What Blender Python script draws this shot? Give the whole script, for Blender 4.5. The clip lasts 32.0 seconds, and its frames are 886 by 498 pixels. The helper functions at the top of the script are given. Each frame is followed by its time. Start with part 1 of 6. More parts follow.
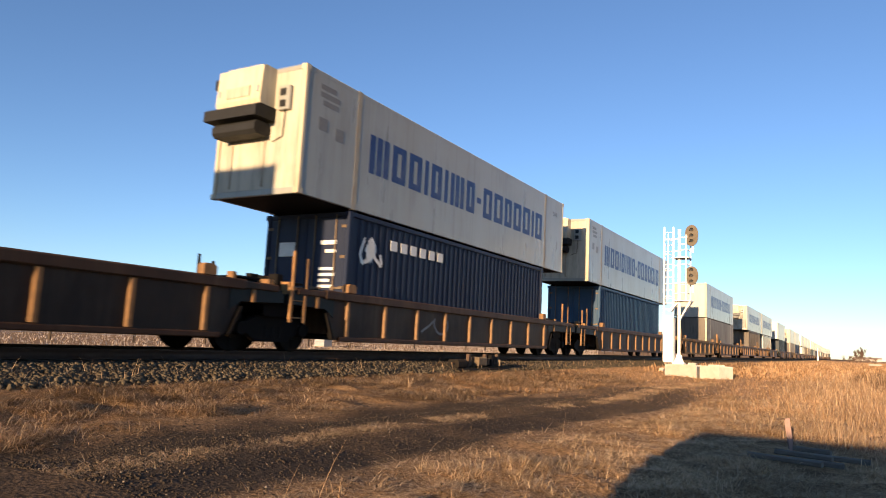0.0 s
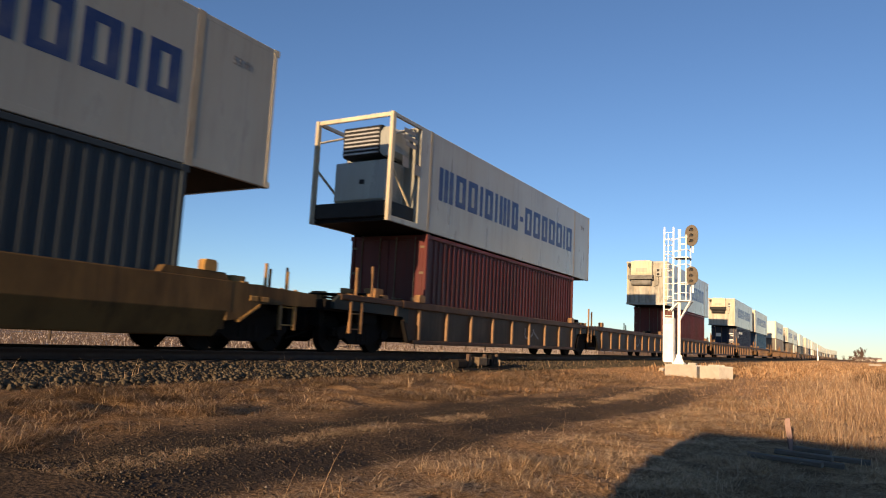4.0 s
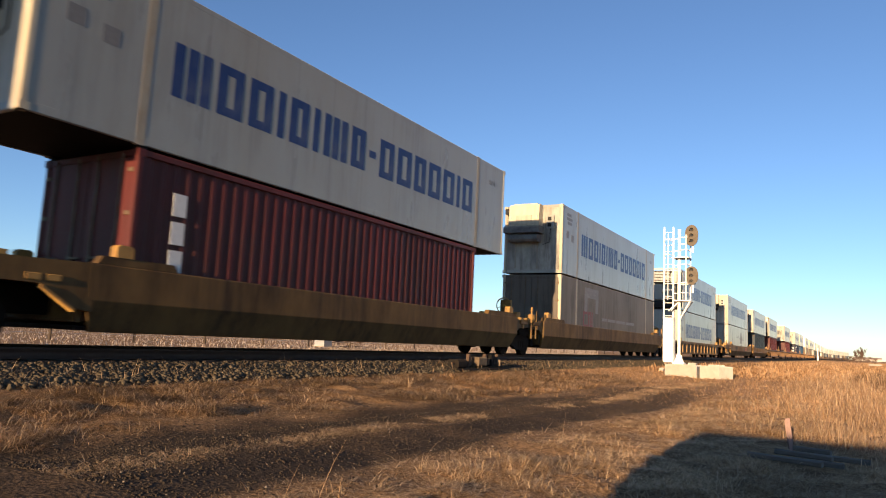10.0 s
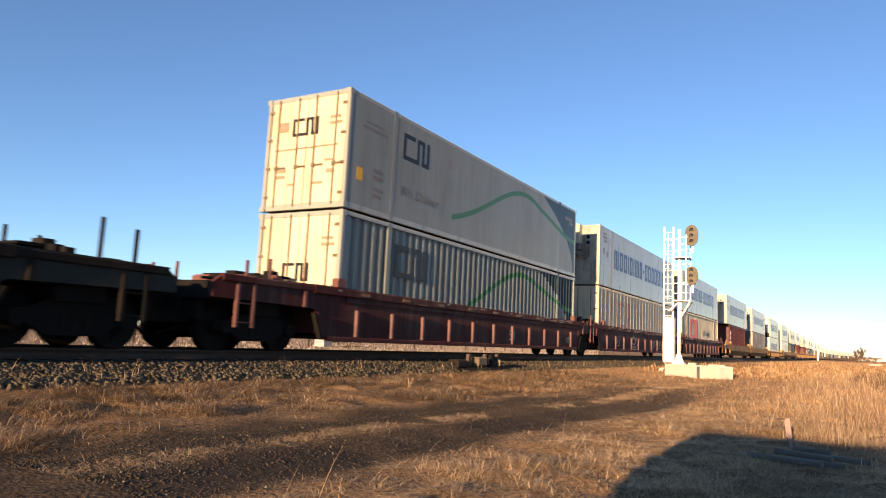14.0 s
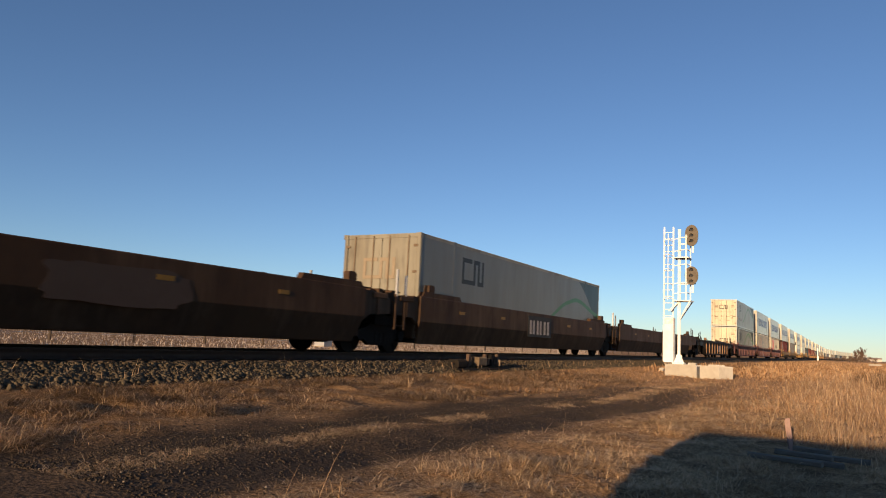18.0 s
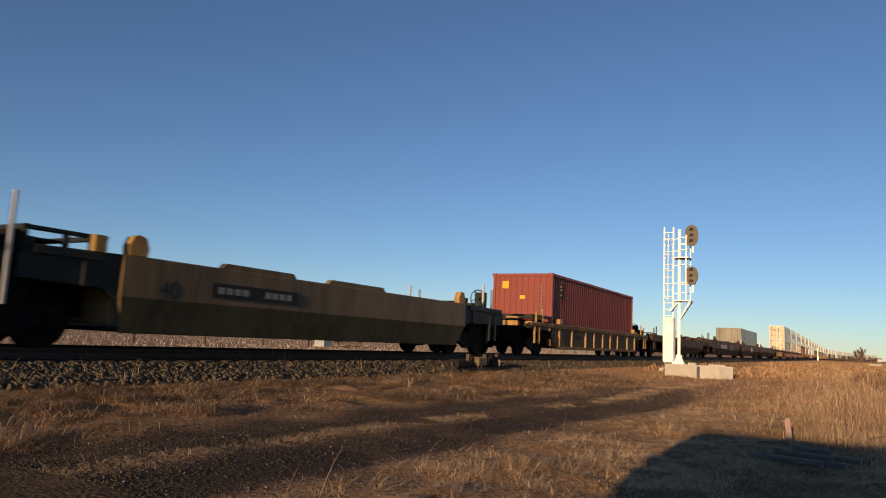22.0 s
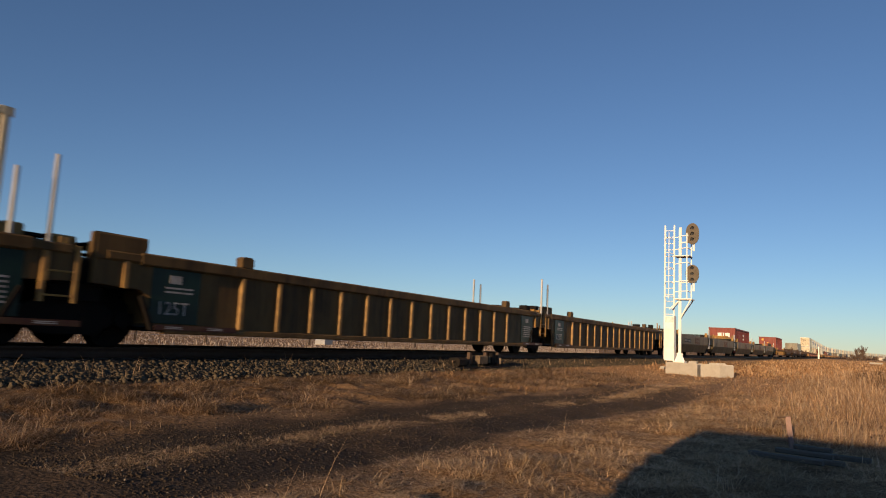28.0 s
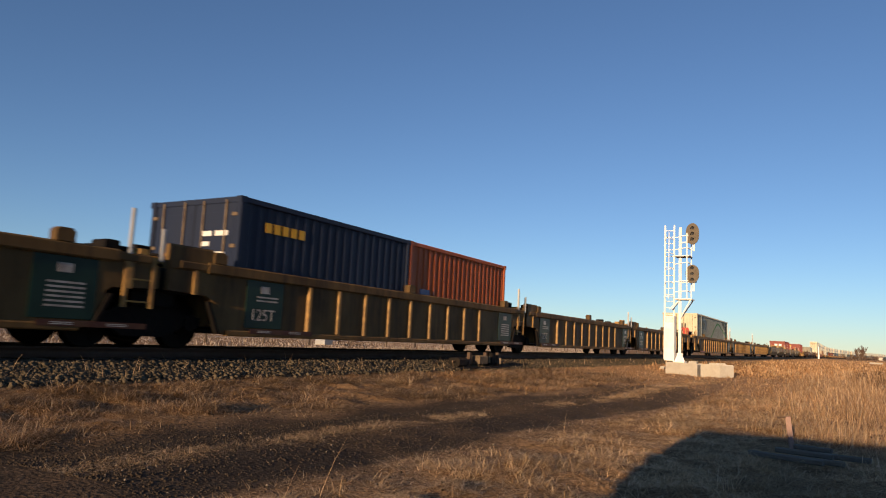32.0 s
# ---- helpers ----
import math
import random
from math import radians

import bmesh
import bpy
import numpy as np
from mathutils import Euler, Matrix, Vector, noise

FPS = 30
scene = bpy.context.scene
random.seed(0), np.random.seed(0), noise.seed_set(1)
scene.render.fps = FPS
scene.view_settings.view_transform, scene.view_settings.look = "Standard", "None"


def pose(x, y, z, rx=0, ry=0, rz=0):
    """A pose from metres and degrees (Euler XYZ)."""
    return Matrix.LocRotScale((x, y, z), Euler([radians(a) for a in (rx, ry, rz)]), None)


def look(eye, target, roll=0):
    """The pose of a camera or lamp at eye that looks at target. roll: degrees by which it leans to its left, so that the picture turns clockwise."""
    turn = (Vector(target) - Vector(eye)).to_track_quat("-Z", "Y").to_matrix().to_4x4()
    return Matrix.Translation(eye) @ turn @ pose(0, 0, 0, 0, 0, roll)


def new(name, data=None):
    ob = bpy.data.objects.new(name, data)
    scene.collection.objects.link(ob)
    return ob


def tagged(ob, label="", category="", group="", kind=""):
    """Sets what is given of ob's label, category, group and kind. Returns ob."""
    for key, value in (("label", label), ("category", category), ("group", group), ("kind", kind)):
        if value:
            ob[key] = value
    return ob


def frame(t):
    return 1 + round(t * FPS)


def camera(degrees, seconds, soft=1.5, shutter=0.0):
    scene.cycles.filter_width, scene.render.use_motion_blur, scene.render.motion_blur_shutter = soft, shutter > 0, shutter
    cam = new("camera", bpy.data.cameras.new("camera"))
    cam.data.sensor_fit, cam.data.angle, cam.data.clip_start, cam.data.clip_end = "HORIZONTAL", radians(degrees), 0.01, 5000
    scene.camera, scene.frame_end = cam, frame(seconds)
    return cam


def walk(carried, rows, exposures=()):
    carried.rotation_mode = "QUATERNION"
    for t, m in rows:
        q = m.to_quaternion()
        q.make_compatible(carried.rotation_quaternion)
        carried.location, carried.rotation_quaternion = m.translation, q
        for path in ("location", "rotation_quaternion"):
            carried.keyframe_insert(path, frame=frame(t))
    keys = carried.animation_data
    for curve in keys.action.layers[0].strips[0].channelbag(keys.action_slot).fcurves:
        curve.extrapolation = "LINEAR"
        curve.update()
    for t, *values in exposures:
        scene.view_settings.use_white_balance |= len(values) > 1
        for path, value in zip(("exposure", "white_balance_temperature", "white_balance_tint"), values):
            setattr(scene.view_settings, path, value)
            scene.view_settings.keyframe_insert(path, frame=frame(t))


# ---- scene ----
# ---- camera ----
EYE = Vector((0.0, 0.0, 0.257))


def aim(yaw, tilt):
    """A point straight ahead of the eye; yaw turns left from the track's direction."""
    return EYE + Vector((-math.sin(yaw) * math.cos(tilt), math.cos(yaw) * math.cos(tilt), math.sin(tilt)))


cam = camera(65.15, 32.0, soft=1.05, shutter=0.14)
REST = look(EYE, aim(0.5275, 0.1301), 2.813)
NUDGED = look(EYE, aim(0.5285, 0.1277), 2.813)
walk(cam, [(0, REST), (25.6, REST), (27.3, NUDGED), (32, NUDGED)],
     exposures=[(0, 1.03, 6600, 18), (1, 0.47, 6600, 18), (2, 0.70, 6600, 18), (3, 0.42, 6600, 18), (4.5, 0.75, 6600, 18), (6, 1.03, 6600, 18), (7, 0.85, 6600, 18), (8, 0.76, 6600, 18), (9, 0.88, 6600, 18), (10, 0.88, 6600, 18), (11, 0.95, 6600, 18), (12, 1.00, 6600, 18), (13, 1.03, 6600, 18), (14, 1.12, 6600, 18), (15.3, 0.75, 6600, 18), (17, 0.24, 6600, 18), (18, 0.36, 6600, 18), (19, 0.13, 6600, 18), (20, 0.00, 6600, 18), (21, 0.29, 6600, 18), (22, 0.16, 6600, 18), (23, 0.05, 6600, 18), (24, 0.22, 6600, 18), (25, 0.05, 6600, 18), (26.5, 0.05, 6600, 18), (28, 0.04, 6600, 18), (29, 0.32, 6600, 18), (30, 0.16, 6600, 18), (31, 0.10, 6600, 18), (32, 0.30, 6600, 18)])

# ---- light ----
SUN_WAY = Vector((-0.042, 1.0, -0.134))
world = bpy.data.worlds.new("sky")
scene.world = world
world.use_nodes = True
wn = world.node_tree.nodes
sky = wn.new("ShaderNodeTexSky")
sky.sky_type = "NISHITA"
sky.sun_disc = False
sky.sun_elevation = math.atan(0.134)
sky.sun_rotation = math.pi - 0.042
sky.altitude = 700
sky.air_density, sky.dust_density, sky.ozone_density = 0.84, 0.08, 2.85
wn["Background"].inputs["Strength"].default_value = 0.113
world.node_tree.links.new(sky.outputs["Color"], wn["Background"].inputs["Color"])
sun = new("sun", bpy.data.lights.new("sun", "SUN"))
sun.data.energy = 5.8
sun.data.angle = radians(0.53)
sun.data.color = (1.0, 0.72, 0.40)
sun.matrix_world = look((0, -30, 40), Vector((0, -30, 40)) + SUN_WAY)


# ---- materials ----
def mat(name, colour, rough=0.6, metal=0.0, grain=0.15, scale=3.0, dirt=None, dirt_amount=0.35, bump=0.02, streak=1.0, fine=60.0, vary=0.0, spec=0.22, seams=0.0, runs=0.0, run_colour=(0.05, 0.035, 0.025), chalk=1.0):
    """A surface with broad stains, fine grain and relief; streak stretches the stains upright."""
    m = bpy.data.materials.new(name)
    m.use_nodes = True
    nt = m.node_tree
    n, link = nt.nodes, nt.links.new
    b = n["Principled BSDF"]
    b.inputs["Metallic"].default_value = metal
    b.inputs["Specular IOR Level"].default_value = spec
    b.inputs["Diffuse Roughness"].default_value = chalk
    tc = n.new("ShaderNodeTexCoord")
    mp = n.new("ShaderNodeMapping")
    mp.inputs["Scale"].default_value = (1, 1, 1 / streak)
    link(tc.outputs["Object"], mp.inputs["Vector"])
    big = n.new("ShaderNodeTexNoise")
    big.inputs["Scale"].default_value, big.inputs["Detail"].default_value, big.inputs["Roughness"].default_value = scale, 6, 0.65
    small = n.new("ShaderNodeTexNoise")
    small.inputs["Scale"].default_value, small.inputs["Detail"].default_value = fine, 3
    link(mp.outputs["Vector"], big.inputs["Vector"])
    link(tc.outputs["Object"], small.inputs["Vector"])
    ramp = n.new("ShaderNodeValToRGB")
    ramp.color_ramp.elements[0].position, ramp.color_ramp.elements[1].position = 0.42, 0.72
    link(big.outputs["Fac"], ramp.inputs["Fac"])
    dirt = dirt or [c * 0.45 for c in colour]
    mix = n.new("ShaderNodeMix")
    mix.data_type = "RGBA"
    mix.inputs["A"].default_value, mix.inputs["B"].default_value = (*colour, 1), (*dirt, 1)
    amount = n.new("ShaderNodeMath")
    amount.operation = "MULTIPLY"
    amount.inputs[1].default_value = dirt_amount
    link(ramp.outputs["Color"], amount.inputs[0])
    link(amount.outputs[0], mix.inputs["Factor"])
    hsv = n.new("ShaderNodeHueSaturation")
    val = n.new("ShaderNodeMapRange")
    val.inputs["To Min"].default_value, val.inputs["To Max"].default_value = 1 - grain, 1 + grain
    link(small.outputs["Fac"], val.inputs["Value"])
    last = val.outputs["Result"]
    if vary:
        info = n.new("ShaderNodeObjectInfo")
        geo = n.new("ShaderNodeNewGeometry")
        pick = n.new("ShaderNodeMath")
        pick.operation = "ADD"
        link(info.outputs["Random"], pick.inputs[0])
        link(geo.outputs["Random Per Island"], pick.inputs[1])
        vr = n.new("ShaderNodeMapRange")
        vr.inputs["From Max"].default_value = 2.0
        vr.inputs["To Min"].default_value, vr.inputs["To Max"].default_value = 1 - vary, 1 + vary
        link(pick.outputs[0], vr.inputs["Value"])
        mul = n.new("ShaderNodeMath")
        mul.operation = "MULTIPLY"
        link(last, mul.inputs[0])
        link(vr.outputs["Result"], mul.inputs[1])
        last = mul.outputs[0]
    if seams:
        sep = n.new("ShaderNodeSeparateXYZ")
        link(tc.outputs["Object"], sep.inputs[0])
        tooth = n.new("ShaderNodeMath")
        tooth.operation = "PINGPONG"
        tooth.inputs[1].default_value = seams / 2
        link(sep.outputs["Y"], tooth.inputs[0])
        line = n.new("ShaderNodeMapRange")
        line.inputs["From Max"].default_value = 0.03
        line.inputs["To Min"].default_value = 0.86
        link(tooth.outputs[0], line.inputs["Value"])
        mul = n.new("ShaderNodeMath")
        mul.operation = "MULTIPLY"
        link(last, mul.inputs[0])
        link(line.outputs["Result"], mul.inputs[1])
        last = mul.outputs[0]
    link(last, hsv.inputs["Value"])
    paint = mix.outputs["Result"]
    if runs:
        # narrow streaks of soot and rust that run down the sheet
        mr2 = n.new("ShaderNodeMapping")
        mr2.inputs["Scale"].default_value = (5.0, 5.0, 0.45)
        link(tc.outputs["Object"], mr2.inputs["Vector"])
        lines = n.new("ShaderNodeTexNoise")
        lines.inputs["Scale"].default_value, lines.inputs["Detail"].default_value, lines.inputs["Roughness"].default_value = 1.0, 5, 0.7
        link(mr2.outputs["Vector"], lines.inputs["Vector"])
        blot = n.new("ShaderNodeTexNoise")
        blot.inputs["Scale"].default_value, blot.inputs["Detail"].default_value = 0.55, 3
        link(tc.outputs["Object"], blot.inputs["Vector"])
        both = n.new("ShaderNodeMath")
        both.operation = "MULTIPLY"
        link(lines.outputs["Fac"], both.inputs[0])
        link(blot.outputs["Fac"], both.inputs[1])
        cut = n.new("ShaderNodeMapRange")
        cut.inputs["From Min"].default_value, cut.inputs["From Max"].default_value = 0.24, 0.42
        cut.inputs["To Max"].default_value = runs
        link(both.outputs[0], cut.inputs["Value"])
        over = n.new("ShaderNodeMix")
        over.data_type = "RGBA"
        link(cut.outputs["Result"], over.inputs["Factor"])
        link(paint, over.inputs["A"])
        over.inputs["B"].default_value = (*run_colour, 1)
        paint = over.outputs["Result"]
    link(paint, hsv.inputs["Color"])
    link(hsv.outputs["Color"], b.inputs["Base Color"])
    rr = n.new("ShaderNodeMapRange")
    rr.inputs["To Min"].default_value, rr.inputs["To Max"].default_value = max(0.05, rough - 0.12), min(1, rough + 0.15)
    link(big.outputs["Fac"], rr.inputs["Value"])
    link(rr.outputs["Result"], b.inputs["Roughness"])
    if bump:
        bp = n.new("ShaderNodeBump")
        bp.inputs["Strength"].default_value, bp.inputs["Distance"].default_value = 0.5, bump
        link(small.outputs["Fac"], bp.inputs["Height"])
        link(bp.outputs["Normal"], b.inputs["Normal"])
    return m


# white of the long sides, base colour lowered to hold their shade
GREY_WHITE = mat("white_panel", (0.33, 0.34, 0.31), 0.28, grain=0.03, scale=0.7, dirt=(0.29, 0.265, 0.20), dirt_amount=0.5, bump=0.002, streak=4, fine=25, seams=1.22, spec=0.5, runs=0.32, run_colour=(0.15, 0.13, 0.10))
# soot-streaked tail white, base lighter than the sides for the sun on it
SOOTY_WHITE = mat("sunlit_soot_streaked_panel", (0.52, 0.485, 0.39), 0.5, grain=0.05, scale=1.6, dirt=(0.2, 0.18, 0.14), dirt_amount=0.5, bump=0.002, streak=3, fine=25, runs=0.5, run_colour=(0.02, 0.018, 0.016))
SOOT_STAINED = mat("sooty_tail_panel", (0.45, 0.43, 0.37), 0.5, grain=0.06, scale=1.1, dirt=(0.07, 0.065, 0.055), dirt_amount=0.85, bump=0.002, streak=2, fine=25, runs=0.85, run_colour=(0.03, 0.027, 0.024))
TRAY_GREY = mat("grimy_grey_steel", (0.20, 0.20, 0.19), 0.55, grain=0.12, scale=3, dirt=(0.06, 0.055, 0.05), dirt_amount=0.8, bump=0.003)
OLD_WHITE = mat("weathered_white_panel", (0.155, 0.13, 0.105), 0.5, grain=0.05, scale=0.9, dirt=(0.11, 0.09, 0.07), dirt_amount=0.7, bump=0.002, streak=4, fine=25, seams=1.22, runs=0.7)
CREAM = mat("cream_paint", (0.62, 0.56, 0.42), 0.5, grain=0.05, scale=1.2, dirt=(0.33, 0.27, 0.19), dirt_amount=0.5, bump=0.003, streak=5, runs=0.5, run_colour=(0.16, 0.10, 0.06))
BEIGE_POST = mat("dusty_beige_steel", (0.38, 0.34, 0.265), 0.55, grain=0.08, scale=2.5, dirt=(0.2, 0.13, 0.08), bump=0.003)
BLUE_GREY = mat("blue_grey_panel", (0.17, 0.19, 0.19), 0.5, grain=0.05, scale=1, bump=0.003, streak=4)
MAROON_BOX = mat("oxide_red_container", (0.12, 0.023, 0.02), 0.5, grain=0.1, scale=1.2, dirt=(0.06, 0.02, 0.018), dirt_amount=0.6, bump=0.003, streak=5, runs=0.5)
RUST_BOX = mat("faded_red_container", (0.235, 0.054, 0.04), 0.5, grain=0.08, scale=1.2, dirt=(0.14, 0.05, 0.04), bump=0.003, streak=5)
NAVY_BOX = mat("navy_container", (0.014, 0.022, 0.05), 0.5, grain=0.08, scale=1.2, dirt=(0.02, 0.025, 0.04), bump=0.003, streak=5)
BLUE_BOX = mat("blue_container", (0.03, 0.075, 0.14), 0.5, grain=0.08, scale=1.2, dirt=(0.03, 0.05, 0.08), bump=0.003, streak=5)
SLATE_BOX = mat("slate_container", (0.035, 0.048, 0.06), 0.5, grain=0.08, scale=1.2, bump=0.003, streak=5)
ORANGE_BOX = mat("orange_container", (0.42, 0.10, 0.03), 0.5, grain=0.08, scale=1.2, dirt=(0.2, 0.05, 0.02), bump=0.003, streak=5)
# walls mixed darker for their shade; ribs and castings brighter, as sunlit
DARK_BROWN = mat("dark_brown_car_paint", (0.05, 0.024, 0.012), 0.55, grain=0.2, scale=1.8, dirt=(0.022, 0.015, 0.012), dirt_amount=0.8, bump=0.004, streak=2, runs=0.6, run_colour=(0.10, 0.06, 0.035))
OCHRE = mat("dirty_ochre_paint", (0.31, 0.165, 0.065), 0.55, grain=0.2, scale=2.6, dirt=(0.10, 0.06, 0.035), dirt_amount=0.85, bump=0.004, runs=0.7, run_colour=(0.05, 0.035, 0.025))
YELLOW = mat("shaded_weathered_yellow", (0.155, 0.092, 0.035), 0.6, grain=0.12, scale=1.3, dirt=(0.06, 0.036, 0.017), dirt_amount=0.85, bump=0.004, streak=2, spec=0.14, runs=0.75, run_colour=(0.03, 0.02, 0.014))
YELLOW_BRIGHT = mat("sunlit_rib_casting_yellow", (0.44, 0.25, 0.07), 0.5, grain=0.18, scale=3.0, dirt=(0.13, 0.07, 0.035), dirt_amount=0.8, bump=0.004, runs=0.6)
YELLOW_DULL = mat("dull_olive_yellow_paint", (0.175, 0.118, 0.052), 0.5, grain=0.12, scale=1.3, dirt=(0.075, 0.05, 0.026), dirt_amount=0.7, bump=0.004, streak=2, spec=0.28, runs=0.6, run_colour=(0.04, 0.028, 0.018))
BROWN_CAR = mat("oxide_brown_car_paint", (0.062, 0.034, 0.018), 0.62, grain=0.15, scale=1.4, dirt=(0.03, 0.018, 0.013), dirt_amount=0.8, bump=0.004, streak=2, spec=0.12, runs=0.6, run_colour=(0.12, 0.075, 0.045))
BLACK_CAR = mat("sooty_black_car_paint", (0.013, 0.012, 0.011), 0.7, spec=0.08, grain=0.2, scale=1.5, dirt=(0.045, 0.03, 0.022), dirt_amount=0.5, bump=0.004)
# maroon wall darkened for its shade, ribs lighter where sun catches them
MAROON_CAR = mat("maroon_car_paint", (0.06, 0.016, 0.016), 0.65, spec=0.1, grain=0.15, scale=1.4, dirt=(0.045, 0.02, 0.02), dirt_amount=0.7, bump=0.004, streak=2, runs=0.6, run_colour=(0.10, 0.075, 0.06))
RED_RIB = mat("sunlit_red_rib_paint", (0.17, 0.07, 0.06), 0.55, grain=0.15, scale=2, dirt=(0.09, 0.035, 0.032), dirt_amount=0.6, bump=0.004, runs=0.5)
SOOT = mat("sooty_running_gear", (0.008, 0.007, 0.0065), 0.7, grain=0.3, scale=4, dirt=(0.03, 0.02, 0.014), dirt_amount=0.4, bump=0.006, spec=0.1)
GALV = mat("galvanised_steel", (0.42, 0.42, 0.42), 0.5, 0.5, grain=0.1, scale=5, bump=0.002)
BLACK_UNIT = mat("black_grille", (0.02, 0.02, 0.02), 0.6, grain=0.2, bump=0.003)
LETTER_BLUE = mat("blue_decal", (0.02, 0.045, 0.16), 0.4, grain=0.06, scale=2, dirt=(0.2, 0.22, 0.26), dirt_amount=0.3, bump=0)
LETTER_RED = mat("red_decal", (0.5, 0.05, 0.035), 0.4, grain=0.06, bump=0)
LETTER_BLACK = mat("black_decal", (0.02, 0.02, 0.02), 0.4, grain=0.06, bump=0)
LETTER_GREY = mat("grey_decal", (0.16, 0.15, 0.15), 0.5, grain=0.06, scale=3, dirt=(0.4, 0.39, 0.37), dirt_amount=0.4, bump=0)
FAINT_GREY = mat("faint_grey_decal", (0.22, 0.22, 0.22), 0.5, grain=0.05, bump=0)
LETTER_WHITE = mat("white_decal", (0.72, 0.72, 0.70), 0.4, grain=0.06, scale=3, dirt_amount=0.3, bump=0)
LETTER_YELLOW = mat("yellow_decal", (0.75, 0.42, 0.03), 0.4, grain=0.06, bump=0)
DARK_RED_SIGN = mat("dark_red_decal", (0.17, 0.022, 0.02), 0.4, grain=0.06, bump=0)
DARK_GREEN_SIGN = mat("dark_green_board", (0.008, 0.03, 0.022), 0.4, grain=0.1, bump=0)


def livery(name, base, crest=5.0, spread=4.0, rise=1.75, corner=4.6):
    """White-grey paint with a green wave and a dark corner at the leading end, in the box's own metres."""
    m = mat(name, base, 0.38, grain=0.04, scale=0.8, dirt=[c * 0.6 for c in base], dirt_amount=0.4, bump=0.002, streak=4, fine=25, spec=0.32, runs=0.45, run_colour=(0.14, 0.12, 0.09))
    nt = m.node_tree
    n, link = nt.nodes, nt.links.new
    b = n["Principled BSDF"]
    paint = b.inputs["Base Color"].links[0].from_socket
    tc = n.new("ShaderNodeTexCoord")
    sep = n.new("ShaderNodeSeparateXYZ")
    link(tc.outputs["Object"], sep.inputs[0])

    def calc(op, a, c=0.0, d=None):
        k = n.new("ShaderNodeMath")
        k.operation = op
        for i, q in enumerate((a, c, d)):
            if q is None:
                continue
            if isinstance(q, (int, float)):
                k.inputs[i].default_value = q
            else:
                link(q, k.inputs[i])
        return k.outputs[0]

    u = calc("SUBTRACT", 8.08, sep.outputs["Y"])
    z = sep.outputs["Z"]
    hill = calc("POWER", 2.718, calc("MULTIPLY", calc("POWER", calc("ABSOLUTE", calc("DIVIDE", calc("SUBTRACT", u, crest), spread)), 2.0), -1.0))
    lift = calc("MULTIPLY", calc("MAXIMUM", calc("SUBTRACT", 4.0, u), 0.0), 0.2)
    wave = calc("ADD", calc("ADD", calc("MULTIPLY", hill, rise), 0.35), lift)
    off = calc("ABSOLUTE", calc("SUBTRACT", z, wave))
    green = calc("MULTIPLY", calc("LESS_THAN", off, 0.085), calc("LESS_THAN", u, 11.0))
    edge = calc("MULTIPLY", calc("POWER", calc("MAXIMUM", calc("DIVIDE", calc("SUBTRACT", u, 0.3), corner), 0.0), 0.45), 3.15)
    dark = calc("GREATER_THAN", z, edge)
    m1 = n.new("ShaderNodeMix")
    m1.data_type = "RGBA"
    link(dark, m1.inputs["Factor"])
    link(paint, m1.inputs["A"])
    m1.inputs["B"].default_value = (0.018, 0.032, 0.03, 1)
    m2 = n.new("ShaderNodeMix")
    m2.data_type = "RGBA"
    link(green, m2.inputs["Factor"])
    link(m1.outputs["Result"], m2.inputs["A"])
    m2.inputs["B"].default_value = (0.035, 0.15, 0.05, 1)
    link(m2.outputs["Result"], b.inputs["Base Color"])
    return m


SWOOSH = livery("white_panel_with_green_wave", (0.23, 0.25, 0.236), 5.5, 4.0, 2.1)
GREY_SWOOSH = livery("grimy_grey_panel_with_green_wave", (0.16, 0.165, 0.15), 3.7, 2.9, 1.5, 3.3)


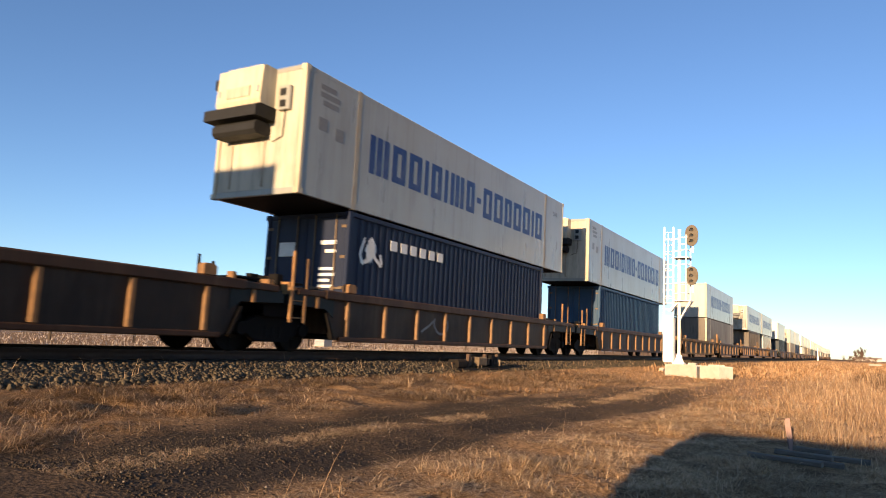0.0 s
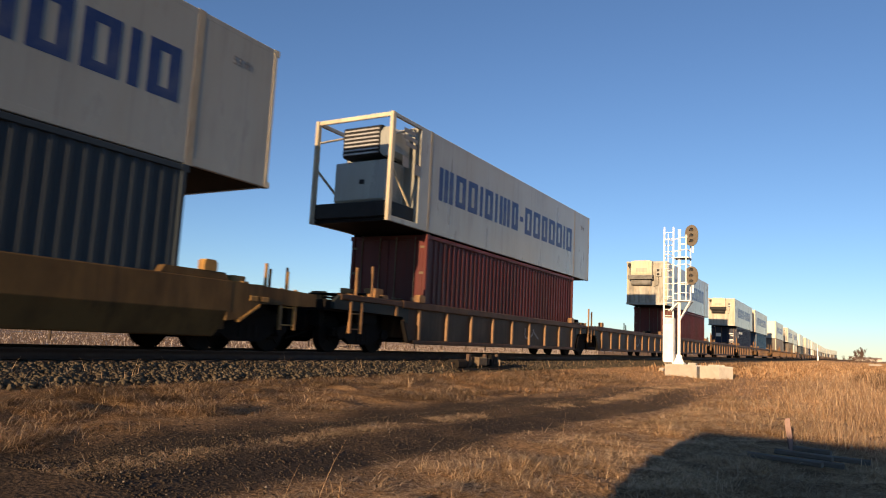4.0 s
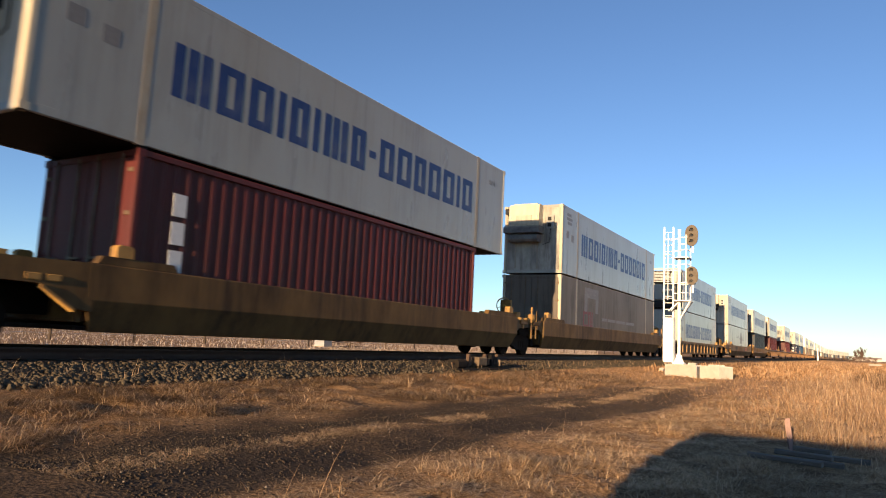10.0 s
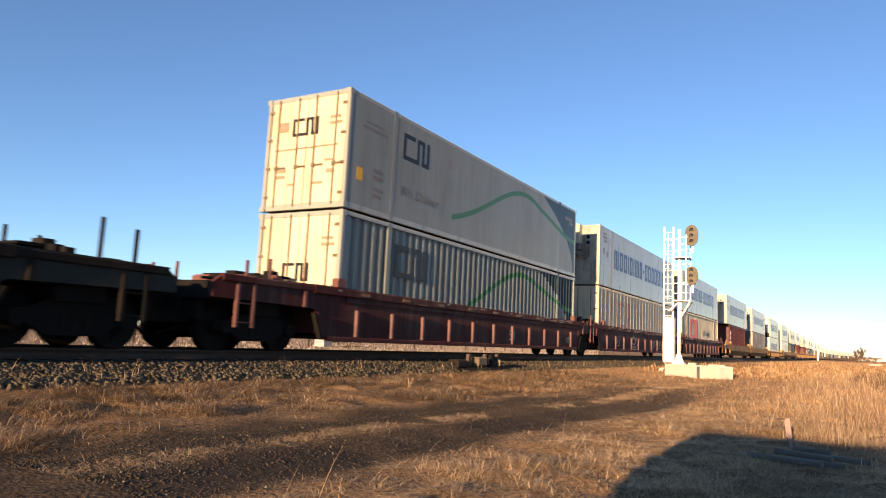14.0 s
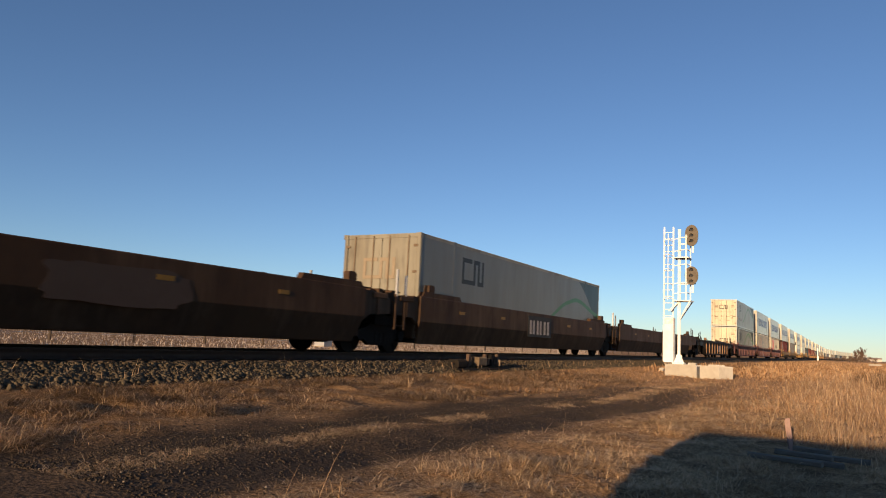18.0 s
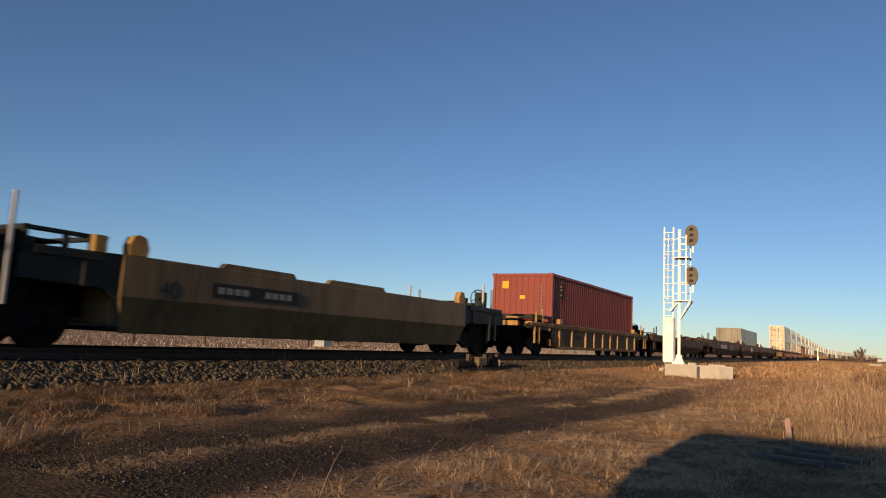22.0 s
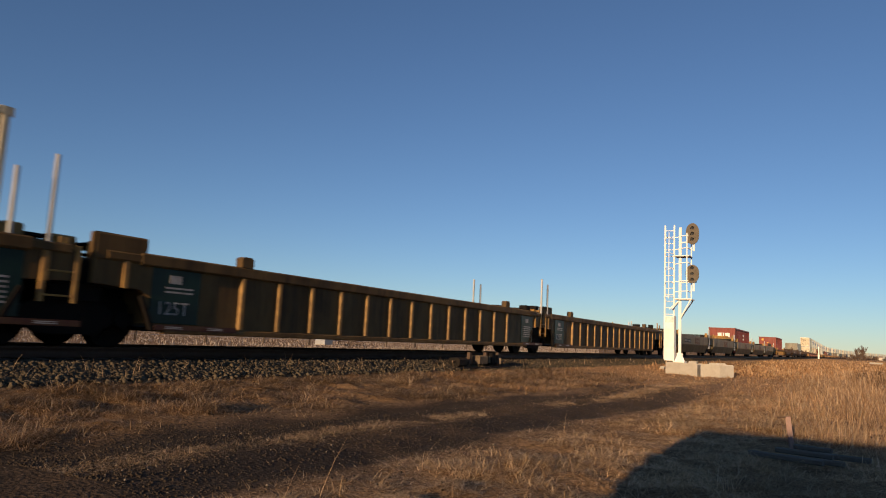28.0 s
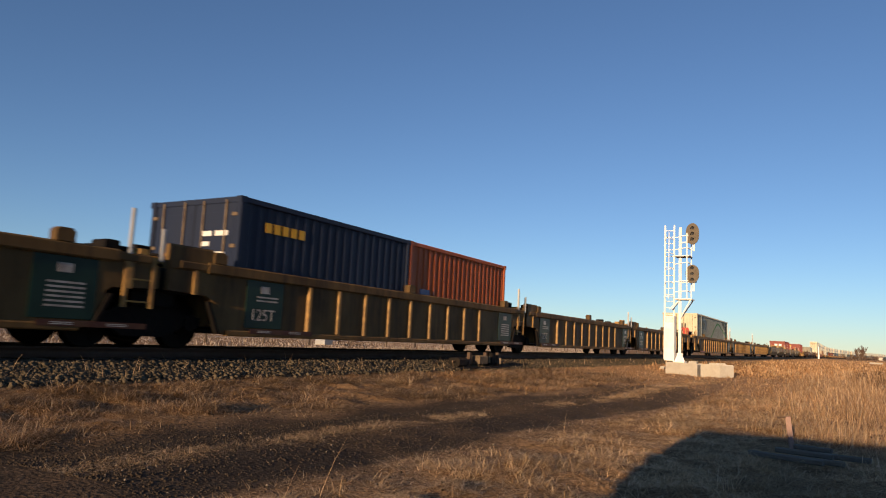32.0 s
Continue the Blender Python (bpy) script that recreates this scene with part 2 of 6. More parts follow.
# ---- mesh tools ----
class Geo:
    """Collects corners and faces of one mesh."""

    def __init__(self):
        self.v, self.f = [], []

    def add(self, v, f):
        k = len(self.v)
        self.v += v
        self.f += [tuple(i + k for i in q) for q in f]
        return self

    def box(self, x0, x1, y0, y1, z0, z1):
        v = [(x, y, z) for z in (z0, z1) for y in (y0, y1) for x in (x0, x1)]
        return self.add(v, [(0, 2, 3, 1), (4, 5, 7, 6), (0, 1, 5, 4), (2, 6, 7, 3), (0, 4, 6, 2), (1, 3, 7, 5)])

    def sweep(self, ring, way, a, b):
        """A closed outline pushed from a to b along the axis way; ring lies in the two other axes, in x, y, z order."""
        n = len(ring)

        def at(p, d):
            q = list(p)
            q.insert(way, d)
            return tuple(q)
        v = [at(p, a) for p in ring] + [at(p, b) for p in ring]
        f = [tuple(range(n))[::-1], tuple(range(n, 2 * n))] + [(i, (i + 1) % n, n + (i + 1) % n, n + i) for i in range(n)]
        return self.add(v, f)

    def soft(self, x0, x1, y0, y1, z0, z1, c=0.02):
        """A box with its long edges broken, along its longest side."""
        size = (x1 - x0, y1 - y0, z1 - z0)
        way = size.index(max(size))
        lo, hi = [x0, y0, z0], [x1, y1, z1]
        a, b = lo.pop(way), hi.pop(way)
        ring = [(lo[0] + c, lo[1]), (hi[0] - c, lo[1]), (hi[0], lo[1] + c), (hi[0], hi[1] - c), (hi[0] - c, hi[1]), (lo[0] + c, hi[1]), (lo[0], hi[1] - c), (lo[0], lo[1] + c)]
        return self.sweep(ring, way, a, b)

    def rod(self, way, at, r, a, b, n=10):
        """A round bar along an axis."""
        return self.sweep([(at[0] + r * math.cos(2 * math.pi * i / n), at[1] + r * math.sin(2 * math.pi * i / n)) for i in range(n)], way, a, b)

    def bar(self, p, q, r, n=6):
        """A round bar between two points."""
        p, q = Vector(p), Vector(q)
        m = (q - p).to_track_quat("Z", "Y").to_matrix()
        L = (q - p).length
        ring = [m @ Vector((r * math.cos(2 * math.pi * i / n), r * math.sin(2 * math.pi * i / n), 0)) for i in range(n)]
        v = [tuple(p + o) for o in ring] + [tuple(p + o + m @ Vector((0, 0, L))) for o in ring]
        return self.add(v, [tuple(range(n))[::-1], tuple(range(n, 2 * n))] + [(i, (i + 1) % n, n + (i + 1) % n, n + i) for i in range(n)])

    def mesh(self, name, material, smooth=False):
        me = bpy.data.meshes.new(name)
        me.from_pydata(self.v, [], self.f)
        bm = bmesh.new()
        bm.from_mesh(me)
        bmesh.ops.recalc_face_normals(bm, faces=bm.faces)
        bm.to_mesh(me)
        bm.free()
        me.materials.append(material)
        if smooth:
            me.polygons.foreach_set("use_smooth", [True] * len(me.polygons))
        return me


def part(name, geo, material, parent, label="", at=None, smooth=False):
    """One mesh object under a thing or a part; geo may be a finished mesh that is shared."""
    me = geo if isinstance(geo, bpy.types.Mesh) else geo.mesh(name, material, smooth)
    ob = new(name, me)
    ob.parent = parent
    if at is not None:
        ob.location = at
    return tagged(ob, label) if label else ob


SHARED = {}


def shared(key, make, material, smooth=False):
    """One mesh for all alike pieces."""
    if key not in SHARED:
        SHARED[key] = make().mesh(str(key[0]), material, smooth)
    return SHARED[key]


def big_mesh(name, verts, faces_quads, material):
    """A mesh from arrays of corners and of quads."""
    me = bpy.data.meshes.new(name)
    nq = len(faces_quads)
    me.vertices.add(len(verts))
    me.vertices.foreach_set("co", np.asarray(verts, dtype=np.float32).ravel())
    me.loops.add(nq * 4)
    me.loops.foreach_set("vertex_index", np.asarray(faces_quads, dtype=np.int32).ravel())
    me.polygons.add(nq)
    me.polygons.foreach_set("loop_start", np.arange(0, nq * 4, 4, dtype=np.int32))
    me.update(calc_edges=True)
    me.materials.append(material)
    return me


# ---- the line ----
XC = -11.376            # centre of the track
BEND, RADIUS = 430.0, 2750.0
SPEED = 17.12


def on_track(s):
    """Place and heading at s metres along the track, past the bend to the right too."""
    if s <= BEND:
        return XC, s, 0.0
    a = (s - BEND) / RADIUS
    return XC + RADIUS * (1 - math.cos(a)), BEND + RADIUS * math.sin(a), -a


RUNNING = []            # (thing, its place along the track at the start, its height)


# ---- ground ----
def road_mid(y):
    """The dirt road's middle."""
    y = max(-20.0, min(y, 90.0))
    return -4.82 + 0.055 * (min(y, 14.0) - 3.5) + 0.10 * math.sin(y * 0.55)


def ruts(x, y):
    """How far right of the dirt road's middle a place lies."""
    return x - road_mid(y)


def tall_edge(y):
    """Where the tall grass begins on the right."""
    return -0.80 - 0.012 * (min(y, 60.0) - 13.0) + 0.25 * math.sin(y * 1.7) + 0.12 * max(0.0, 12.0 - y)


def lie(x, y):
    """Height of the ground, rail top being 0."""
    if x < -11.4:
        base = -0.50 - 0.26 * max(0.0, min(1.0, (-13.2 - x) / 1.6))
        base += 0.75 * max(0.0, min(1.0, (-x - 60) / 400.0))
    elif x < -9.0:
        base = -0.50 - 0.14 * max(0.0, min(1.0, (x + 9.7) / 0.7))
    else:
        k = min(1.0, (x + 9.0) / 2.3)
        base = -0.64 - 0.15 * k
    if x > -8.6:
        d = abs(abs(ruts(x, y)) - 0.95)
        base -= 0.05 * max(0.0, 1 - d / 0.45)
        base += 0.04 * noise.noise(Vector((x * 0.6, y * 0.6, 1.3)))
        # tussocks, but for the worn road
        rough = max(0.0, min(1.0, (abs(ruts(x, y)) - 1.5) / 0.5)) * max(0.0, min(1.0, (45 - y) / 20.0))
        base += rough * (0.05 * max(-0.25, noise.noise(Vector((x * 1.9, y * 1.9, 6.1)))) + 0.045 * noise.noise(Vector((x * 4.3, y * 4.3, 8.4))))
        base += 0.10 * max(0.0, min(1.0, (x - tall_edge(y)) / 6.0)) * max(0.0, min(1.0, (y - 9) / 25.0))
    worn = x > -8.6 and abs(ruts(x, y)) < 1.5 and y < 60
    return base + (0.010 if worn else 0.025) * noise.noise(Vector((x * 2.3, y * 2.3, 0.0)))


def ground_material():
    m = bpy.data.materials.new("dry_prairie_ground")
    m.use_nodes = True
    n, link = m.node_tree.nodes, m.node_tree.links.new
    b = n["Principled BSDF"]
    b.inputs["Roughness"].default_value = 0.95
    b.inputs["Specular IOR Level"].default_value = 0.1
    b.inputs["Diffuse Roughness"].default_value = 0.15
    at = n.new("ShaderNodeAttribute")
    at.attribute_name = "bare"
    tc = n.new("ShaderNodeTexCoord")
    big = n.new("ShaderNodeTexNoise")
    big.inputs["Scale"].default_value, big.inputs["Detail"].default_value = 1.3, 8
    fine = n.new("ShaderNodeTexNoise")
    fine.inputs["Scale"].default_value, fine.inputs["Detail"].default_value = 28, 6
    far = n.new("ShaderNodeTexNoise")
    far.inputs["Scale"].default_value, far.inputs["Detail"].default_value = 0.04, 5
    for q in (big, fine, far):
        link(tc.outputs["Object"], q.inputs["Vector"])
    straw = n.new("ShaderNodeValToRGB")
    straw.color_ramp.elements[0].color, straw.color_ramp.elements[1].color = (0.085, 0.051, 0.027, 1), (0.41, 0.252, 0.132, 1)
    straw.color_ramp.elements[0].position, straw.color_ramp.elements[1].position = 0.3, 0.7
    link(fine.outputs["Fac"], straw.inputs["Fac"])
    soil = n.new("ShaderNodeValToRGB")
    soil.color_ramp.elements[0].color, soil.color_ramp.elements[1].color = (0.02, 0.015, 0.011, 1), (0.094, 0.069, 0.048, 1)
    soil.color_ramp.elements[0].position, soil.color_ramp.elements[1].position = 0.3, 0.75
    link(fine.outputs["Fac"], soil.inputs["Fac"])
    add = n.new("ShaderNodeMath")
    add.operation = "MULTIPLY_ADD"
    link(big.outputs["Fac"], add.inputs[0])
    add.inputs[1].default_value, add.inputs[2].default_value = 0.9, -0.45
    s = n.new("ShaderNodeMath")
    s.operation = "ADD"
    s.use_clamp = True
    link(at.outputs["Fac"], s.inputs[0])
    link(add.outputs[0], s.inputs[1])
    mix = n.new("ShaderNodeMix")
    mix.data_type = "RGBA"
    link(s.outputs[0], mix.inputs["Factor"])
    link(straw.outputs["Color"], mix.inputs["A"])
    link(soil.outputs["Color"], mix.inputs["B"])
    # paler tones for far ground, standing in for sunlit grass blades
    paleness = n.new("ShaderNodeAttribute")
    paleness.attribute_name = "far_paling"
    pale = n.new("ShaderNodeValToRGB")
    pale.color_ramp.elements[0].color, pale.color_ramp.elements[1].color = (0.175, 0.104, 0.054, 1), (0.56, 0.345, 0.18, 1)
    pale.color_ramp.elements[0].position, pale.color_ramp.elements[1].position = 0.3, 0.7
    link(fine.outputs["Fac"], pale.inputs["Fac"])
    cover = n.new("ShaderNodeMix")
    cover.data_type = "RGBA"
    link(paleness.outputs["Fac"], cover.inputs["Factor"])
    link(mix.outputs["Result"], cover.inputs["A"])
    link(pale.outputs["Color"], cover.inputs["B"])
    mix = cover
    tint = n.new("ShaderNodeHueSaturation")
    mr = n.new("ShaderNodeMapRange")
    mr.inputs["To Min"].default_value, mr.inputs["To Max"].default_value = 0.75, 1.25
    link(far.outputs["Fac"], mr.inputs["Value"])
    link(mr.outputs["Result"], tint.inputs["Value"])
    link(mix.outputs["Result"], tint.inputs["Color"])
    link(tint.outputs["Color"], b.inputs["Base Color"])
    bp = n.new("ShaderNodeBump")
    bp.inputs["Strength"].default_value, bp.inputs["Distance"].default_value = 0.7, 0.03
    link(fine.outputs["Fac"], bp.inputs["Height"])
    link(bp.outputs["Normal"], b.inputs["Normal"])
    return m


def steps(*spans):
    out = []
    for a, b, d in spans:
        k = max(1, round((b - a) / d))
        out += [a + (b - a) * i / k for i in range(k)]
    return out + [spans[-1][1]]


def build_ground():
    xs = steps((-3500, -400, 300), (-400, -60, 40), (-60, -16, 4), (-16, -9.6, 0.8), (-9.6, 2.5, 0.12), (2.5, 12, 0.5), (12, 60, 4), (60, 400, 40), (400, 3500, 300))
    ys = steps((-1500, -100, 200), (-100, -6, 8), (-6, 1, 1), (1, 14, 0.14), (14, 30, 0.4), (30, 70, 1.5), (70, 300, 12), (300, 4200, 300))
    nx, ny = len(xs), len(ys)
    v = [(x, y, lie(x, y)) for y in ys for x in xs]
    q = [(j * nx + i, j * nx + i + 1, (j + 1) * nx + i + 1, (j + 1) * nx + i) for j in range(ny - 1) for i in range(nx - 1)]
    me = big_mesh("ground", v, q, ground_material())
    bare = me.attributes.new("bare", "FLOAT", "POINT")
    vals = []
    for x, y, z in v:
        k = 0.0
        if -8.6 < x < 6 and -10 < y < 80:
            r = ruts(x, y)
            k = max(0.0, min(1.0, (1.55 + 0.35 * noise.noise(Vector((x * 0.8, y * 0.8, 2.0))) - abs(r)) / 0.45))
            if abs(r) < 0.35:
                k *= 0.72 if y > 6 else 0.9
            k *= max(0.0, min(1.0, (31 - y) / 15.0))
            k += 0.25 * noise.noise(Vector((x * 1.1, y * 0.5, 4.0))) * (k > 0.1)
            if r > 1.5:
                k -= 0.3 * min(1.0, (r - 1.5) / 0.5)
        vals.append(k)
    bare.data.foreach_set("value", vals)
    # ground paled with distance: sunlit far blades put into its colour
    far_paling = me.attributes.new("far_paling", "FLOAT", "POINT")
    far_paling.data.foreach_set("value", [max(0.0, min(1.0, (y - 9) / 11.0)) * (1 - 0.75 * min(1.0, max(0.0, k))) if x > -9.4 else 0.0 for (x, y, z), k in zip(v, vals)])
    me.polygons.foreach_set("use_smooth", [True] * len(me.polygons))
    tagged(new("ground", me), "dry straw-covered prairie with a rutted dirt track", "ground", kind="structure")


build_ground()

# ---- track ----
BALLAST = mat("grey_ballast_stone", (0.112, 0.09, 0.062), 0.9, grain=0.35, scale=6, dirt=(0.045, 0.036, 0.024), dirt_amount=0.8, bump=0.02, fine=22, vary=0.45, spec=0.05, chalk=0.0)
RAIL = mat("rusty_rail_steel", (0.09, 0.055, 0.04), 0.6, 0.4, grain=0.15, bump=0.003)
TIE = mat("creosoted_timber", (0.05, 0.038, 0.03), 0.9, grain=0.3, scale=3, bump=0.01)
LINE_S = steps((-60, 60, 4), (60, 430, 40), (430, 1700, 25))


def along_line(name, ring, material, label, kind="structure", category=""):
    """A profile (across, up) swept along the whole track."""
    n = len(ring)
    v, q = [], []
    for s in LINE_S:
        x, y, a = on_track(s)
        v += [(x + c * math.cos(a), y + c * math.sin(a), h) for c, h in ring]
    for j in range(len(LINE_S) - 1):
        q += [(j * n + i, j * n + (i + 1) % n, (j + 1) * n + (i + 1) % n, (j + 1) * n + i) for i in range(n)]
    me = big_mesh(name, v, q, material)
    return tagged(new(name, me), label, category, kind=kind)


along_line("ballast_bed", [(-2.6, -1.0), (-1.6, -0.45), (-1.35, -0.405), (1.35, -0.405), (1.5, -0.43), (2.1, -0.68)], BALLAST, "raised bed of grey crushed stone under the track")
RAIL_TOP = -0.16
for side in (-1, 1):
    c = 0.7525 * side
    rail_ring = [(-0.07, -0.17), (0.07, -0.17), (0.07, -0.155), (0.012, -0.13), (0.012, -0.045), (0.036, -0.035), (0.036, 0), (-0.036, 0), (-0.036, -0.035), (-0.012, -0.045), (-0.012, -0.13), (-0.07, -0.155)]
    along_line("rail", [(c + a, RAIL_TOP + b) for a, b in rail_ring], RAIL, "rusty steel rail with a worn top", category="rail")


def build_ties():
    g = lambda: Geo().soft(-1.3, 1.3, -0.115, 0.115, -0.2, 0, 0.012)
    ties = tagged(new("ties", Geo().box(XC - 0.3, XC + 0.3, -59.6, 59.9, -0.42, -0.382).mesh("ties", BALLAST)), "row of dark timber ties bedded in ballast", "ties", kind="structure")
    me = g().mesh("tie", TIE)
    for i in range(170):
        t = part("tie", me, TIE, ties, at=(XC + random.uniform(-0.03, 0.03), 2.0 + i * 0.5, -0.332))
        t.rotation_euler.z = random.uniform(-0.02, 0.02)


build_ties()


def scatter_stones(name, count, area, size, material, label, drop=0.3):
    """Loose broken stones as one mass."""
    rng = np.random.default_rng(5)
    base = np.array([(-1, -1, -1), (1, -1, -1), (1, 1, -1), (-1, 1, -1), (-1, -1, 1), (1, -1, 1), (1, 1, 1), (-1, 1, 1)], float)
    quads = np.array([(0, 3, 2, 1), (4, 5, 6, 7), (0, 1, 5, 4), (1, 2, 6, 5), (2, 3, 7, 6), (3, 0, 4, 7)])
    v, q = [], []
    for k in range(count):
        x, y = area(rng)
        z = max(lie(x, y), bed(x)) if x < -8 else lie(x, y)
        r = size * rng.uniform(0.45, 1.15)
        c = base * rng.uniform(0.55, 1.0, (8, 3)) * r * 0.6
        c[4:, :2] *= 0.75
        a, b2 = rng.uniform(0, 6.28, 2)
        m = np.array(Euler((a, b2, a * 2)).to_matrix())
        v.append(c @ m.T + np.array((x, y, z + r * drop)))
        q.append(quads + 8 * k)
    me = big_mesh(name, np.concatenate(v), np.concatenate(q), material)
    return tagged(new(name, me), label, "stones", kind="stuff")


def bed(x):
    c = x - XC
    if c < 1.35:
        return -0.405
    return -0.405 - 0.025 * (c - 1.35) / 0.15 if c < 1.5 else -0.43 - 0.25 * (c - 1.5) / 0.6


def ballast_area(rng):
    y = 4.5 + 50 * rng.random() ** 1.8
    return XC + rng.uniform(0.95, 2.1) + 0.25 * rng.random() ** 3, y


scatter_stones("ballast_stones", 21000, ballast_area, 0.064, BALLAST, "coarse dark ballast stones on the bank")


# ---- grass, stones and litter on the ground ----
def straw(name, tones, label_rough=0.75):
    """Dry blades: each one takes its tone by chance."""
    m = bpy.data.materials.new(name)
    m.use_nodes = True
    n, link = m.node_tree.nodes, m.node_tree.links.new
    b = n["Principled BSDF"]
    b.inputs["Roughness"].default_value = label_rough
    b.inputs["Specular IOR Level"].default_value = 0.25
    b.inputs["Diffuse Roughness"].default_value = 0.15
    geo = n.new("ShaderNodeNewGeometry")
    ramp = n.new("ShaderNodeValToRGB")
    ramp.color_ramp.elements[0].color, ramp.color_ramp.elements[1].color = (*tones[0], 1), (*tones[-1], 1)
    for i, t in enumerate(tones[1:-1]):
        ramp.color_ramp.elements.new((i + 1) / (len(tones) - 1)).color = (*t, 1)
    link(geo.outputs["Random Per Island"], ramp.inputs["Fac"])
    tc = n.new("ShaderNodeTexCoord")
    patch = n.new("ShaderNodeTexNoise")
    patch.inputs["Scale"].default_value, patch.inputs["Detail"].default_value = 0.9, 4
    link(tc.outputs["Object"], patch.inputs["Vector"])
    mr = n.new("ShaderNodeMapRange")
    mr.inputs["From Min"].default_value, mr.inputs["From Max"].default_value = 0.3, 0.7
    mr.inputs["To Min"].default_value, mr.inputs["To Max"].default_value = 0.65, 1.2
    link(patch.outputs["Fac"], mr.inputs["Value"])
    hsv = n.new("ShaderNodeHueSaturation")
    link(ramp.outputs["Color"], hsv.inputs["Color"])
    link(mr.outputs["Result"], hsv.inputs["Value"])
    link(hsv.outputs["Color"], b.inputs["Base Color"])
    thin = n.new("ShaderNodeBsdfTranslucent")
    link(hsv.outputs["Color"], thin.inputs["Color"])
    mixed = n.new("ShaderNodeMixShader")
    mixed.inputs["Fac"].default_value = 0.45
    link(b.outputs[0], mixed.inputs[1])
    link(thin.outputs[0], mixed.inputs[2])
    link(mixed.outputs[0], n["Material Output"].inputs["Surface"])
    return m


STRAW = straw("dry_straw", [(0.24, 0.138, 0.07), (0.62, 0.405, 0.215), (0.84, 0.60, 0.35), (0.94, 0.74, 0.50)])
# one rusty grass in two tones: bank darkened for shade, prairie kept sunlit
BANK_STRAW = straw("shaded_rusty_straw", [(0.09, 0.054, 0.03), (0.30, 0.188, 0.102), (0.52, 0.35, 0.21), (0.74, 0.55, 0.36)])
PRAIRIE_STRAW = straw("orange_dry_straw", [(0.26, 0.14, 0.066), (0.53, 0.30, 0.145), (0.70, 0.435, 0.225), (0.84, 0.575, 0.325)])
REED = straw("blond_tall_grass", [(0.30, 0.175, 0.09), (0.50, 0.31, 0.17), (0.68, 0.46, 0.27), (0.80, 0.60, 0.39)])


def blades(name, seed, count, place, length, rise, droop, width, material, label, segments=3, tuft_of=1):
    """A mass of thin arching blades. place(rng) gives x, y or None; rise and droop are the lean at root and tip, 0 upright, 1 level.
    With tuft_of above 1 each place carries a tuft of so many blades that lean one way."""
    rng = np.random.default_rng(seed)
    roots, tries = [], 0
    while len(roots) < count and tries < count * 12:
        tries += 1
        p = place(rng)
        if p is not None:
            roots.append((p[0], p[1], lie(p[0], p[1]) - 0.01))
    combed = rng.uniform(0, 6.28, len(roots))
    if tuft_of > 1:
        size = rng.uniform(0.03, 0.11, len(roots))
        roots = [p for p in roots for _ in range(tuft_of)]
        combed, size = np.repeat(combed, tuft_of), np.repeat(size, tuft_of)
    r = np.array(roots)
    n = len(r)
    if tuft_of > 1:
        r[:, :2] += rng.normal(0, 1, (n, 2)) * size[:, None]
    far = np.clip(np.hypot(r[:, 0], r[:, 1]) / 9.0, 0.8, 5.0)
    tuft = np.array([noise.noise(Vector((p[0] * 1.7, p[1] * 1.7, 9.2))) + 0.5 * noise.noise(Vector((p[0] * 4.7, p[1] * 4.7, 2.2))) for p in roots])
    L = rng.uniform(length[0], length[1], n) * np.clip(0.85 + 0.9 * tuft, 0.4, 1.6)
    a0 = rng.uniform(rise[0], rise[1], n) * np.pi / 2
    a1 = rng.uniform(droop[0], droop[1], n) * np.pi / 2
    swirl = np.array([noise.noise(Vector((p[0] * 1.3, p[1] * 1.3, 3.1))) for p in roots])
    az = swirl * 9.0 + rng.normal(0, 2.2, n) if tuft_of == 1 else combed + rng.normal(0, 0.75, n)
    d = np.stack([np.cos(az), np.sin(az)], 1)
    side = np.stack([-d[:, 1], d[:, 0], np.zeros(n)], 1) * (width * far * rng.uniform(0.6, 1.3, n))[:, None]
    at = r.copy()
    cols = []
    for k in range(segments + 1):
        w = (1.0, 0.9, 0.65, 0.2)[k] if segments == 3 else (1.0, 0.8, 0.2)[k]
        cols += [at - side * w, at + side * w]
        t = a0 + (a1 - a0) * (k + 0.5) / segments
        step = np.concatenate([d * (np.sin(t) * L / segments)[:, None], (np.cos(t) * L / segments)[:, None]], 1)
        at = at + step
        at[:, 2] = np.maximum(at[:, 2], r[:, 2] + 0.012)
    m = 2 * (segments + 1)
    v = np.stack(cols, 1).reshape(-1, 3)
    base = (np.arange(n) * m)[:, None]
    q = np.concatenate([base + np.array([2 * k, 2 * k + 1, 2 * k + 3, 2 * k + 2]) for k in range(segments)], 1).reshape(-1, 4)
    return tagged(new(name, big_mesh(name, v, q, material)), label, "grass", kind="stuff")


def clumpy(x, y, f, cut):
    return noise.noise(Vector((x * f, y * f, 7.7))) > cut


def near_spread(rng, y0, y1, power):
    return y0 + (y1 - y0) * rng.random() ** power


def verge(rng):
    y = near_spread(rng, 3.0, 18, 1.5)
    x = rng.uniform(-3.6, 1.0 + 0.03 * y)
    r = ruts(x, y)
    if r < 1.3 or x > tall_edge(y) + 0.9 + max(0, 11 - y) * 0.5:
        return None
    if r < 1.95 and rng.random() > (r - 1.25) * 1.5:
        return None
    return (x, y) if clumpy(x, y, 1.9, -0.2) or rng.random() < 0.35 else None


def bank(rng):
    y = near_spread(rng, 3.2, 24, 1.4)
    x = rng.uniform(-9.75, -5.6)
    r = ruts(x, y)
    if r > -1.2 or (x < -9.3 and rng.random() > 0.4) or (r > -1.8 and rng.random() > (-1.15 - r) * 1.5):
        return None
    return (x, y) if clumpy(x, y, 1.9, 0.0) or rng.random() < 0.25 else None


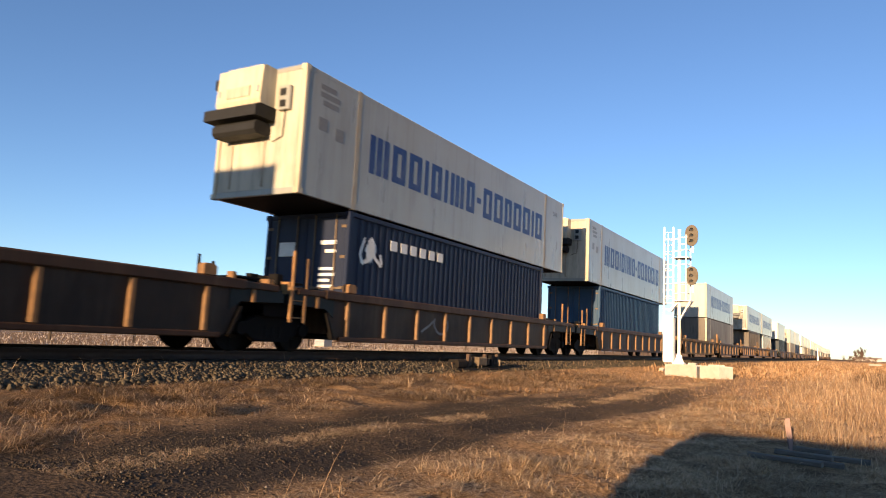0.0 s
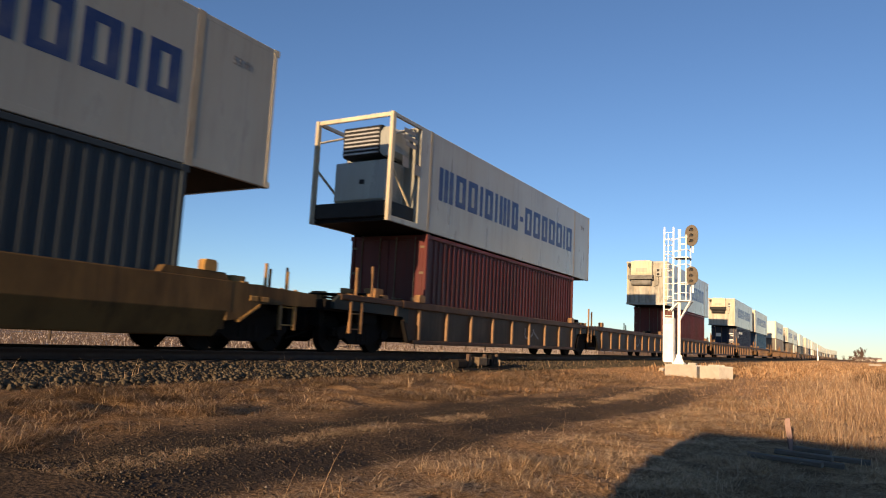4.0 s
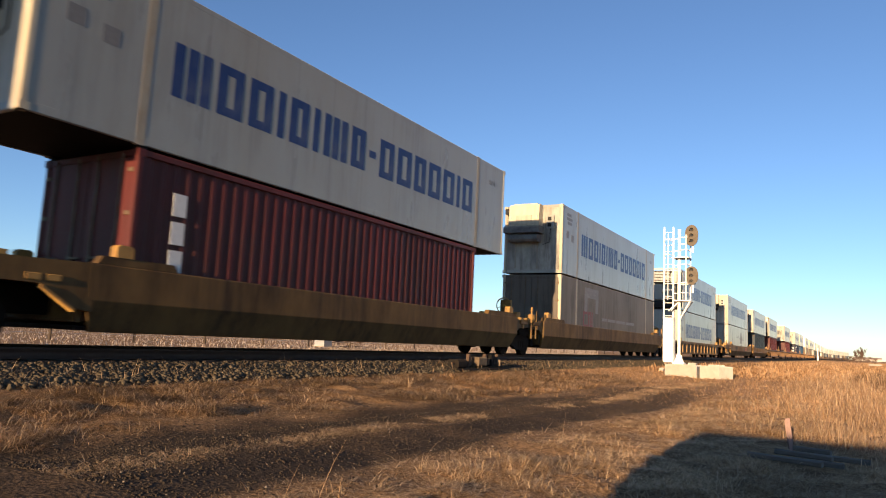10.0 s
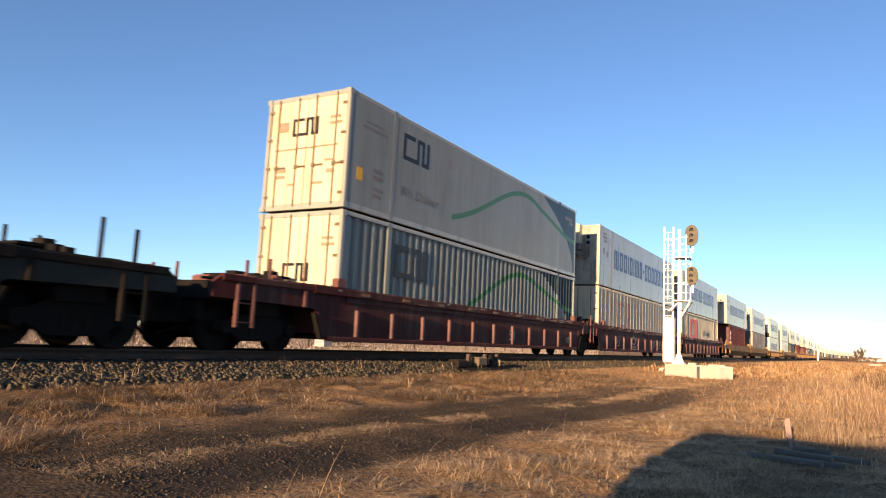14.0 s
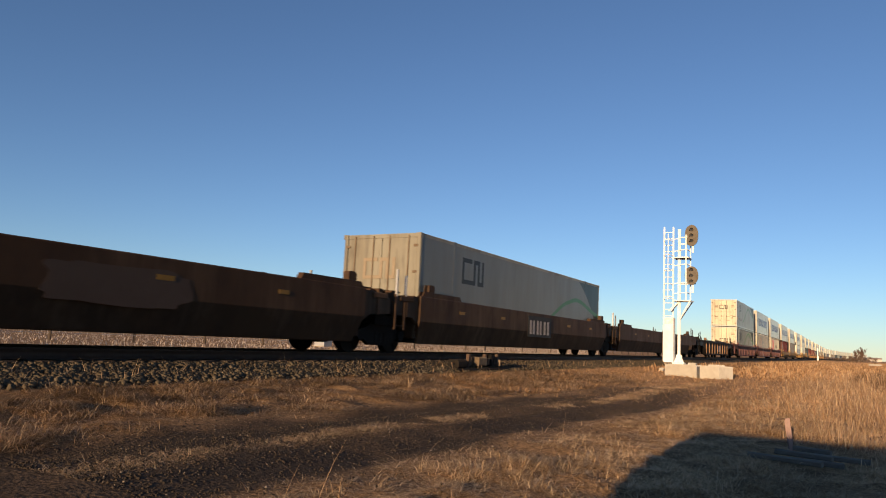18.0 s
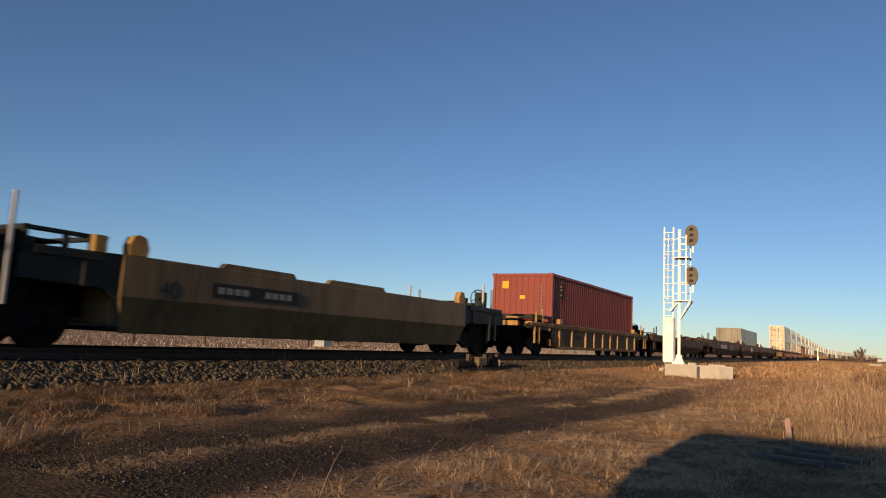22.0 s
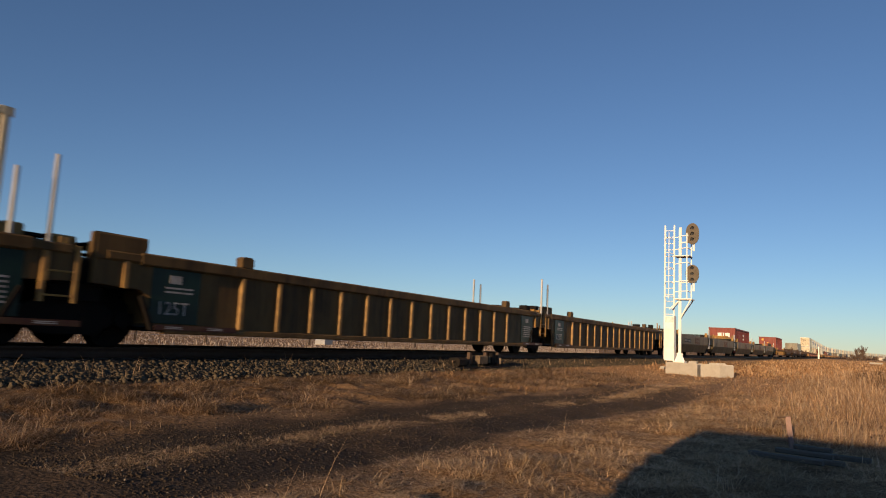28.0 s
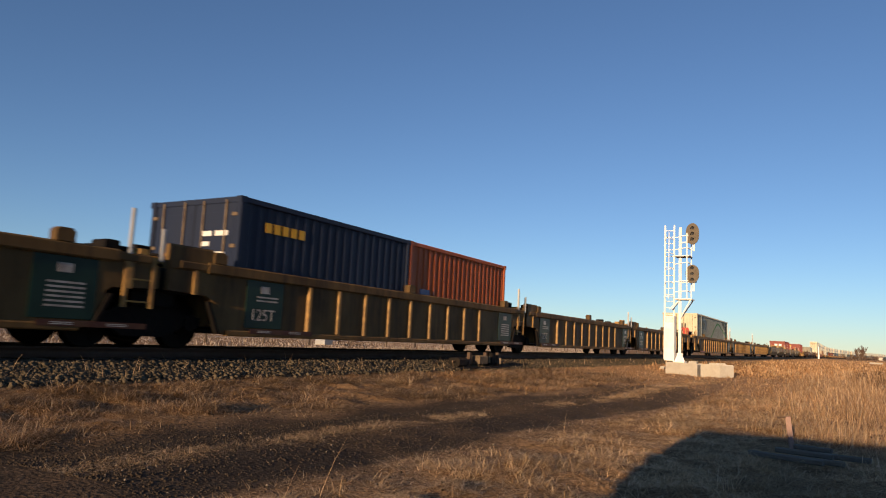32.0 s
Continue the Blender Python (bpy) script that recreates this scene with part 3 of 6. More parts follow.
def median(rng):
    y = near_spread(rng, 3.0, 26, 1.3)
    x = road_mid(y) + rng.normal(0, 0.14)
    return (x, y) if clumpy(x, y, 0.8, 0.12 - 0.035 * y) else None


def road_litter(rng):
    y = near_spread(rng, 2.8, 27, 1.1)
    x = road_mid(y) + rng.uniform(-1.7, 1.7)
    return (x, y) if rng.random() < 0.02 + 0.028 * max(0.0, y - 4) + 0.3 * clumpy(x, y, 2.2, 0.22) * (y > 5) else None


def reeds(rng):
    y = near_spread(rng, 6.0, 50, 1.4)
    x = rng.uniform(-4, 2.5 + 0.12 * y)
    e = tall_edge(y) + max(0.0, 11 - y) * 0.28
    e -= 0.5
    if x < e or rng.random() > 0.10 + ((x - e) / 3.2) ** 1.3:
        return None
    return (x, y) if clumpy(x, y, 0.8, -0.35) or rng.random() < 0.25 else None


def knee(rng):
    """The border where the matted grass rises into the tall."""
    y = near_spread(rng, 6.0, 40, 1.3)
    x = tall_edge(y) + max(0.0, 11 - y) * 0.28 + rng.normal(0.45, 0.65)
    return (x, y) if ruts(x, y) > 1.8 and (clumpy(x, y, 1.1, -0.2) or rng.random() < 0.3) else None


def prairie(rng):
    y = near_spread(rng, 14, 100, 1.7)
    x = rng.uniform(-9.0, 2.0 + 0.1 * y)
    r = ruts(x, y)
    if abs(r) < 1.45 and rng.random() > 0.12 + min(0.88, max(0.0, (y - 16) / 18)):
        return None
    return (x, y)


def bank_tufts(rng):
    p = bank(rng)
    return p if p and p[0] > -8.9 and clumpy(p[0], p[1], 0.9, -0.1) else None


def verge_tufts(rng):
    p = verge(rng)
    return p if p and ruts(*p) > 1.75 and clumpy(p[0], p[1], 1.1, -0.15) else None


def weeds(rng):
    """Dark low weeds among the grass well up the line."""
    y = rng.uniform(24, 46)
    x = rng.normal(3.4, 1.6) + 0.06 * (y - 30)
    return (x, y) if x > 0.5 and clumpy(x, y, 0.5, -0.2) else None


def ballast_edge(rng):
    y = near_spread(rng, 5, 40, 1.3)
    return XC + rng.uniform(1.3, 2.2), y


blades("matted_grass", 1, 140000, verge, (0.05, 0.22), (0.65, 1.1), (0.9, 1.2), 0.0027, STRAW, "matted dry straw grass beside the dirt track", 2)
blades("bent_grass_tufts", 11, 2600, verge_tufts, (0.08, 0.24), (0.25, 0.85), (0.95, 1.4), 0.0030, STRAW, "bent tufts of pale dry grass beside the dirt track", 3, 16)
blades("bank_grass", 2, 90000, bank, (0.10, 0.34), (0.7, 1.15), (0.9, 1.3), 0.0036, BANK_STRAW, "matted dry straw grass along the railway bank", 2)
blades("bank_tufts", 12, 3300, bank_tufts, (0.10, 0.30), (0.2, 0.85), (0.95, 1.4), 0.0030, BANK_STRAW, "bent tufts of rusty dry grass on the bank", 3, 16)
blades("median_grass", 3, 24000, median, (0.05, 0.18), (0.5, 1.0), (0.9, 1.2), 0.0024, STRAW, "flattened dry grass between the wheel ruts", 2)
blades("road_straw", 8, 9000, road_litter, (0.04, 0.15), (0.8, 1.0), (0.95, 1.1), 0.002, STRAW, "loose bits of straw on the dirt track", 2)
blades("tall_grass", 4, 40000, reeds, (0.12, 0.44), (0.0, 0.5), (0.1, 1.2), 0.0024, REED, "tall blond dry grass standing upright")
blades("prairie_grass", 5, 85000, prairie, (0.06, 0.22), (0.1, 0.9), (0.7, 1.3), 0.0032, PRAIRIE_STRAW, "dry prairie grass stretching away beside the line", 2)
def far_sward(rng):
    """Grass beyond the signal, thinning out with the distance."""
    y = 34.0 * (330 / 34.0) ** rng.random()
    return rng.uniform(-8.6, 4.0 + 0.22 * y), y


blades("far_grass", 15, 42000, far_sward, (0.12, 0.34), (0.0, 0.6), (0.3, 1.1), 0.0085, PRAIRIE_STRAW, "rusty grass of the open prairie up the line", 2)
blades("knee_grass", 9, 13000, knee, (0.12, 0.36), (0.05, 0.7), (0.5, 1.25), 0.0024, REED, "knee-high dry grass at the edge of the tall")
blades("stray_stalks", 6, 140, verge, (0.2, 0.42), (0.1, 0.5), (0.3, 1.0), 0.002, REED, "thin upright stalks of dry grass")
blades("ballast_weeds", 13, 420, ballast_edge, (0.12, 0.34), (0.0, 0.4), (0.2, 0.8), 0.003, BANK_STRAW, "thin dry weeds growing out of the ballast")
WEED = straw("brown_weed", [(0.07, 0.042, 0.025), (0.15, 0.09, 0.05), (0.26, 0.16, 0.09)])
blades("brown_weeds", 14, 700, weeds, (0.2, 0.55), (0.0, 0.6), (0.2, 0.9), 0.003, WEED, "dark brown dead weeds standing in the grass", 2, 14)


def stubble(rng):
    x = -16 - 150 * rng.random() ** 1.6
    return x, -x * rng.uniform(0.3, 3.2)


STUBBLE = straw("pale_field_stubble", [(0.46, 0.36, 0.28), (0.56, 0.45, 0.36), (0.64, 0.53, 0.43)])
blades("field_stubble", 7, 46000, stubble, (0.08, 0.20), (0.0, 0.5), (0.2, 0.9), 0.0065, STUBBLE, "pale stubble of the field beyond the line", 2)

PEBBLE = mat("pale_pebble", (0.20, 0.165, 0.13), 0.8, grain=0.2, scale=9, bump=0.004, vary=0.4)
CLOD = mat("dark_soil_clod", (0.05, 0.037, 0.026), 0.95, grain=0.3, scale=9, bump=0.01, vary=0.4, chalk=0.0)


def on_road(rng):
    y = near_spread(rng, 3.0, 20, 1.4)
    return road_mid(y) + rng.normal(0, 0.8), y


scatter_stones("road_pebbles", 300, on_road, 0.016, PEBBLE, "scattered pale pebbles on the dirt track")
scatter_stones("soil_clods", 8500, on_road, 0.017, CLOD, "rough dark clods of soil on the dirt track", 0.1)


# ---- the train: well cars ----
GREEN_BLACK = mat("greenish_black_end_paint", (0.012, 0.017, 0.016), 0.55, grain=0.2, scale=2, dirt=(0.045, 0.035, 0.026), dirt_amount=0.4, bump=0.003)
RUSTY_GREY = mat("rust_stained_galvanising", (0.19, 0.145, 0.10), 0.6, 0.3, grain=0.2, scale=6, dirt=(0.10, 0.055, 0.03), dirt_amount=0.8, bump=0.002)


def truck(parent, y, label="black cast-steel truck with two wheelsets"):
    """Two side frames, bolster and springs; the wheelsets are its sub-parts."""
    def frame_geo():
        g = Geo()
        for s in (-1, 1):
            x0, x1 = sorted((s * 0.96, s * 1.10))
            g.sweep([(-1.12, 0.40), (-1.12, 0.56), (-0.72, 0.60), (-0.40, 0.74), (0.40, 0.74), (0.72, 0.60), (1.12, 0.56), (1.12, 0.40), (0.75, 0.38), (0.42, 0.20), (-0.42, 0.20), (-0.75, 0.38)], 0, x0, x1)
            for k in (-0.89, 0.89):
                g.rod(0, (k, 0.46), 0.14, s * 0.90, s * 1.16, 10)
            for k in (-0.2, 0, 0.2):
                g.rod(2, (s * 1.05, k), 0.07, 0.28, 0.52, 8)
        g.soft(-1.1, 1.1, -0.2, 0.2, 0.50, 0.70, 0.04)
        return g

    def wheel_geo():
        g = Geo()
        for s in (-1, 1):
            g.rod(0, (0, 0), 0.42, s * 0.70, s * 0.83, 24).rod(0, (0, 0), 0.455, s * 0.67, s * 0.70, 24).rod(0, (0, 0), 0.17, s * 0.83, s * 0.90, 12)
            for k in range(4):
                a = k * math.pi / 2
                g.bar((s * 0.835, 0.12 * math.cos(a), 0.12 * math.sin(a)), (s * 0.835, 0.34 * math.cos(a), 0.34 * math.sin(a)), 0.02, 4)
        return g.rod(0, (0, 0), 0.085, -0.9, 0.9, 10)
    t = part("truck", shared(("truck",), frame_geo, SOOT), SOOT, parent, label, at=(0, y, RAIL_TOP))
    for k in (-0.89, 0.89):
        w = part("wheelset", shared(("wheelset",), wheel_geo, SOOT), SOOT, t, at=(0, k, 0.42))
        WHEELS.append((w, parent, k))
    return t


WHEELS = []


def brake_wheel(parent, x, y, z, material):
    n, m = 24, 6
    ring = [(x + (0.27 + 0.02 * math.cos(2 * math.pi * k / m)) * math.cos(2 * math.pi * i / n), y + 0.02 * math.sin(2 * math.pi * k / m), z + (0.27 + 0.02 * math.cos(2 * math.pi * k / m)) * math.sin(2 * math.pi * i / n)) for i in range(n) for k in range(m)]
    g = Geo().add(ring, [(i * m + k, i * m + (k + 1) % m, (i + 1) % n * m + (k + 1) % m, (i + 1) % n * m + k) for i in range(n) for k in range(m)])
    wheel = part("brake_wheel", g, material, parent, "round hand-brake wheel")
    for i in range(4):
        a = math.pi * i / 2 + 0.4
        part("spoke", Geo().bar((x, y, z), (x + 0.26 * math.cos(a), y, z + 0.26 * math.sin(a)), 0.014, 5), material, wheel)
    part("hub", Geo().rod(1, (x, z), 0.05, y - 0.02, y + 0.16, 8), material, wheel)
    part("brake_box", Geo().soft(x - 0.2, x + 0.2, y + 0.12, y + 0.3, z - 0.32, z + 0.2, 0.03), material, parent)


def ladder(parent, side, y, z0, z1, material, w=0.42):
    """Two upright straps with rungs at a car's corner."""
    x0, x1 = sorted((side * 1.40, side * 1.47))
    for k in (0, w):
        part("ladder_strap", Geo().soft(x0, x1, y + k - 0.04, y + k + 0.04, z0, z1, 0.012), material, parent)
    n = max(2, int((z1 - z0) / 0.36))
    for i in range(n):
        part("rung", shared(("rung", w, material.name), lambda: Geo().rod(1, (0, 0), 0.016, 0, w, 6), material), material, parent, at=(side * 1.44, y, z0 + 0.1 + i * 0.36))


def well_car(name, front, rear, style, paint, rib_paint, front_end, rear_end, label, pitch=1.5, top=1.25, fittings=True, posts=1.95, plates=False, cast=None, seed=0, brake="", steps_paint=None, ribs=None, end_paint=None, boxes=(-1, 1), round_cast=False, brake_paint=None, end_drop=0.0, posts_front=(), rib_top=None, strap_front=False, inset=None, skirt=False, cast_at=None):
    """One well of a double-stack car between two truck centres; ends are 'c' coupled or 'j' jointed over a shared truck."""
    rng = random.Random(seed)
    half = (front - rear) / 2
    car = new(name)
    tagged(car, label, "well car", "wells of the container train")
    cast = cast or rib_paint
    reach = inset or (1.55 if style == "rib" else 1.25)
    reach_front, reach_rear = reach if isinstance(reach, tuple) else (reach, reach)
    if skirt:
        reach_front, reach_rear = 0.85 if front_end == "c" else reach_front, 2.1 if rear_end == "c" else reach_rear
    E = {1: half - reach_front, -1: half - reach_rear}
    af, ar = E[1], E[-1]
    for s in (-1, 1):
        if style == "rib":
            x0, x1 = sorted((s * 1.385, s * 1.425))
            part("side_wall", Geo().sweep([(-ar, 0.19), (-ar + 0.2, 0.12), (af - 0.2, 0.12), (af, 0.19), (af + 0.22, 0.66), (af + 0.22, top - 0.2), (-ar - 0.22, top - 0.2), (-ar - 0.22, 0.66)], 0, x0, x1), paint, car)
            x0, x1 = sorted((s * 1.33, s * 1.50))
            part("top_chord", Geo().soft(x0, x1, -ar - 0.35, af + 0.35, top - 0.2, top, 0.025), paint, car)
            x0, x1 = sorted((s * 1.36, s * 1.49))
            part("bottom_sill", Geo().soft(x0, x1, -ar + 0.2, af - 0.2, 0.10, 0.21, 0.02), paint, car)
            n = int((min(af, ar) - 0.12) / pitch)
            spots = ribs or [i * pitch for i in range(-n, n + 1)]
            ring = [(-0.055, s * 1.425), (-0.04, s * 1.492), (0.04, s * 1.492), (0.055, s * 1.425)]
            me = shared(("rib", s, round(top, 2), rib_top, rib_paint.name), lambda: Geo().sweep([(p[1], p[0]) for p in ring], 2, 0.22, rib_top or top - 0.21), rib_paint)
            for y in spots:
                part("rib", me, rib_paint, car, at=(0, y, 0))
            for e in (-1, 1):
                x0, x1 = sorted((s * 1.37, s * 1.49))
                line = [(e * E[e], 0.17), (e * (E[e] + 0.26), 0.70), (e * (E[e] + 0.32), 0.70), (e * (E[e] + 0.06), 0.15)]
                part("arch_flange", Geo().sweep(line, 0, x0, x1), SOOT, car)
        else:
            fold = top * 0.5
            body = [(s * 1.36, top), (s * 1.49, top), (s * 1.50, top - 0.02), (s * 1.50, fold + 0.02), (s * 1.495, fold), (s * 1.30, 0.13), (s * 1.24, 0.11), (s * 1.24, 0.15), (s * 1.36, fold)]
            g = Geo()
            n = len(body)
            v = []
            for e, out in ((-1, True), (-1, False), (1, False), (1, True)):
                for p0, z in body:
                    low = max(0.0, (fold - z) / (fold - 0.11))
                    v.append((p0, e * ((E[e] - 0.2 * low) if out else (E[e] - 0.6)), z))
            g.add(v, [tuple(range(n))[::-1], tuple(range(3 * n, 4 * n))] + [(k * n + i, k * n + (i + 1) % n, (k + 1) * n + (i + 1) % n, (k + 1) * n + i) for k in range(3) for i in range(n)])
            part("side_wall", g, paint, car)
            if plates:
                for e in (-1, 1):
                    long_end = skirt and (front_end if e > 0 else rear_end) == "c"
                    y0, y1 = sorted((e * (E[e] - 0.1), e * (E[e] - (1.6 if long_end else 2.3))))
                    x0, x1 = sorted((s * 1.33, s * 1.49))
                    part("raised_sill", Geo().sweep([(y0, top + 0.004), (y1, top + 0.004), (y1 - 0.08, top + 0.13), (y0 + 0.08, top + 0.13)], 0, x0, x1), paint, car)
        # castings that guide the boxes
        if fittings:
            spots = cast_at or [e * (E[e] - (0.25 if round_cast else 0.55)) if e else 0.0 for e in boxes]
            for y in spots:
                if round_cast and y < 0:
                    part("guide_casting", Geo().soft(min(s * 1.33, s * 1.50), max(s * 1.33, s * 1.50), -ar - 0.55, -ar - 0.3, top - 0.02, top + 0.24, 0.03), cast, car)
                x0, x1 = sorted((s * 1.33, s * 1.50))
                ring = [(-0.17, 0), (0.17, 0), (0.19, 0.14), (0.12, 0.30), (0.0, 0.34), (-0.12, 0.30), (-0.19, 0.14)] if round_cast else [(-0.15, 0), (0.15, 0), (0.15, 0.15), (0.09, 0.20), (-0.10, 0.20), (-0.15, 0.16)]
                part("guide_casting", shared(("guide", s, round_cast, cast.name), lambda: Geo().sweep(ring, 0, x0, x1), cast), cast, car, at=(0, y, top + (0.134 if plates else 0.004)))
    part("well_floor", Geo().box(-1.235, 1.235, -ar, af, 0.13, 0.20), SOOT, car)
    skin = end_paint or GREEN_BLACK
    steps = steps_paint or rib_paint
    for e, kind in ((1, front_end), (-1, rear_end)):
        y_in, y_out = e * (E[e] + 0.05), e * (half + (1.55 if kind == "c" else -0.10))
        y0, y1 = sorted((y_in, y_out))
        deck = top - 0.18 - end_drop
        crest = top - end_drop
        part("end_platform", Geo().soft(-1.33, 1.33, y0, y1, 0.80, deck, 0.03), SOOT, car)
        part("center_sill", Geo().soft(-0.62, 0.62, y0, y1, 0.34, 0.82, 0.05).soft(-1.22, 1.22, min(e * (half - 0.42), e * (half + 0.42)), max(e * (half - 0.42), e * (half + 0.42)), 0.56, 0.82, 0.04), SOOT, car)
        if kind == "c":
            hose_y = e * (half + 1.45)
            part("air_hose", Geo().bar((0.5, hose_y - e * 0.1, 0.62), (0.55, hose_y, 0.28), 0.03).bar((0.55, hose_y, 0.28), (0.3, hose_y + e * 0.35, 0.12), 0.03), SOOT, car)
            part("coupler_carrier", Geo().soft(-0.95, 0.95, min(hose_y - e * 0.16, hose_y), max(hose_y - e * 0.16, hose_y), 0.42, 0.84, 0.03), SOOT, car)
        part("end_bulkhead", Geo().soft(-1.3, 1.3, min(y_in, y_in - e * 0.1), max(y_in, y_in - e * 0.1), 0.25, top, 0.03), paint, car)
        for s in (-1, 1):
            x0, x1 = sorted((s * 1.335, s * 1.44))
            far = y_out
            near = y_in - e * 0.04
            ring = [(near, 0.62), (near + e * 0.3, 0.80), (far, 0.84), (far, deck - 0.02), (far - e * 0.25, crest - 0.03), (near, crest - 0.004)]
            if skirt and kind == "c":
                # the side sheet runs on over the truck
                x0, x1 = sorted((s * 1.35, s * 1.497))
                ring = [(near - e * 0.1, 0.42), (near + e * 0.25, 0.46), (near + e * 0.75, 0.78), (far, 0.82), (far, crest - 0.02), (near + e * 0.9, top - 0.03), (near - e * 0.1, top - 0.003)]
                part("end_plate", Geo().sweep(ring, 0, x0, x1), paint, car)
                x0, x1 = sorted((s * 1.40, s * 1.515))
                part("arch_flange", Geo().sweep([(near + e * 0.2, 0.40), (near + e * 0.72, 0.72), (near + e * 0.72, 0.77), (near + e * 0.2, 0.45)], 0, x0, x1), cast, car)
                for k in (0.45, 0.75):
                    part("placard_box", Geo().soft(x0, x1, min(near + e * k, near + e * (k + 0.2)), max(near + e * k, near + e * (k + 0.2)), top - 0.34, top - 0.24, 0.01), rib_paint, car)
            else:
                part("end_plate", Geo().sweep(ring, 0, x0, x1), skin, car)
            x0, x1 = sorted((s * 1.34, s * 1.485))
            part("end_chord", Geo().soft(x0, x1, min(y_in + e * 0.3, far - e * 0.2), max(y_in + e * 0.3, far - e * 0.2), crest - 0.17, crest - 0.03, 0.02), end_paint or paint, car)
            x0, x1 = sorted((s * 1.43, s * 1.475))
            part("end_stiffener", Geo().soft(x0, x1, y_in + e * 0.55 - 0.05, y_in + e * 0.55 + 0.05, 0.80, crest - 0.17, 0.012), steps, car)
        if fittings:
            w0, w1 = sorted((e * (half - 0.95), e * (half - 0.35)))
            part("walkway", Geo().soft(-1.0, 1.0, w0, w1, crest + 0.07, crest + 0.115, 0.012), SOOT, car)
            for s in (-1, 1):
                part("walkway_bracket", Geo().soft(s * 0.7 - 0.03, s * 0.7 + 0.03, e * (half - 0.62) - 0.04, e * (half - 0.62) + 0.04, deck - 0.02, crest + 0.08, 0.01), SOOT, car)
                part("deck_bracket", Geo().soft(s * 1.15 - 0.12, s * 1.15 + 0.12, e * (half - 0.3) - 0.1, e * (half - 0.3) + 0.1, deck - 0.01, crest + 0.09, 0.03), steps, car)
            # brake gear, valves and pipes on the deck
            for j in range(5):
                x, w, d, h = rng.uniform(-0.9, 1.15), rng.uniform(0.08, 0.26), rng.uniform(0.07, 0.2), rng.uniform(0.1, 0.34)
                y = e * (half - rng.uniform(0.0, 1.15))
                part(("valve_box", "pipe_bracket", "brake_cylinder", "air_tank", "lever")[j], Geo().soft(x - w, x + w, y - d, y + d, deck - 0.01, crest - 0.06 + h, 0.03), steps if rng.random() < 0.55 else SOOT, car)
            part("brake_pipe", Geo().bar((0.95, y_in, deck + 0.12), (1.1, y_out, deck + 0.05), 0.03), SOOT, car)
            if posts_front and kind == "j" and e > 0:
                for s in (-1, 1):
                    for k, h in posts_front:
                        part("grab_post", Geo().soft(s * 1.45 - 0.03, s * 1.45 + 0.03, half - k - 0.03, half - k + 0.03, 0.45 if not strap_front else top - 0.1, h - (0.35 if h < 2.2 and s < 0 else 0), 0.01), GALV, car)
                    if strap_front:
                        ladder(car, s, half - posts_front[0][0] - 0.02, 0.5, top - 0.04, steps, 0.5)
            if kind == "j" and e < 0 and not posts_front:
                for s in (-1, 1):
                    ladder(car, s, -half + 0.12, 0.46, top - 0.04, steps)
                    part("grab_post", Geo().soft(s * 1.45 - 0.03, s * 1.45 + 0.03, -half + 0.10, -half + 0.16, top - 0.1, posts, 0.01), steps if posts < 2.0 else GALV, car)
                    part("grab_post", Geo().soft(s * 1.45 - 0.03, s * 1.45 + 0.03, -half + 0.52, -half + 0.58, top - 0.1, posts - 0.12, 0.01), steps if posts < 2.0 else GALV, car)
            if kind == "j" and e > 0 and brake == "fj":
                brake_wheel(car, 0.85, half - 1.05, top + 0.42, brake_paint or steps)
            if kind == "c":
                for s in (-1, 1):
                    ladder(car, s, e * (half + 0.95) - (0 if e < 0 else 0.42), 0.30, top - 0.02, steps)
                    for k, h in ((0.1, posts), (0.72, posts - 0.1)):
                        part("grab_post", Geo().soft(s * 1.39 - 0.03, s * 1.39 + 0.03, e * (half + k) - 0.03, e * (half + k) + 0.03, deck - 0.05, h, 0.01), GALV if posts > 2 else steps, car)
                if brake == ("r" if e < 0 else "f"):
                    brake_wheel(car, 0.75, e * (half + 0.98), top + 0.34, brake_paint or steps)
                part("hose_bracket", Geo().soft(0.9, 1.2, e * (half + 0.5) - 0.15, e * (half + 0.5) + 0.15, deck - 0.01, deck + 0.2, 0.04), steps, car)
        if kind == "c":
            y0, y1 = sorted((e * (half + 1.4), e * (half + 1.85)))
            part("coupler", Geo().soft(-0.13, 0.13, y0, y1, 0.68, 0.95, 0.04).soft(-0.2, 0.2, y1 - 0.28 if e > 0 else y0, y1 if e > 0 else y0 + 0.28, 0.62, 1.0, 0.05), SOOT, car, "knuckle coupler")
    truck(car, half)
    if rear_end == "c":
        truck(car, -half)
    RUNNING.append((car, (front + rear) / 2, 0.0))
    return car


def scribble(parent, y0, y1, z0, z1, x, material, seed, n=26, w=0.03, name="graffiti"):
    """A sprayed looping line on a side wall, unreadable."""
    r = random.Random(seed)
    g = Geo()
    ph = r.uniform(0, 6)
    pts = []
    for i in range(n * 3):
        t = i / (n * 3 - 1)
        pts.append((y0 + (y1 - y0) * t + 0.16 * math.sin(t * n * 1.3 + ph), (z0 + z1) / 2 + (z1 - z0) * 0.5 * math.sin(t * n + ph) * r.uniform(0.6, 1.0)))
    for (a, b), (c, d) in zip(pts, pts[1:]):
        u = Vector((c - a, d - b))
        if u.length < 1e-4:
            continue
        q = Vector((-u.y, u.x)).normalized() * w
        g.add([(x, a - q.x, b - q.y), (x, a + q.x, b + q.y), (x, c + q.x, d + q.y), (x, c - q.x, d - q.y)], [(0, 1, 2, 3)])
    part(name, g, material, parent, "faint sprayed scrawl")


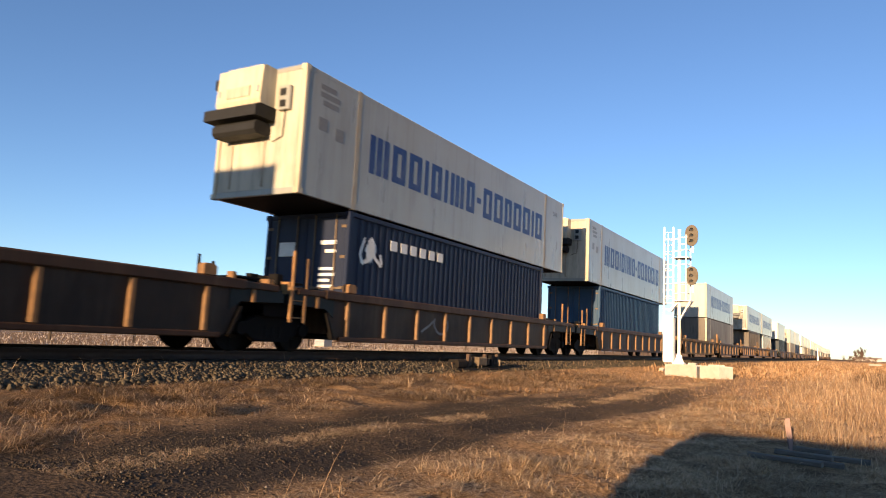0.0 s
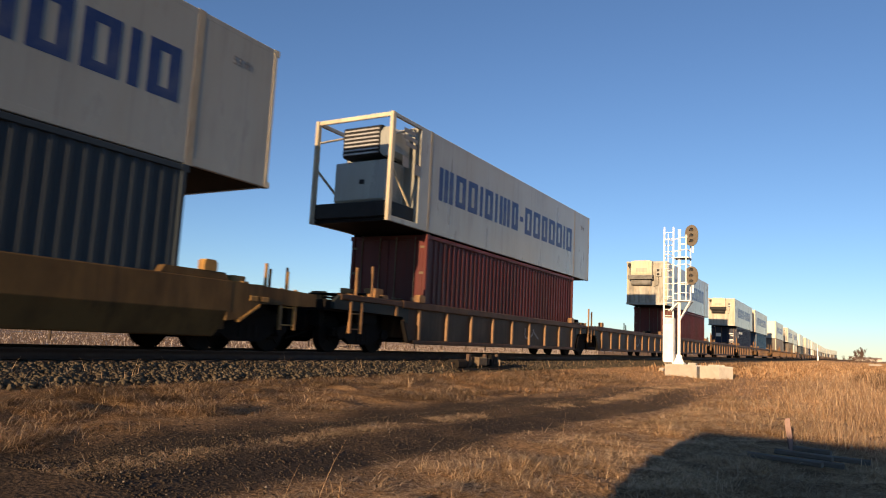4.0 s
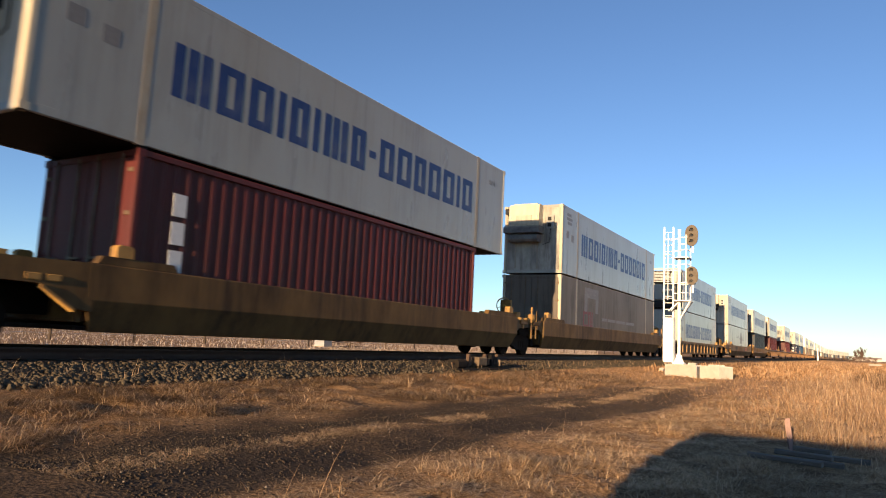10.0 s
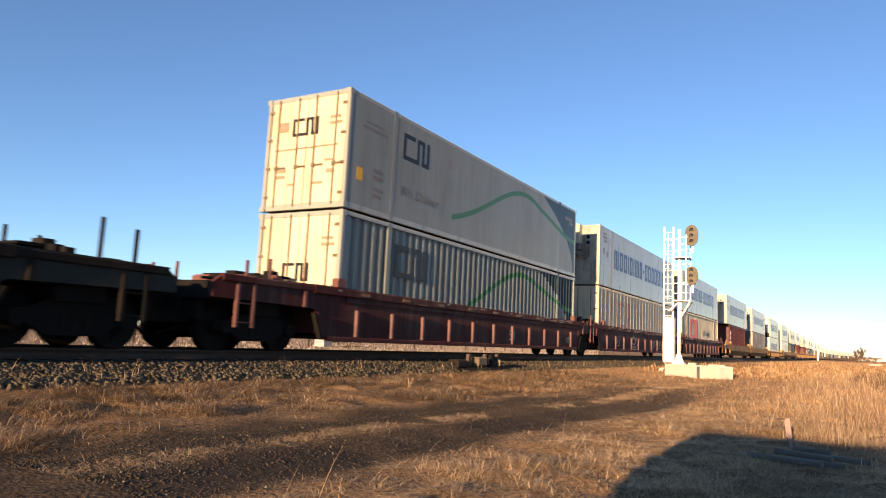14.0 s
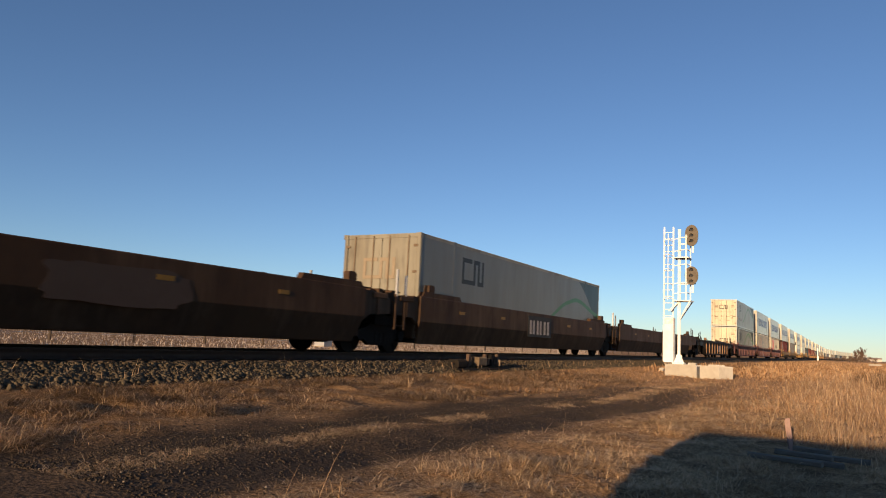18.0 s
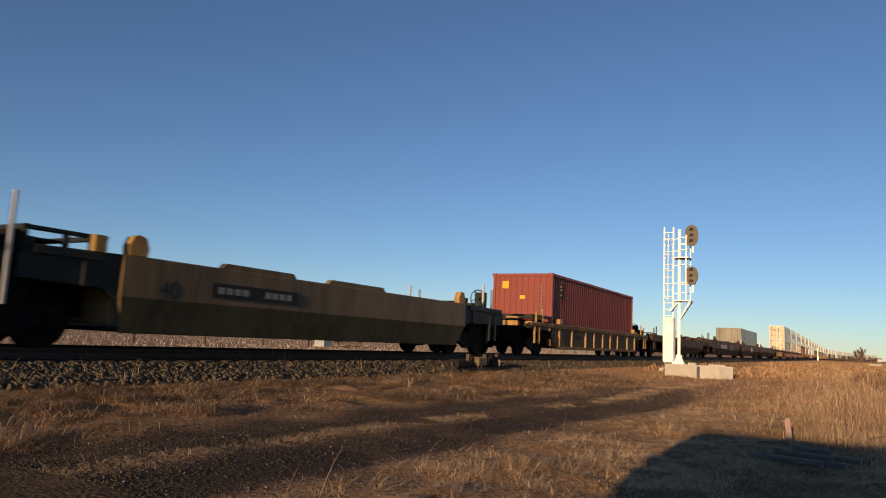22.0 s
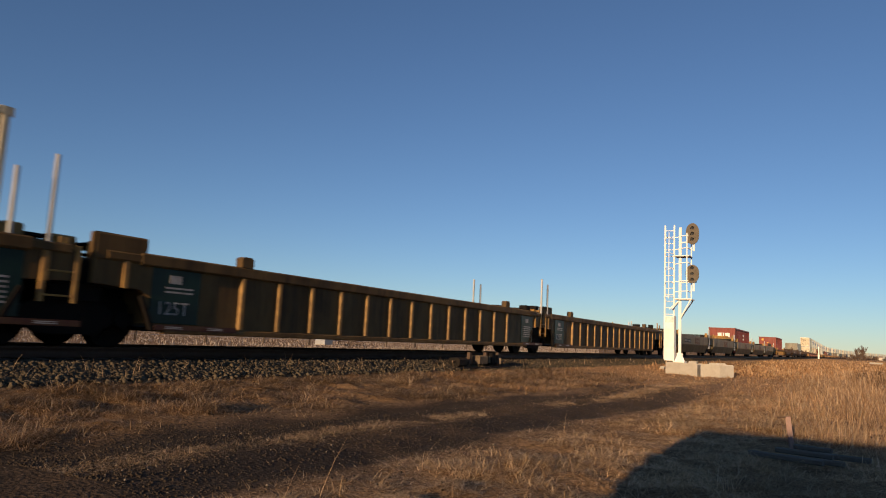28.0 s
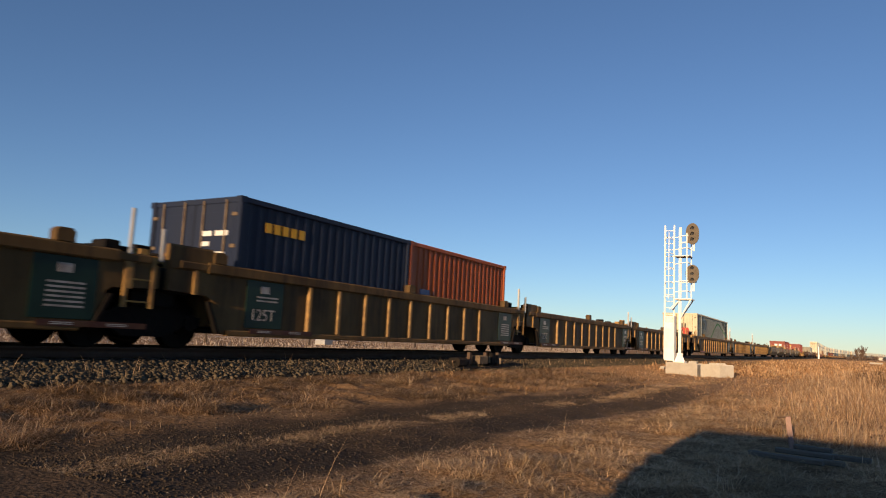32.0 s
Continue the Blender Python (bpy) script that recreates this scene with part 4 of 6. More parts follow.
def splash(parent, name, y, z, ry, rz, x, material, seed, label=""):
    """An irregular flat emblem on a side wall."""
    r = random.Random(seed)
    n = 30
    ring = []
    for i in range(n):
        a = 2 * math.pi * i / n
        k = r.uniform(0.62, 1.0)
        ring.append((y + ry * k * math.cos(a), z + rz * k * math.sin(a)))
    x = max(x, parent.get("skin", 0.0))
    part(name, Geo().sweep(ring, 0, x, x + 0.001), material, parent, label)


def blocks(parent, widths, height, length, material, y, z, label):
    """Plain hollow and barred blocks that stand for a painted company name, one piece each."""
    gap = 0.2 * height
    k = length / (sum(widths) + gap * len(widths))
    x = parent["skin"]
    at = 0.0
    for i, w in enumerate(widths):
        wide, t = w * k, 0.225 * height

        def shape():
            g = Geo()
            if w == 0.32:
                return g.box(0, 0.002, 0, wide, height * 0.40, height * 0.58)
            if w < 0.3:
                return g.box(0, 0.002, 0, wide, 0, height)
            for q in ((0, wide / 2 - t / 2, wide - t) if w > 0.9 else (0, wide - t)):
                g.box(0, 0.002, q, q + t, 0, height)
            if w > 0.9:
                return g
            return g.box(0, 0.002, t, wide - t, height * 0.82, height).box(0, 0.002, t, wide - t, 0, height * 0.18)
        part("company_name", shared(("company_name", w, material.name), shape, material), material, parent, label if i == 0 else "", at=(x, y + at, z))
        at += (w + gap) * k


def sign(parent, name, rects, material, x, y, z, label="", proud=0.012):
    """Flat painted marks on the long side that faces the dirt road; each (from, to, low, high) is a piece of its own."""
    me = shared(("mark", material.name), lambda: Geo().box(0, 1, 0, 1, 0, 1), material)
    if parent.get("skin"):
        x = parent["skin"]
        proud = 0.002
    for i, (a, b, c, d) in enumerate(rects):
        ob = part(name, me, material, parent, label if i == 0 else "", at=(x, y + a, z + c))
        ob.scale = (proud, b - a, d - c)


def words(parent, text, size, material, x, y, z, name="lettering"):
    """Readable lettering on the side that faces the dirt road."""
    cu = bpy.data.curves.new("text", "FONT")
    cu.body, cu.size, cu.extrude = text, size, 0.0015
    tmp = new("text", cu)
    me = bpy.data.meshes.new_from_object(tmp.evaluated_get(bpy.context.evaluated_depsgraph_get()))
    bpy.data.objects.remove(tmp)
    me.materials.clear()
    me.materials.append(material)
    ob = part(name, me, material, parent)
    if parent.get("skin"):
        x = parent["skin"] + 0.0025
    ob.matrix_basis = Matrix.Translation((x, y, z)) @ Matrix(((0, 0, 1, 0), (1, 0, 0, 0), (0, 1, 0, 0), (0, 0, 0, 1)))
    return ob


def end_marks(parent, name, rects, material, y, label=""):
    """Flat marks on the tail end; rects are (x0, x1, z0, z1)."""
    me = shared(("mark", material.name), lambda: Geo().box(0, 1, 0, 1, 0, 1), material)
    for i, (a, b, c, d) in enumerate(rects):
        ob = part(name, me, material, parent, label if i == 0 else "", at=(a, y - 0.012, c))
        ob.scale = (b - a, 0.016, d - c)


NAME_MARKS = [0.95, 0.72, 0.72, 0.22, 0.66, 0.22, 0.95, 0.62, 0.32, 0.72, 0.76, 0.66, 0.74, 0.74, 0.22, 0.72]


def box_thing(name, L, H, label, wall, ribs, post, rails=None, category="shipping container", posts40=False, tail="door", depth=0.036, bars=None, group="containers on the train", simple=False, door_paint=None):
    """A freight container: corrugated or smooth body, corner posts, rails, castings, tail doors. Tail is at -y."""
    box = new(name)
    tagged(box, label, category, group)
    W = 1.295
    h = L / 2
    rails = rails or post
    lift_paint = wall if wall in (SWOOSH, GREY_SWOOSH) else BEIGE_POST
    b0 = h - 0.05
    inset = 0.03 if ribs else 0.002
    if not ribs:
        box["skin"] = W - inset + 0.0005

    def body():
        pts = []
        def edge(x, sgn):
            out = []
            if ribs:
                n = int((2 * b0 - 0.3) / ribs)
                start = -n * ribs / 2
                for i in range(n):
                    y = start + i * ribs
                    for dy, dx in ((0, 0), (ribs * 0.28, 0), (ribs * 0.42, depth), (ribs * 0.86, depth)):
                        out.append((x - sgn * dx, y + dy))
                out.append((x, start + n * ribs))
            return out
        near = [(W - inset, -b0)] + edge(W - inset, 1) + [(W - inset, b0)]
        far = [(-W + inset, b0)] + edge(-W + inset, -1)[::-1] + [(-W + inset, -b0)]
        return Geo().sweep(near + far, 2, 0.10, H - 0.03)
    part("body", shared(("body", L, H, ribs, wall.name, depth), body, wall), wall, box)
    for s in (-1, 1):
        x0, x1 = sorted((s * (W - 0.07), s * W))
        part("top_rail", shared(("top_rail", L, H, s, rails.name), lambda: Geo().soft(x0, x1, -h + 0.1, h - 0.1, H - 0.11, H, 0.012), rails), rails, box)
        part("bottom_rail", shared(("bottom_rail", L, s, rails.name), lambda: Geo().soft(x0, x1, -h + 0.1, h - 0.1, 0.0, 0.15, 0.012), rails), rails, box)
        for e in (-1, 1):
            y0, y1 = sorted((e * h, e * (h - 0.11)))
            part("corner_post", shared(("corner_post", L, H, s, e, post.name), lambda: Geo().soft(x0 - 0.04, x1 + 0.004, y0, y1, 0.0, H + 0.004, 0.015).box(x0 - 0.08, x1 + 0.006, y0 - 0.003, y1 + 0.04, 0, 0.12).box(x0 - 0.08, x1 + 0.006, y0 - 0.003, y1 + 0.04, H - 0.12, H + 0.006), post), post, box)
            if posts40:
                y = e * 6.096
                part("lift_post", shared(("lift_post", H, s, e, lift_paint.name), lambda: Geo().soft(x0 - 0.02, x1 + 0.001, y - 0.09, y + 0.09, -0.01, H + 0.012, 0.008), lift_paint), lift_paint, box)
    # dark sheet for black cross-members, the underside's shade in its colour too
    part("floor_frame", shared(("floor_frame", L), lambda: Geo().box(-W + 0.08, W - 0.08, -h + 0.09, h - 0.09, 0.012, 0.095), SOOT), SOOT, box, "sooty steel floor frame")
    for e in (-1, 1):
        y0, y1 = sorted((e * h, e * (h - 0.08)))
        part("end_header", shared(("end_header", L, H, e, rails.name), lambda: Geo().soft(-W + 0.11, W - 0.11, y0, y1, H - 0.12, H - 0.004, 0.012), rails), rails, box)
        part("end_sill", shared(("end_sill", L, e, rails.name), lambda: Geo().soft(-W + 0.11, W - 0.11, y0, y1, 0.0, 0.14, 0.012), rails), rails, box)
    if tail == "door":
        for s in (-1, 1):
            x0, x1 = sorted((s * 0.01, s * (W - 0.115)))
            d = part("door", shared(("door", L, H, s, (door_paint or wall).name), lambda: Geo().soft(x0, x1, -h + 0.012, -h + 0.06, 0.145, H - 0.125, 0.01), door_paint or wall), wall, box)
            for z0, z1 in (() if simple else ((0.3, H * 0.48), (H * 0.53, H - 0.3))):
                part("door_panel", shared(("door_panel", L, H, s, z0, (door_paint or wall).name), lambda: Geo().soft(x0 + 0.08, x1 - 0.08, -h + 0.006, -h + 0.014, z0, z1, 0.002), door_paint or wall), wall, d)
            if not simple:
                hinge = shared(("hinge", L, H, s), lambda: Geo().soft(s * 1.17 - 0.09, s * 1.17 + 0.05, -h - 0.012, -h + 0.012, -0.035, 0.035, 0.006), RUSTY_GREY)
                for k in range(4):
                    part("hinge", hinge, RUSTY_GREY, d, at=(0, 0, 0.35 + k * (H - 0.7) / 3))
                for k in (0.28, 0.92):
                    part("lock_bar", shared(("lock_bar", L, H, s, k), lambda: Geo().rod(2, (s * k, -h - 0.02), 0.018, 0.08, H - 0.06, 8).soft(s * k - 0.05, s * k + 0.05, -h - 0.04, -h + 0.01, 1.02, 1.12, 0.01).soft(s * k - 0.04, s * k + 0.3, -h - 0.045, -h - 0.015, 1.05, 1.09, 0.008), bars or RUSTY_GREY), RUSTY_GREY, d)
    elif tail == "ribbed":
        n = 9
        pts = []
        for i in range(n):
            x = -W + 0.12 + (2 * W - 0.24) * i / n
            w = (2 * W - 0.24) / n
            pts += [(x, -h + 0.02), (x + w * 0.35, -h + 0.02), (x + w * 0.5, -h + 0.055), (x + w * 0.85, -h + 0.055)]
        pts += [(W - 0.12, -h + 0.02), (W - 0.12, -h + 0.09), (-W + 0.12, -h + 0.09)]
        part("end_wall", Geo().sweep(pts, 2, 0.14, H - 0.12), wall, box)
    return box


def put(box, tail, z):
    """Sets a box on the train with its tail at that place along the track."""
    L = box["length"]
    if z > 2:
        me = shared(("stacking_lock",), lambda: Geo().soft(-0.08, 0.08, -0.09, 0.09, -0.07, 0.01, 0.02), SOOT)
        for x in (-1.2, 1.2):
            for y in (-6.0, 6.0):
                part("stacking_lock", me, SOOT, box, at=(x, y, 0))
    RUNNING.append((box, tail + L / 2, z))
    return box


def genset(box, L, H, variant):
    """The white cooling and generator boxes on the tail wall of an insulated container."""
    y = -L / 2
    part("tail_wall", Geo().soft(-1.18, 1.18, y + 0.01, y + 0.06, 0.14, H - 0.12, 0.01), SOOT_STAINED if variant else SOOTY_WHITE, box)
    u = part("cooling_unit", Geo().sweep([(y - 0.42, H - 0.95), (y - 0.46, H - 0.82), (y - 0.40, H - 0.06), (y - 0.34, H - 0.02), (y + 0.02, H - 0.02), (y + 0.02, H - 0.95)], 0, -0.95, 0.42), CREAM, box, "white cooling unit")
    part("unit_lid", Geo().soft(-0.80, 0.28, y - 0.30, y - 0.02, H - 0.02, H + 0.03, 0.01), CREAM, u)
    part("intake_grille", Geo().soft(-0.62, 0.10, y - 0.475, y - 0.44, H - 0.74, H - 0.50, 0.006), SOOTY_WHITE, u)
    for k in (-0.85, 0.32):
        part("unit_latch", Geo().soft(k - 0.03, k + 0.03, y - 0.47, y - 0.43, H - 0.66, H - 0.52, 0.008), GALV, u)
    part("cable", Geo().bar((0.78, y - 0.03, H - 1.02), (0.74, y - 0.01, H - 1.6), 0.011).bar((0.74, y - 0.01, H - 1.6), (0.45, y - 0.01, H - 1.7), 0.011), BLACK_UNIT, box)
    part("tray", Geo().sweep([(y - 0.62, H - 1.25), (y - 0.62, H - 1.02), (y - 0.5, H - 0.95), (y + 0.01, H - 0.95), (y + 0.01, H - 1.25)], 0, -1.12, 0.48), TRAY_GREY if variant else BLACK_UNIT, box, "dark drip tray")
    part("fuel_tank", Geo().soft(-0.95, 0.36, y - 0.5, y + 0.01, H - 1.6, H - 1.3, 0.08), TRAY_GREY if variant else BLACK_UNIT, box, "fuel tank under the tray")
    part("control_box", Geo().soft(0.62, 0.95, y - 0.1, y + 0.015, H - 1.02, H - 0.48, 0.02), GREY_WHITE, box)
    for k in range(2):
        part("gauge", Geo().soft(0.68, 0.84, y - 0.115, y - 0.098, H - 0.96 + k * 0.26, H - 0.8 + k * 0.26, 0.006), BLACK_UNIT, box)
    part("exhaust", Geo().soft(-1.2, -0.97, y - 0.3, y + 0.01, H - 0.4, H - 0.15, 0.03), BLACK_UNIT, box)
    for s in (-1, 1):
        part("drain_streak_channel", Geo().soft(s * 0.5 - 0.32, s * 0.5 - 0.26, y - 0.015, y + 0.012, 0.2, H - 1.6, 0.006), BEIGE_POST, box)


def open_frame_reefer(box, L, H):
    """A container whose cooling machine stands open in a tubular end frame."""
    y = -L / 2
    part("frame_top", Geo().soft(-1.2, 1.2, y, y + 0.09, H - 0.11, H, 0.012), CREAM, box)
    for s in (-1, 1):
        part("frame_brace", Geo().bar((s * 1.24, y + 0.1, 2.3), (s * 1.1, y + 1.3, H - 0.1), 0.035).bar((s * 1.24, y + 0.1, 1.5), (s * 1.05, y + 1.3, 0.6), 0.035), CREAM, box)
    part("machine", Geo().soft(-0.8, 0.85, y + 0.35, y + 1.3, 0.62, 1.75, 0.06), GREY_WHITE, box, "white cooling machine housing")
    part("grille", Geo().soft(-0.65, 0.6, y + 0.42, y + 1.3, 1.9, H - 0.15, 0.05), BLACK_UNIT, box, "black condenser grille")
    g = Geo()
    for i in range(7):
        g.box(-0.6, 0.55, y + 0.395, y + 0.43, 1.96 + i * 0.11, 2.0 + i * 0.11)
    part("louvres", g, GALV, box)
    part("side_tank", Geo().soft(0.62, 1.05, y + 0.4, y + 1.2, 1.85, H - 0.25, 0.12), GREY_WHITE, box)
    part("base_tray", Geo().soft(-1.2, 1.2, y + 0.06, y + 1.35, 0.12, 0.55, 0.03), BLACK_UNIT, box)
    part("inner_wall", Geo().soft(-1.2, 1.2, y + 1.38, y + 1.44, 0.1, H - 0.05, 0.01), GREY_WHITE, box)
    part("gauge_panel", Geo().soft(0.05, 0.2, y + 0.33, y + 0.36, 1.1, 1.22, 0.005), BLACK_UNIT, box)


def white53(kind="genset", variant=0, paint=None, letters=True, simple=False):
    """A 53-foot insulated white container with a blue company name as plain blocks."""
    L, H = 16.154, 2.90
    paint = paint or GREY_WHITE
    if kind == "open":
        box = new("refrigerated_container")
        tagged(box, "white refrigerated container with an open-framed cooling machine", "shipping container", "containers on the train")
        W, h = 1.295, L / 2
        box["skin"] = W - 0.0015
        part("body", Geo().sweep([(W - 0.002, -h + 1.42), (W - 0.002, h - 0.05), (-W + 0.002, h - 0.05), (-W + 0.002, -h + 1.42)], 2, 0.1, H - 0.03), paint, box)
        for s in (-1, 1):
            x0, x1 = sorted((s * (W - 0.07), s * W))
            part("top_rail", Geo().soft(x0, x1, -h + 0.1, h - 0.1, H - 0.11, H, 0.012), paint, box)
            part("bottom_rail", Geo().soft(x0, x1, -h + 0.1, h - 0.1, 0, 0.15, 0.012), paint, box)
            for y in (-h + 0.06, -6.096, 6.096, h - 0.06):
                part("corner_post", Geo().soft(x0 - 0.03, x1 + 0.001, y - 0.08, y + 0.08, 0, H + 0.005, 0.015), CREAM if y == -h + 0.06 else BEIGE_POST, box)
        # same dark underside sheet: cross-members and shade in one colour
        part("floor_frame", Geo().box(-W + 0.08, W - 0.08, -h + 0.09, h - 0.09, 0.012, 0.095), SOOT, box, "sooty steel floor frame")
        open_frame_reefer(box, L, H)
    else:
        tail = "door" if kind == "door" else "wall"
        label = {"genset": "white insulated container with a cooling unit on its tail wall", "door": "white insulated container with closed tail doors", "wall": "white insulated container with a plain tail"}[kind]
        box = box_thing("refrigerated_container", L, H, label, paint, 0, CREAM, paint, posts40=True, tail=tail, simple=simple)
        if kind == "genset":
            genset(box, L, H, variant)
        elif kind == "wall":
            part("tail_wall", Geo().soft(-1.18, 1.18, -L / 2 + 0.01, -L / 2 + 0.06, 0.14, H - 0.12, 0.01), paint, box)
    box["length"] = L
    if letters:
        blocks(box, NAME_MARKS, 0.98, 11.5, LETTER_BLUE, -5.6, 1.02, "blue company name drawn as plain blocks")
        if not simple:
            sign(box, "maker_mark", [(0, 0.55, 0.3, 0.42), (0, 0.7, 0.12, 0.24), (0.1, 0.65, -0.06, 0.06)], FAINT_GREY, 1.267, -7.55, 2.2, label="faint grey marks")
            sign(box, "placard", [(0, 0.3, 0, 0.3), (0.6, 0.9, -0.1, 0.2)], FAINT_GREY, 1.267, -7.55, 1.55, label="faded grey placards")
            words(box, "53 ft", 0.24, LETTER_GREY, 1.275, 6.9, 2.2)
    return box


def ribbed53(wall, ribs, label, marks=None, depth=0.05, post=None, door=None):
    L, H = 16.154, 2.9
    # cream tail doors, also kept paler than the walls as sunlit ends
    box = box_thing("domestic_container", L, H, label, wall, ribs, post or CREAM, posts40=True, tail="door", depth=depth, door_paint=door or CREAM)
    box["length"] = L
    return box


def mark_strokes(h, t):
    """A bracket that runs on into a square wave, as butted strokes."""
    w = 0.95 * h
    a, b, c = w, w + 0.36 * h, w + 0.72 * h
    return [(0, t, t, h - t), (0, 0.85 * w, h - t, h), (0, a, 0, t), (a, a + t, 0, h - t), (a, b + t, h - t, h), (b, b + t, t, h - t), (b, c, 0, t), (c, c + t, 0, h)]


def logo(box, material, y, z, h, x=1.267, stroke=0.17):
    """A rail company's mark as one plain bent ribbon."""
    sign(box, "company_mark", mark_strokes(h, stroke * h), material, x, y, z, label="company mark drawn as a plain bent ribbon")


def end_logo(box, material, y, x, z, h):
    """The same ribbon on the tail doors."""
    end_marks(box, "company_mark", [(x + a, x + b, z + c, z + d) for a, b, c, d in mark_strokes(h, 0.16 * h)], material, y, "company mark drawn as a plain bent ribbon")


def iso(L, H, wall, label, tail="door", post=None, simple=False):
    box = box_thing("shipping_container", L, H, label, wall, 0.28, post or wall, wall, tail=tail, simple=simple)
    box["length"] = L
    return box


# ---- the train: its order, from the head towards the tail ----
DIM_CHALK = mat("grimy_sprayed_paint", (0.33, 0.31, 0.30), 0.6, grain=0.1, scale=5, dirt=(0.07, 0.05, 0.05), dirt_amount=0.8, bump=0)
DULL_DOOR = mat("dull_grey_cream_paint", (0.27, 0.255, 0.205), 0.5, grain=0.06, scale=1.2, dirt=(0.15, 0.125, 0.09), dirt_amount=0.6, bump=0.003, streak=4, runs=0.6)
DARK_MARK = mat("worn_dark_red_decal", (0.07, 0.025, 0.018), 0.5, grain=0.15, scale=5, dirt=(0.12, 0.07, 0.03), dirt_amount=0.7, bump=0)
FAINT_BROWN = mat("faded_brown_decal", (0.30, 0.24, 0.17), 0.5, grain=0.1, bump=0)
L53, L40, L20 = 16.154, 12.192, 6.058
LOW, UP = 0.27, 3.235


def dark_well(front, rear, fe, re, k):
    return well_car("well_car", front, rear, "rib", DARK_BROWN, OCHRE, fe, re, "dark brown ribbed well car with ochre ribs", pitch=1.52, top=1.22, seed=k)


def smooth_yellow(front, rear, fe, re, k, brake=""):
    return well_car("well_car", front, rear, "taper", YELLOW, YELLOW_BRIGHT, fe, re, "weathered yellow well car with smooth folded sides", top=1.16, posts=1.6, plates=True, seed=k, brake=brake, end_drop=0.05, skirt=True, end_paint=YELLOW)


def ribbed_yellow(front, rear, fe, re, k, pitch=1.27, top=1.12, posts=1.6, brake="", cast=None, ribs=None, boxes=(-1, 1), brake_paint=None, posts_front=(), inset=None, cast_at=None):
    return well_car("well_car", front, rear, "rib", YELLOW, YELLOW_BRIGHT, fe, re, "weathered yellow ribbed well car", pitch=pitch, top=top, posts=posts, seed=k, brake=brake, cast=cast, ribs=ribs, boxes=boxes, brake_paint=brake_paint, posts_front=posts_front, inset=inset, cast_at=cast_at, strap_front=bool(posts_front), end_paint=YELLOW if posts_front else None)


DIM_WHITE = mat("worn_white_decal", (0.42, 0.40, 0.38), 0.5, grain=0.1, scale=4, dirt=(0.12, 0.09, 0.085), dirt_amount=0.8, bump=0)


def maroon_well(front, rear, fe, re, k):
    c = well_car("well_car", front, rear, "rib", MAROON_CAR, RED_RIB, fe, re, "maroon ribbed well car with chalky red ribs", ribs=[i * 1.48 + 0.15 for i in range(-5, 6)], top=1.32, posts=1.7, seed=k, end_paint=MAROON_CAR, rib_top=0.84)
    words(c, "53", 0.5, DIM_WHITE, 1.436, (1.95, -5.45, 1.4)[k - 20], 0.36)
    words(c, "125T", 0.3, DIM_WHITE, 1.436, 7.0, 0.4)
    part("upper_chord", Geo().soft(1.426, 1.46, -7.7, 7.7, 1.0, 1.115, 0.01), MAROON_CAR, c)
    for i in range(9):
        y = -7.2 + i * 1.8
        part("reflector", Geo().soft(1.5, 1.508, y, y + 0.36, 1.18, 1.25, 0.002), OCHRE, c)
    return c


def brown_well(front, rear, fe, re, k, top=1.40, posts=2.0, drop=0.03):
    c = well_car("well_car", front, rear, "fold", BROWN_CAR, BROWN_CAR, fe, re, "oxide brown well car with smooth folded sides", top=top, posts=posts, plates=True, seed=k, end_drop=drop, skirt=True, end_paint=BROWN_CAR)
    if front - rear > 19:
        for y, w in ((-6.2, 0.34), (-3.3, 0.3), (3.1, 0.36), (6.0, 0.3)):
            sign(c, "yellow_label", [(0, w, 0, 0.09)], WORN_YELLOW, 1.503, y, 1.02, label="small worn yellow label", proud=0.006)
    return c


WORN_YELLOW = mat("worn_yellow_decal", (0.26, 0.14, 0.02), 0.5, grain=0.2, scale=6, dirt=(0.1, 0.05, 0.02), dirt_amount=0.6, bump=0)
PRIMER = mat("faded_grey_brown_overpaint", (0.072, 0.048, 0.035), 0.6, grain=0.15, scale=3, dirt=(0.06, 0.04, 0.03), dirt_amount=0.5, bump=0.001)


def overpaint(parent, y0, y1, z0, z1, x, seed):
    """A blotch of later paint with a lumpy outline."""
    r = random.Random(seed)
    ph = [r.uniform(0, 6.28) for i in range(3)]
    ring = []
    for i in range(48):
        a = 2 * math.pi * i / 48
        k = 0.93 + 0.05 * math.sin(5 * a + ph[0]) + 0.03 * math.sin(9 * a + ph[1]) + 0.02 * math.sin(13 * a + ph[2])
        u, v = math.cos(a), math.sin(a)
        u, v = math.copysign(abs(u) ** 0.45, u), math.copysign(abs(v) ** 0.45, v)
        ring.append(((y0 + y1) / 2 + (y1 - y0) / 2 * k * u, (z0 + z1) / 2 + (z1 - z0) / 2 * k * v))
    part("painted_over_patch", Geo().sweep(ring, 0, x, x + 0.004), PRIMER, parent, "blotch of grey-brown paint over old scrawls")


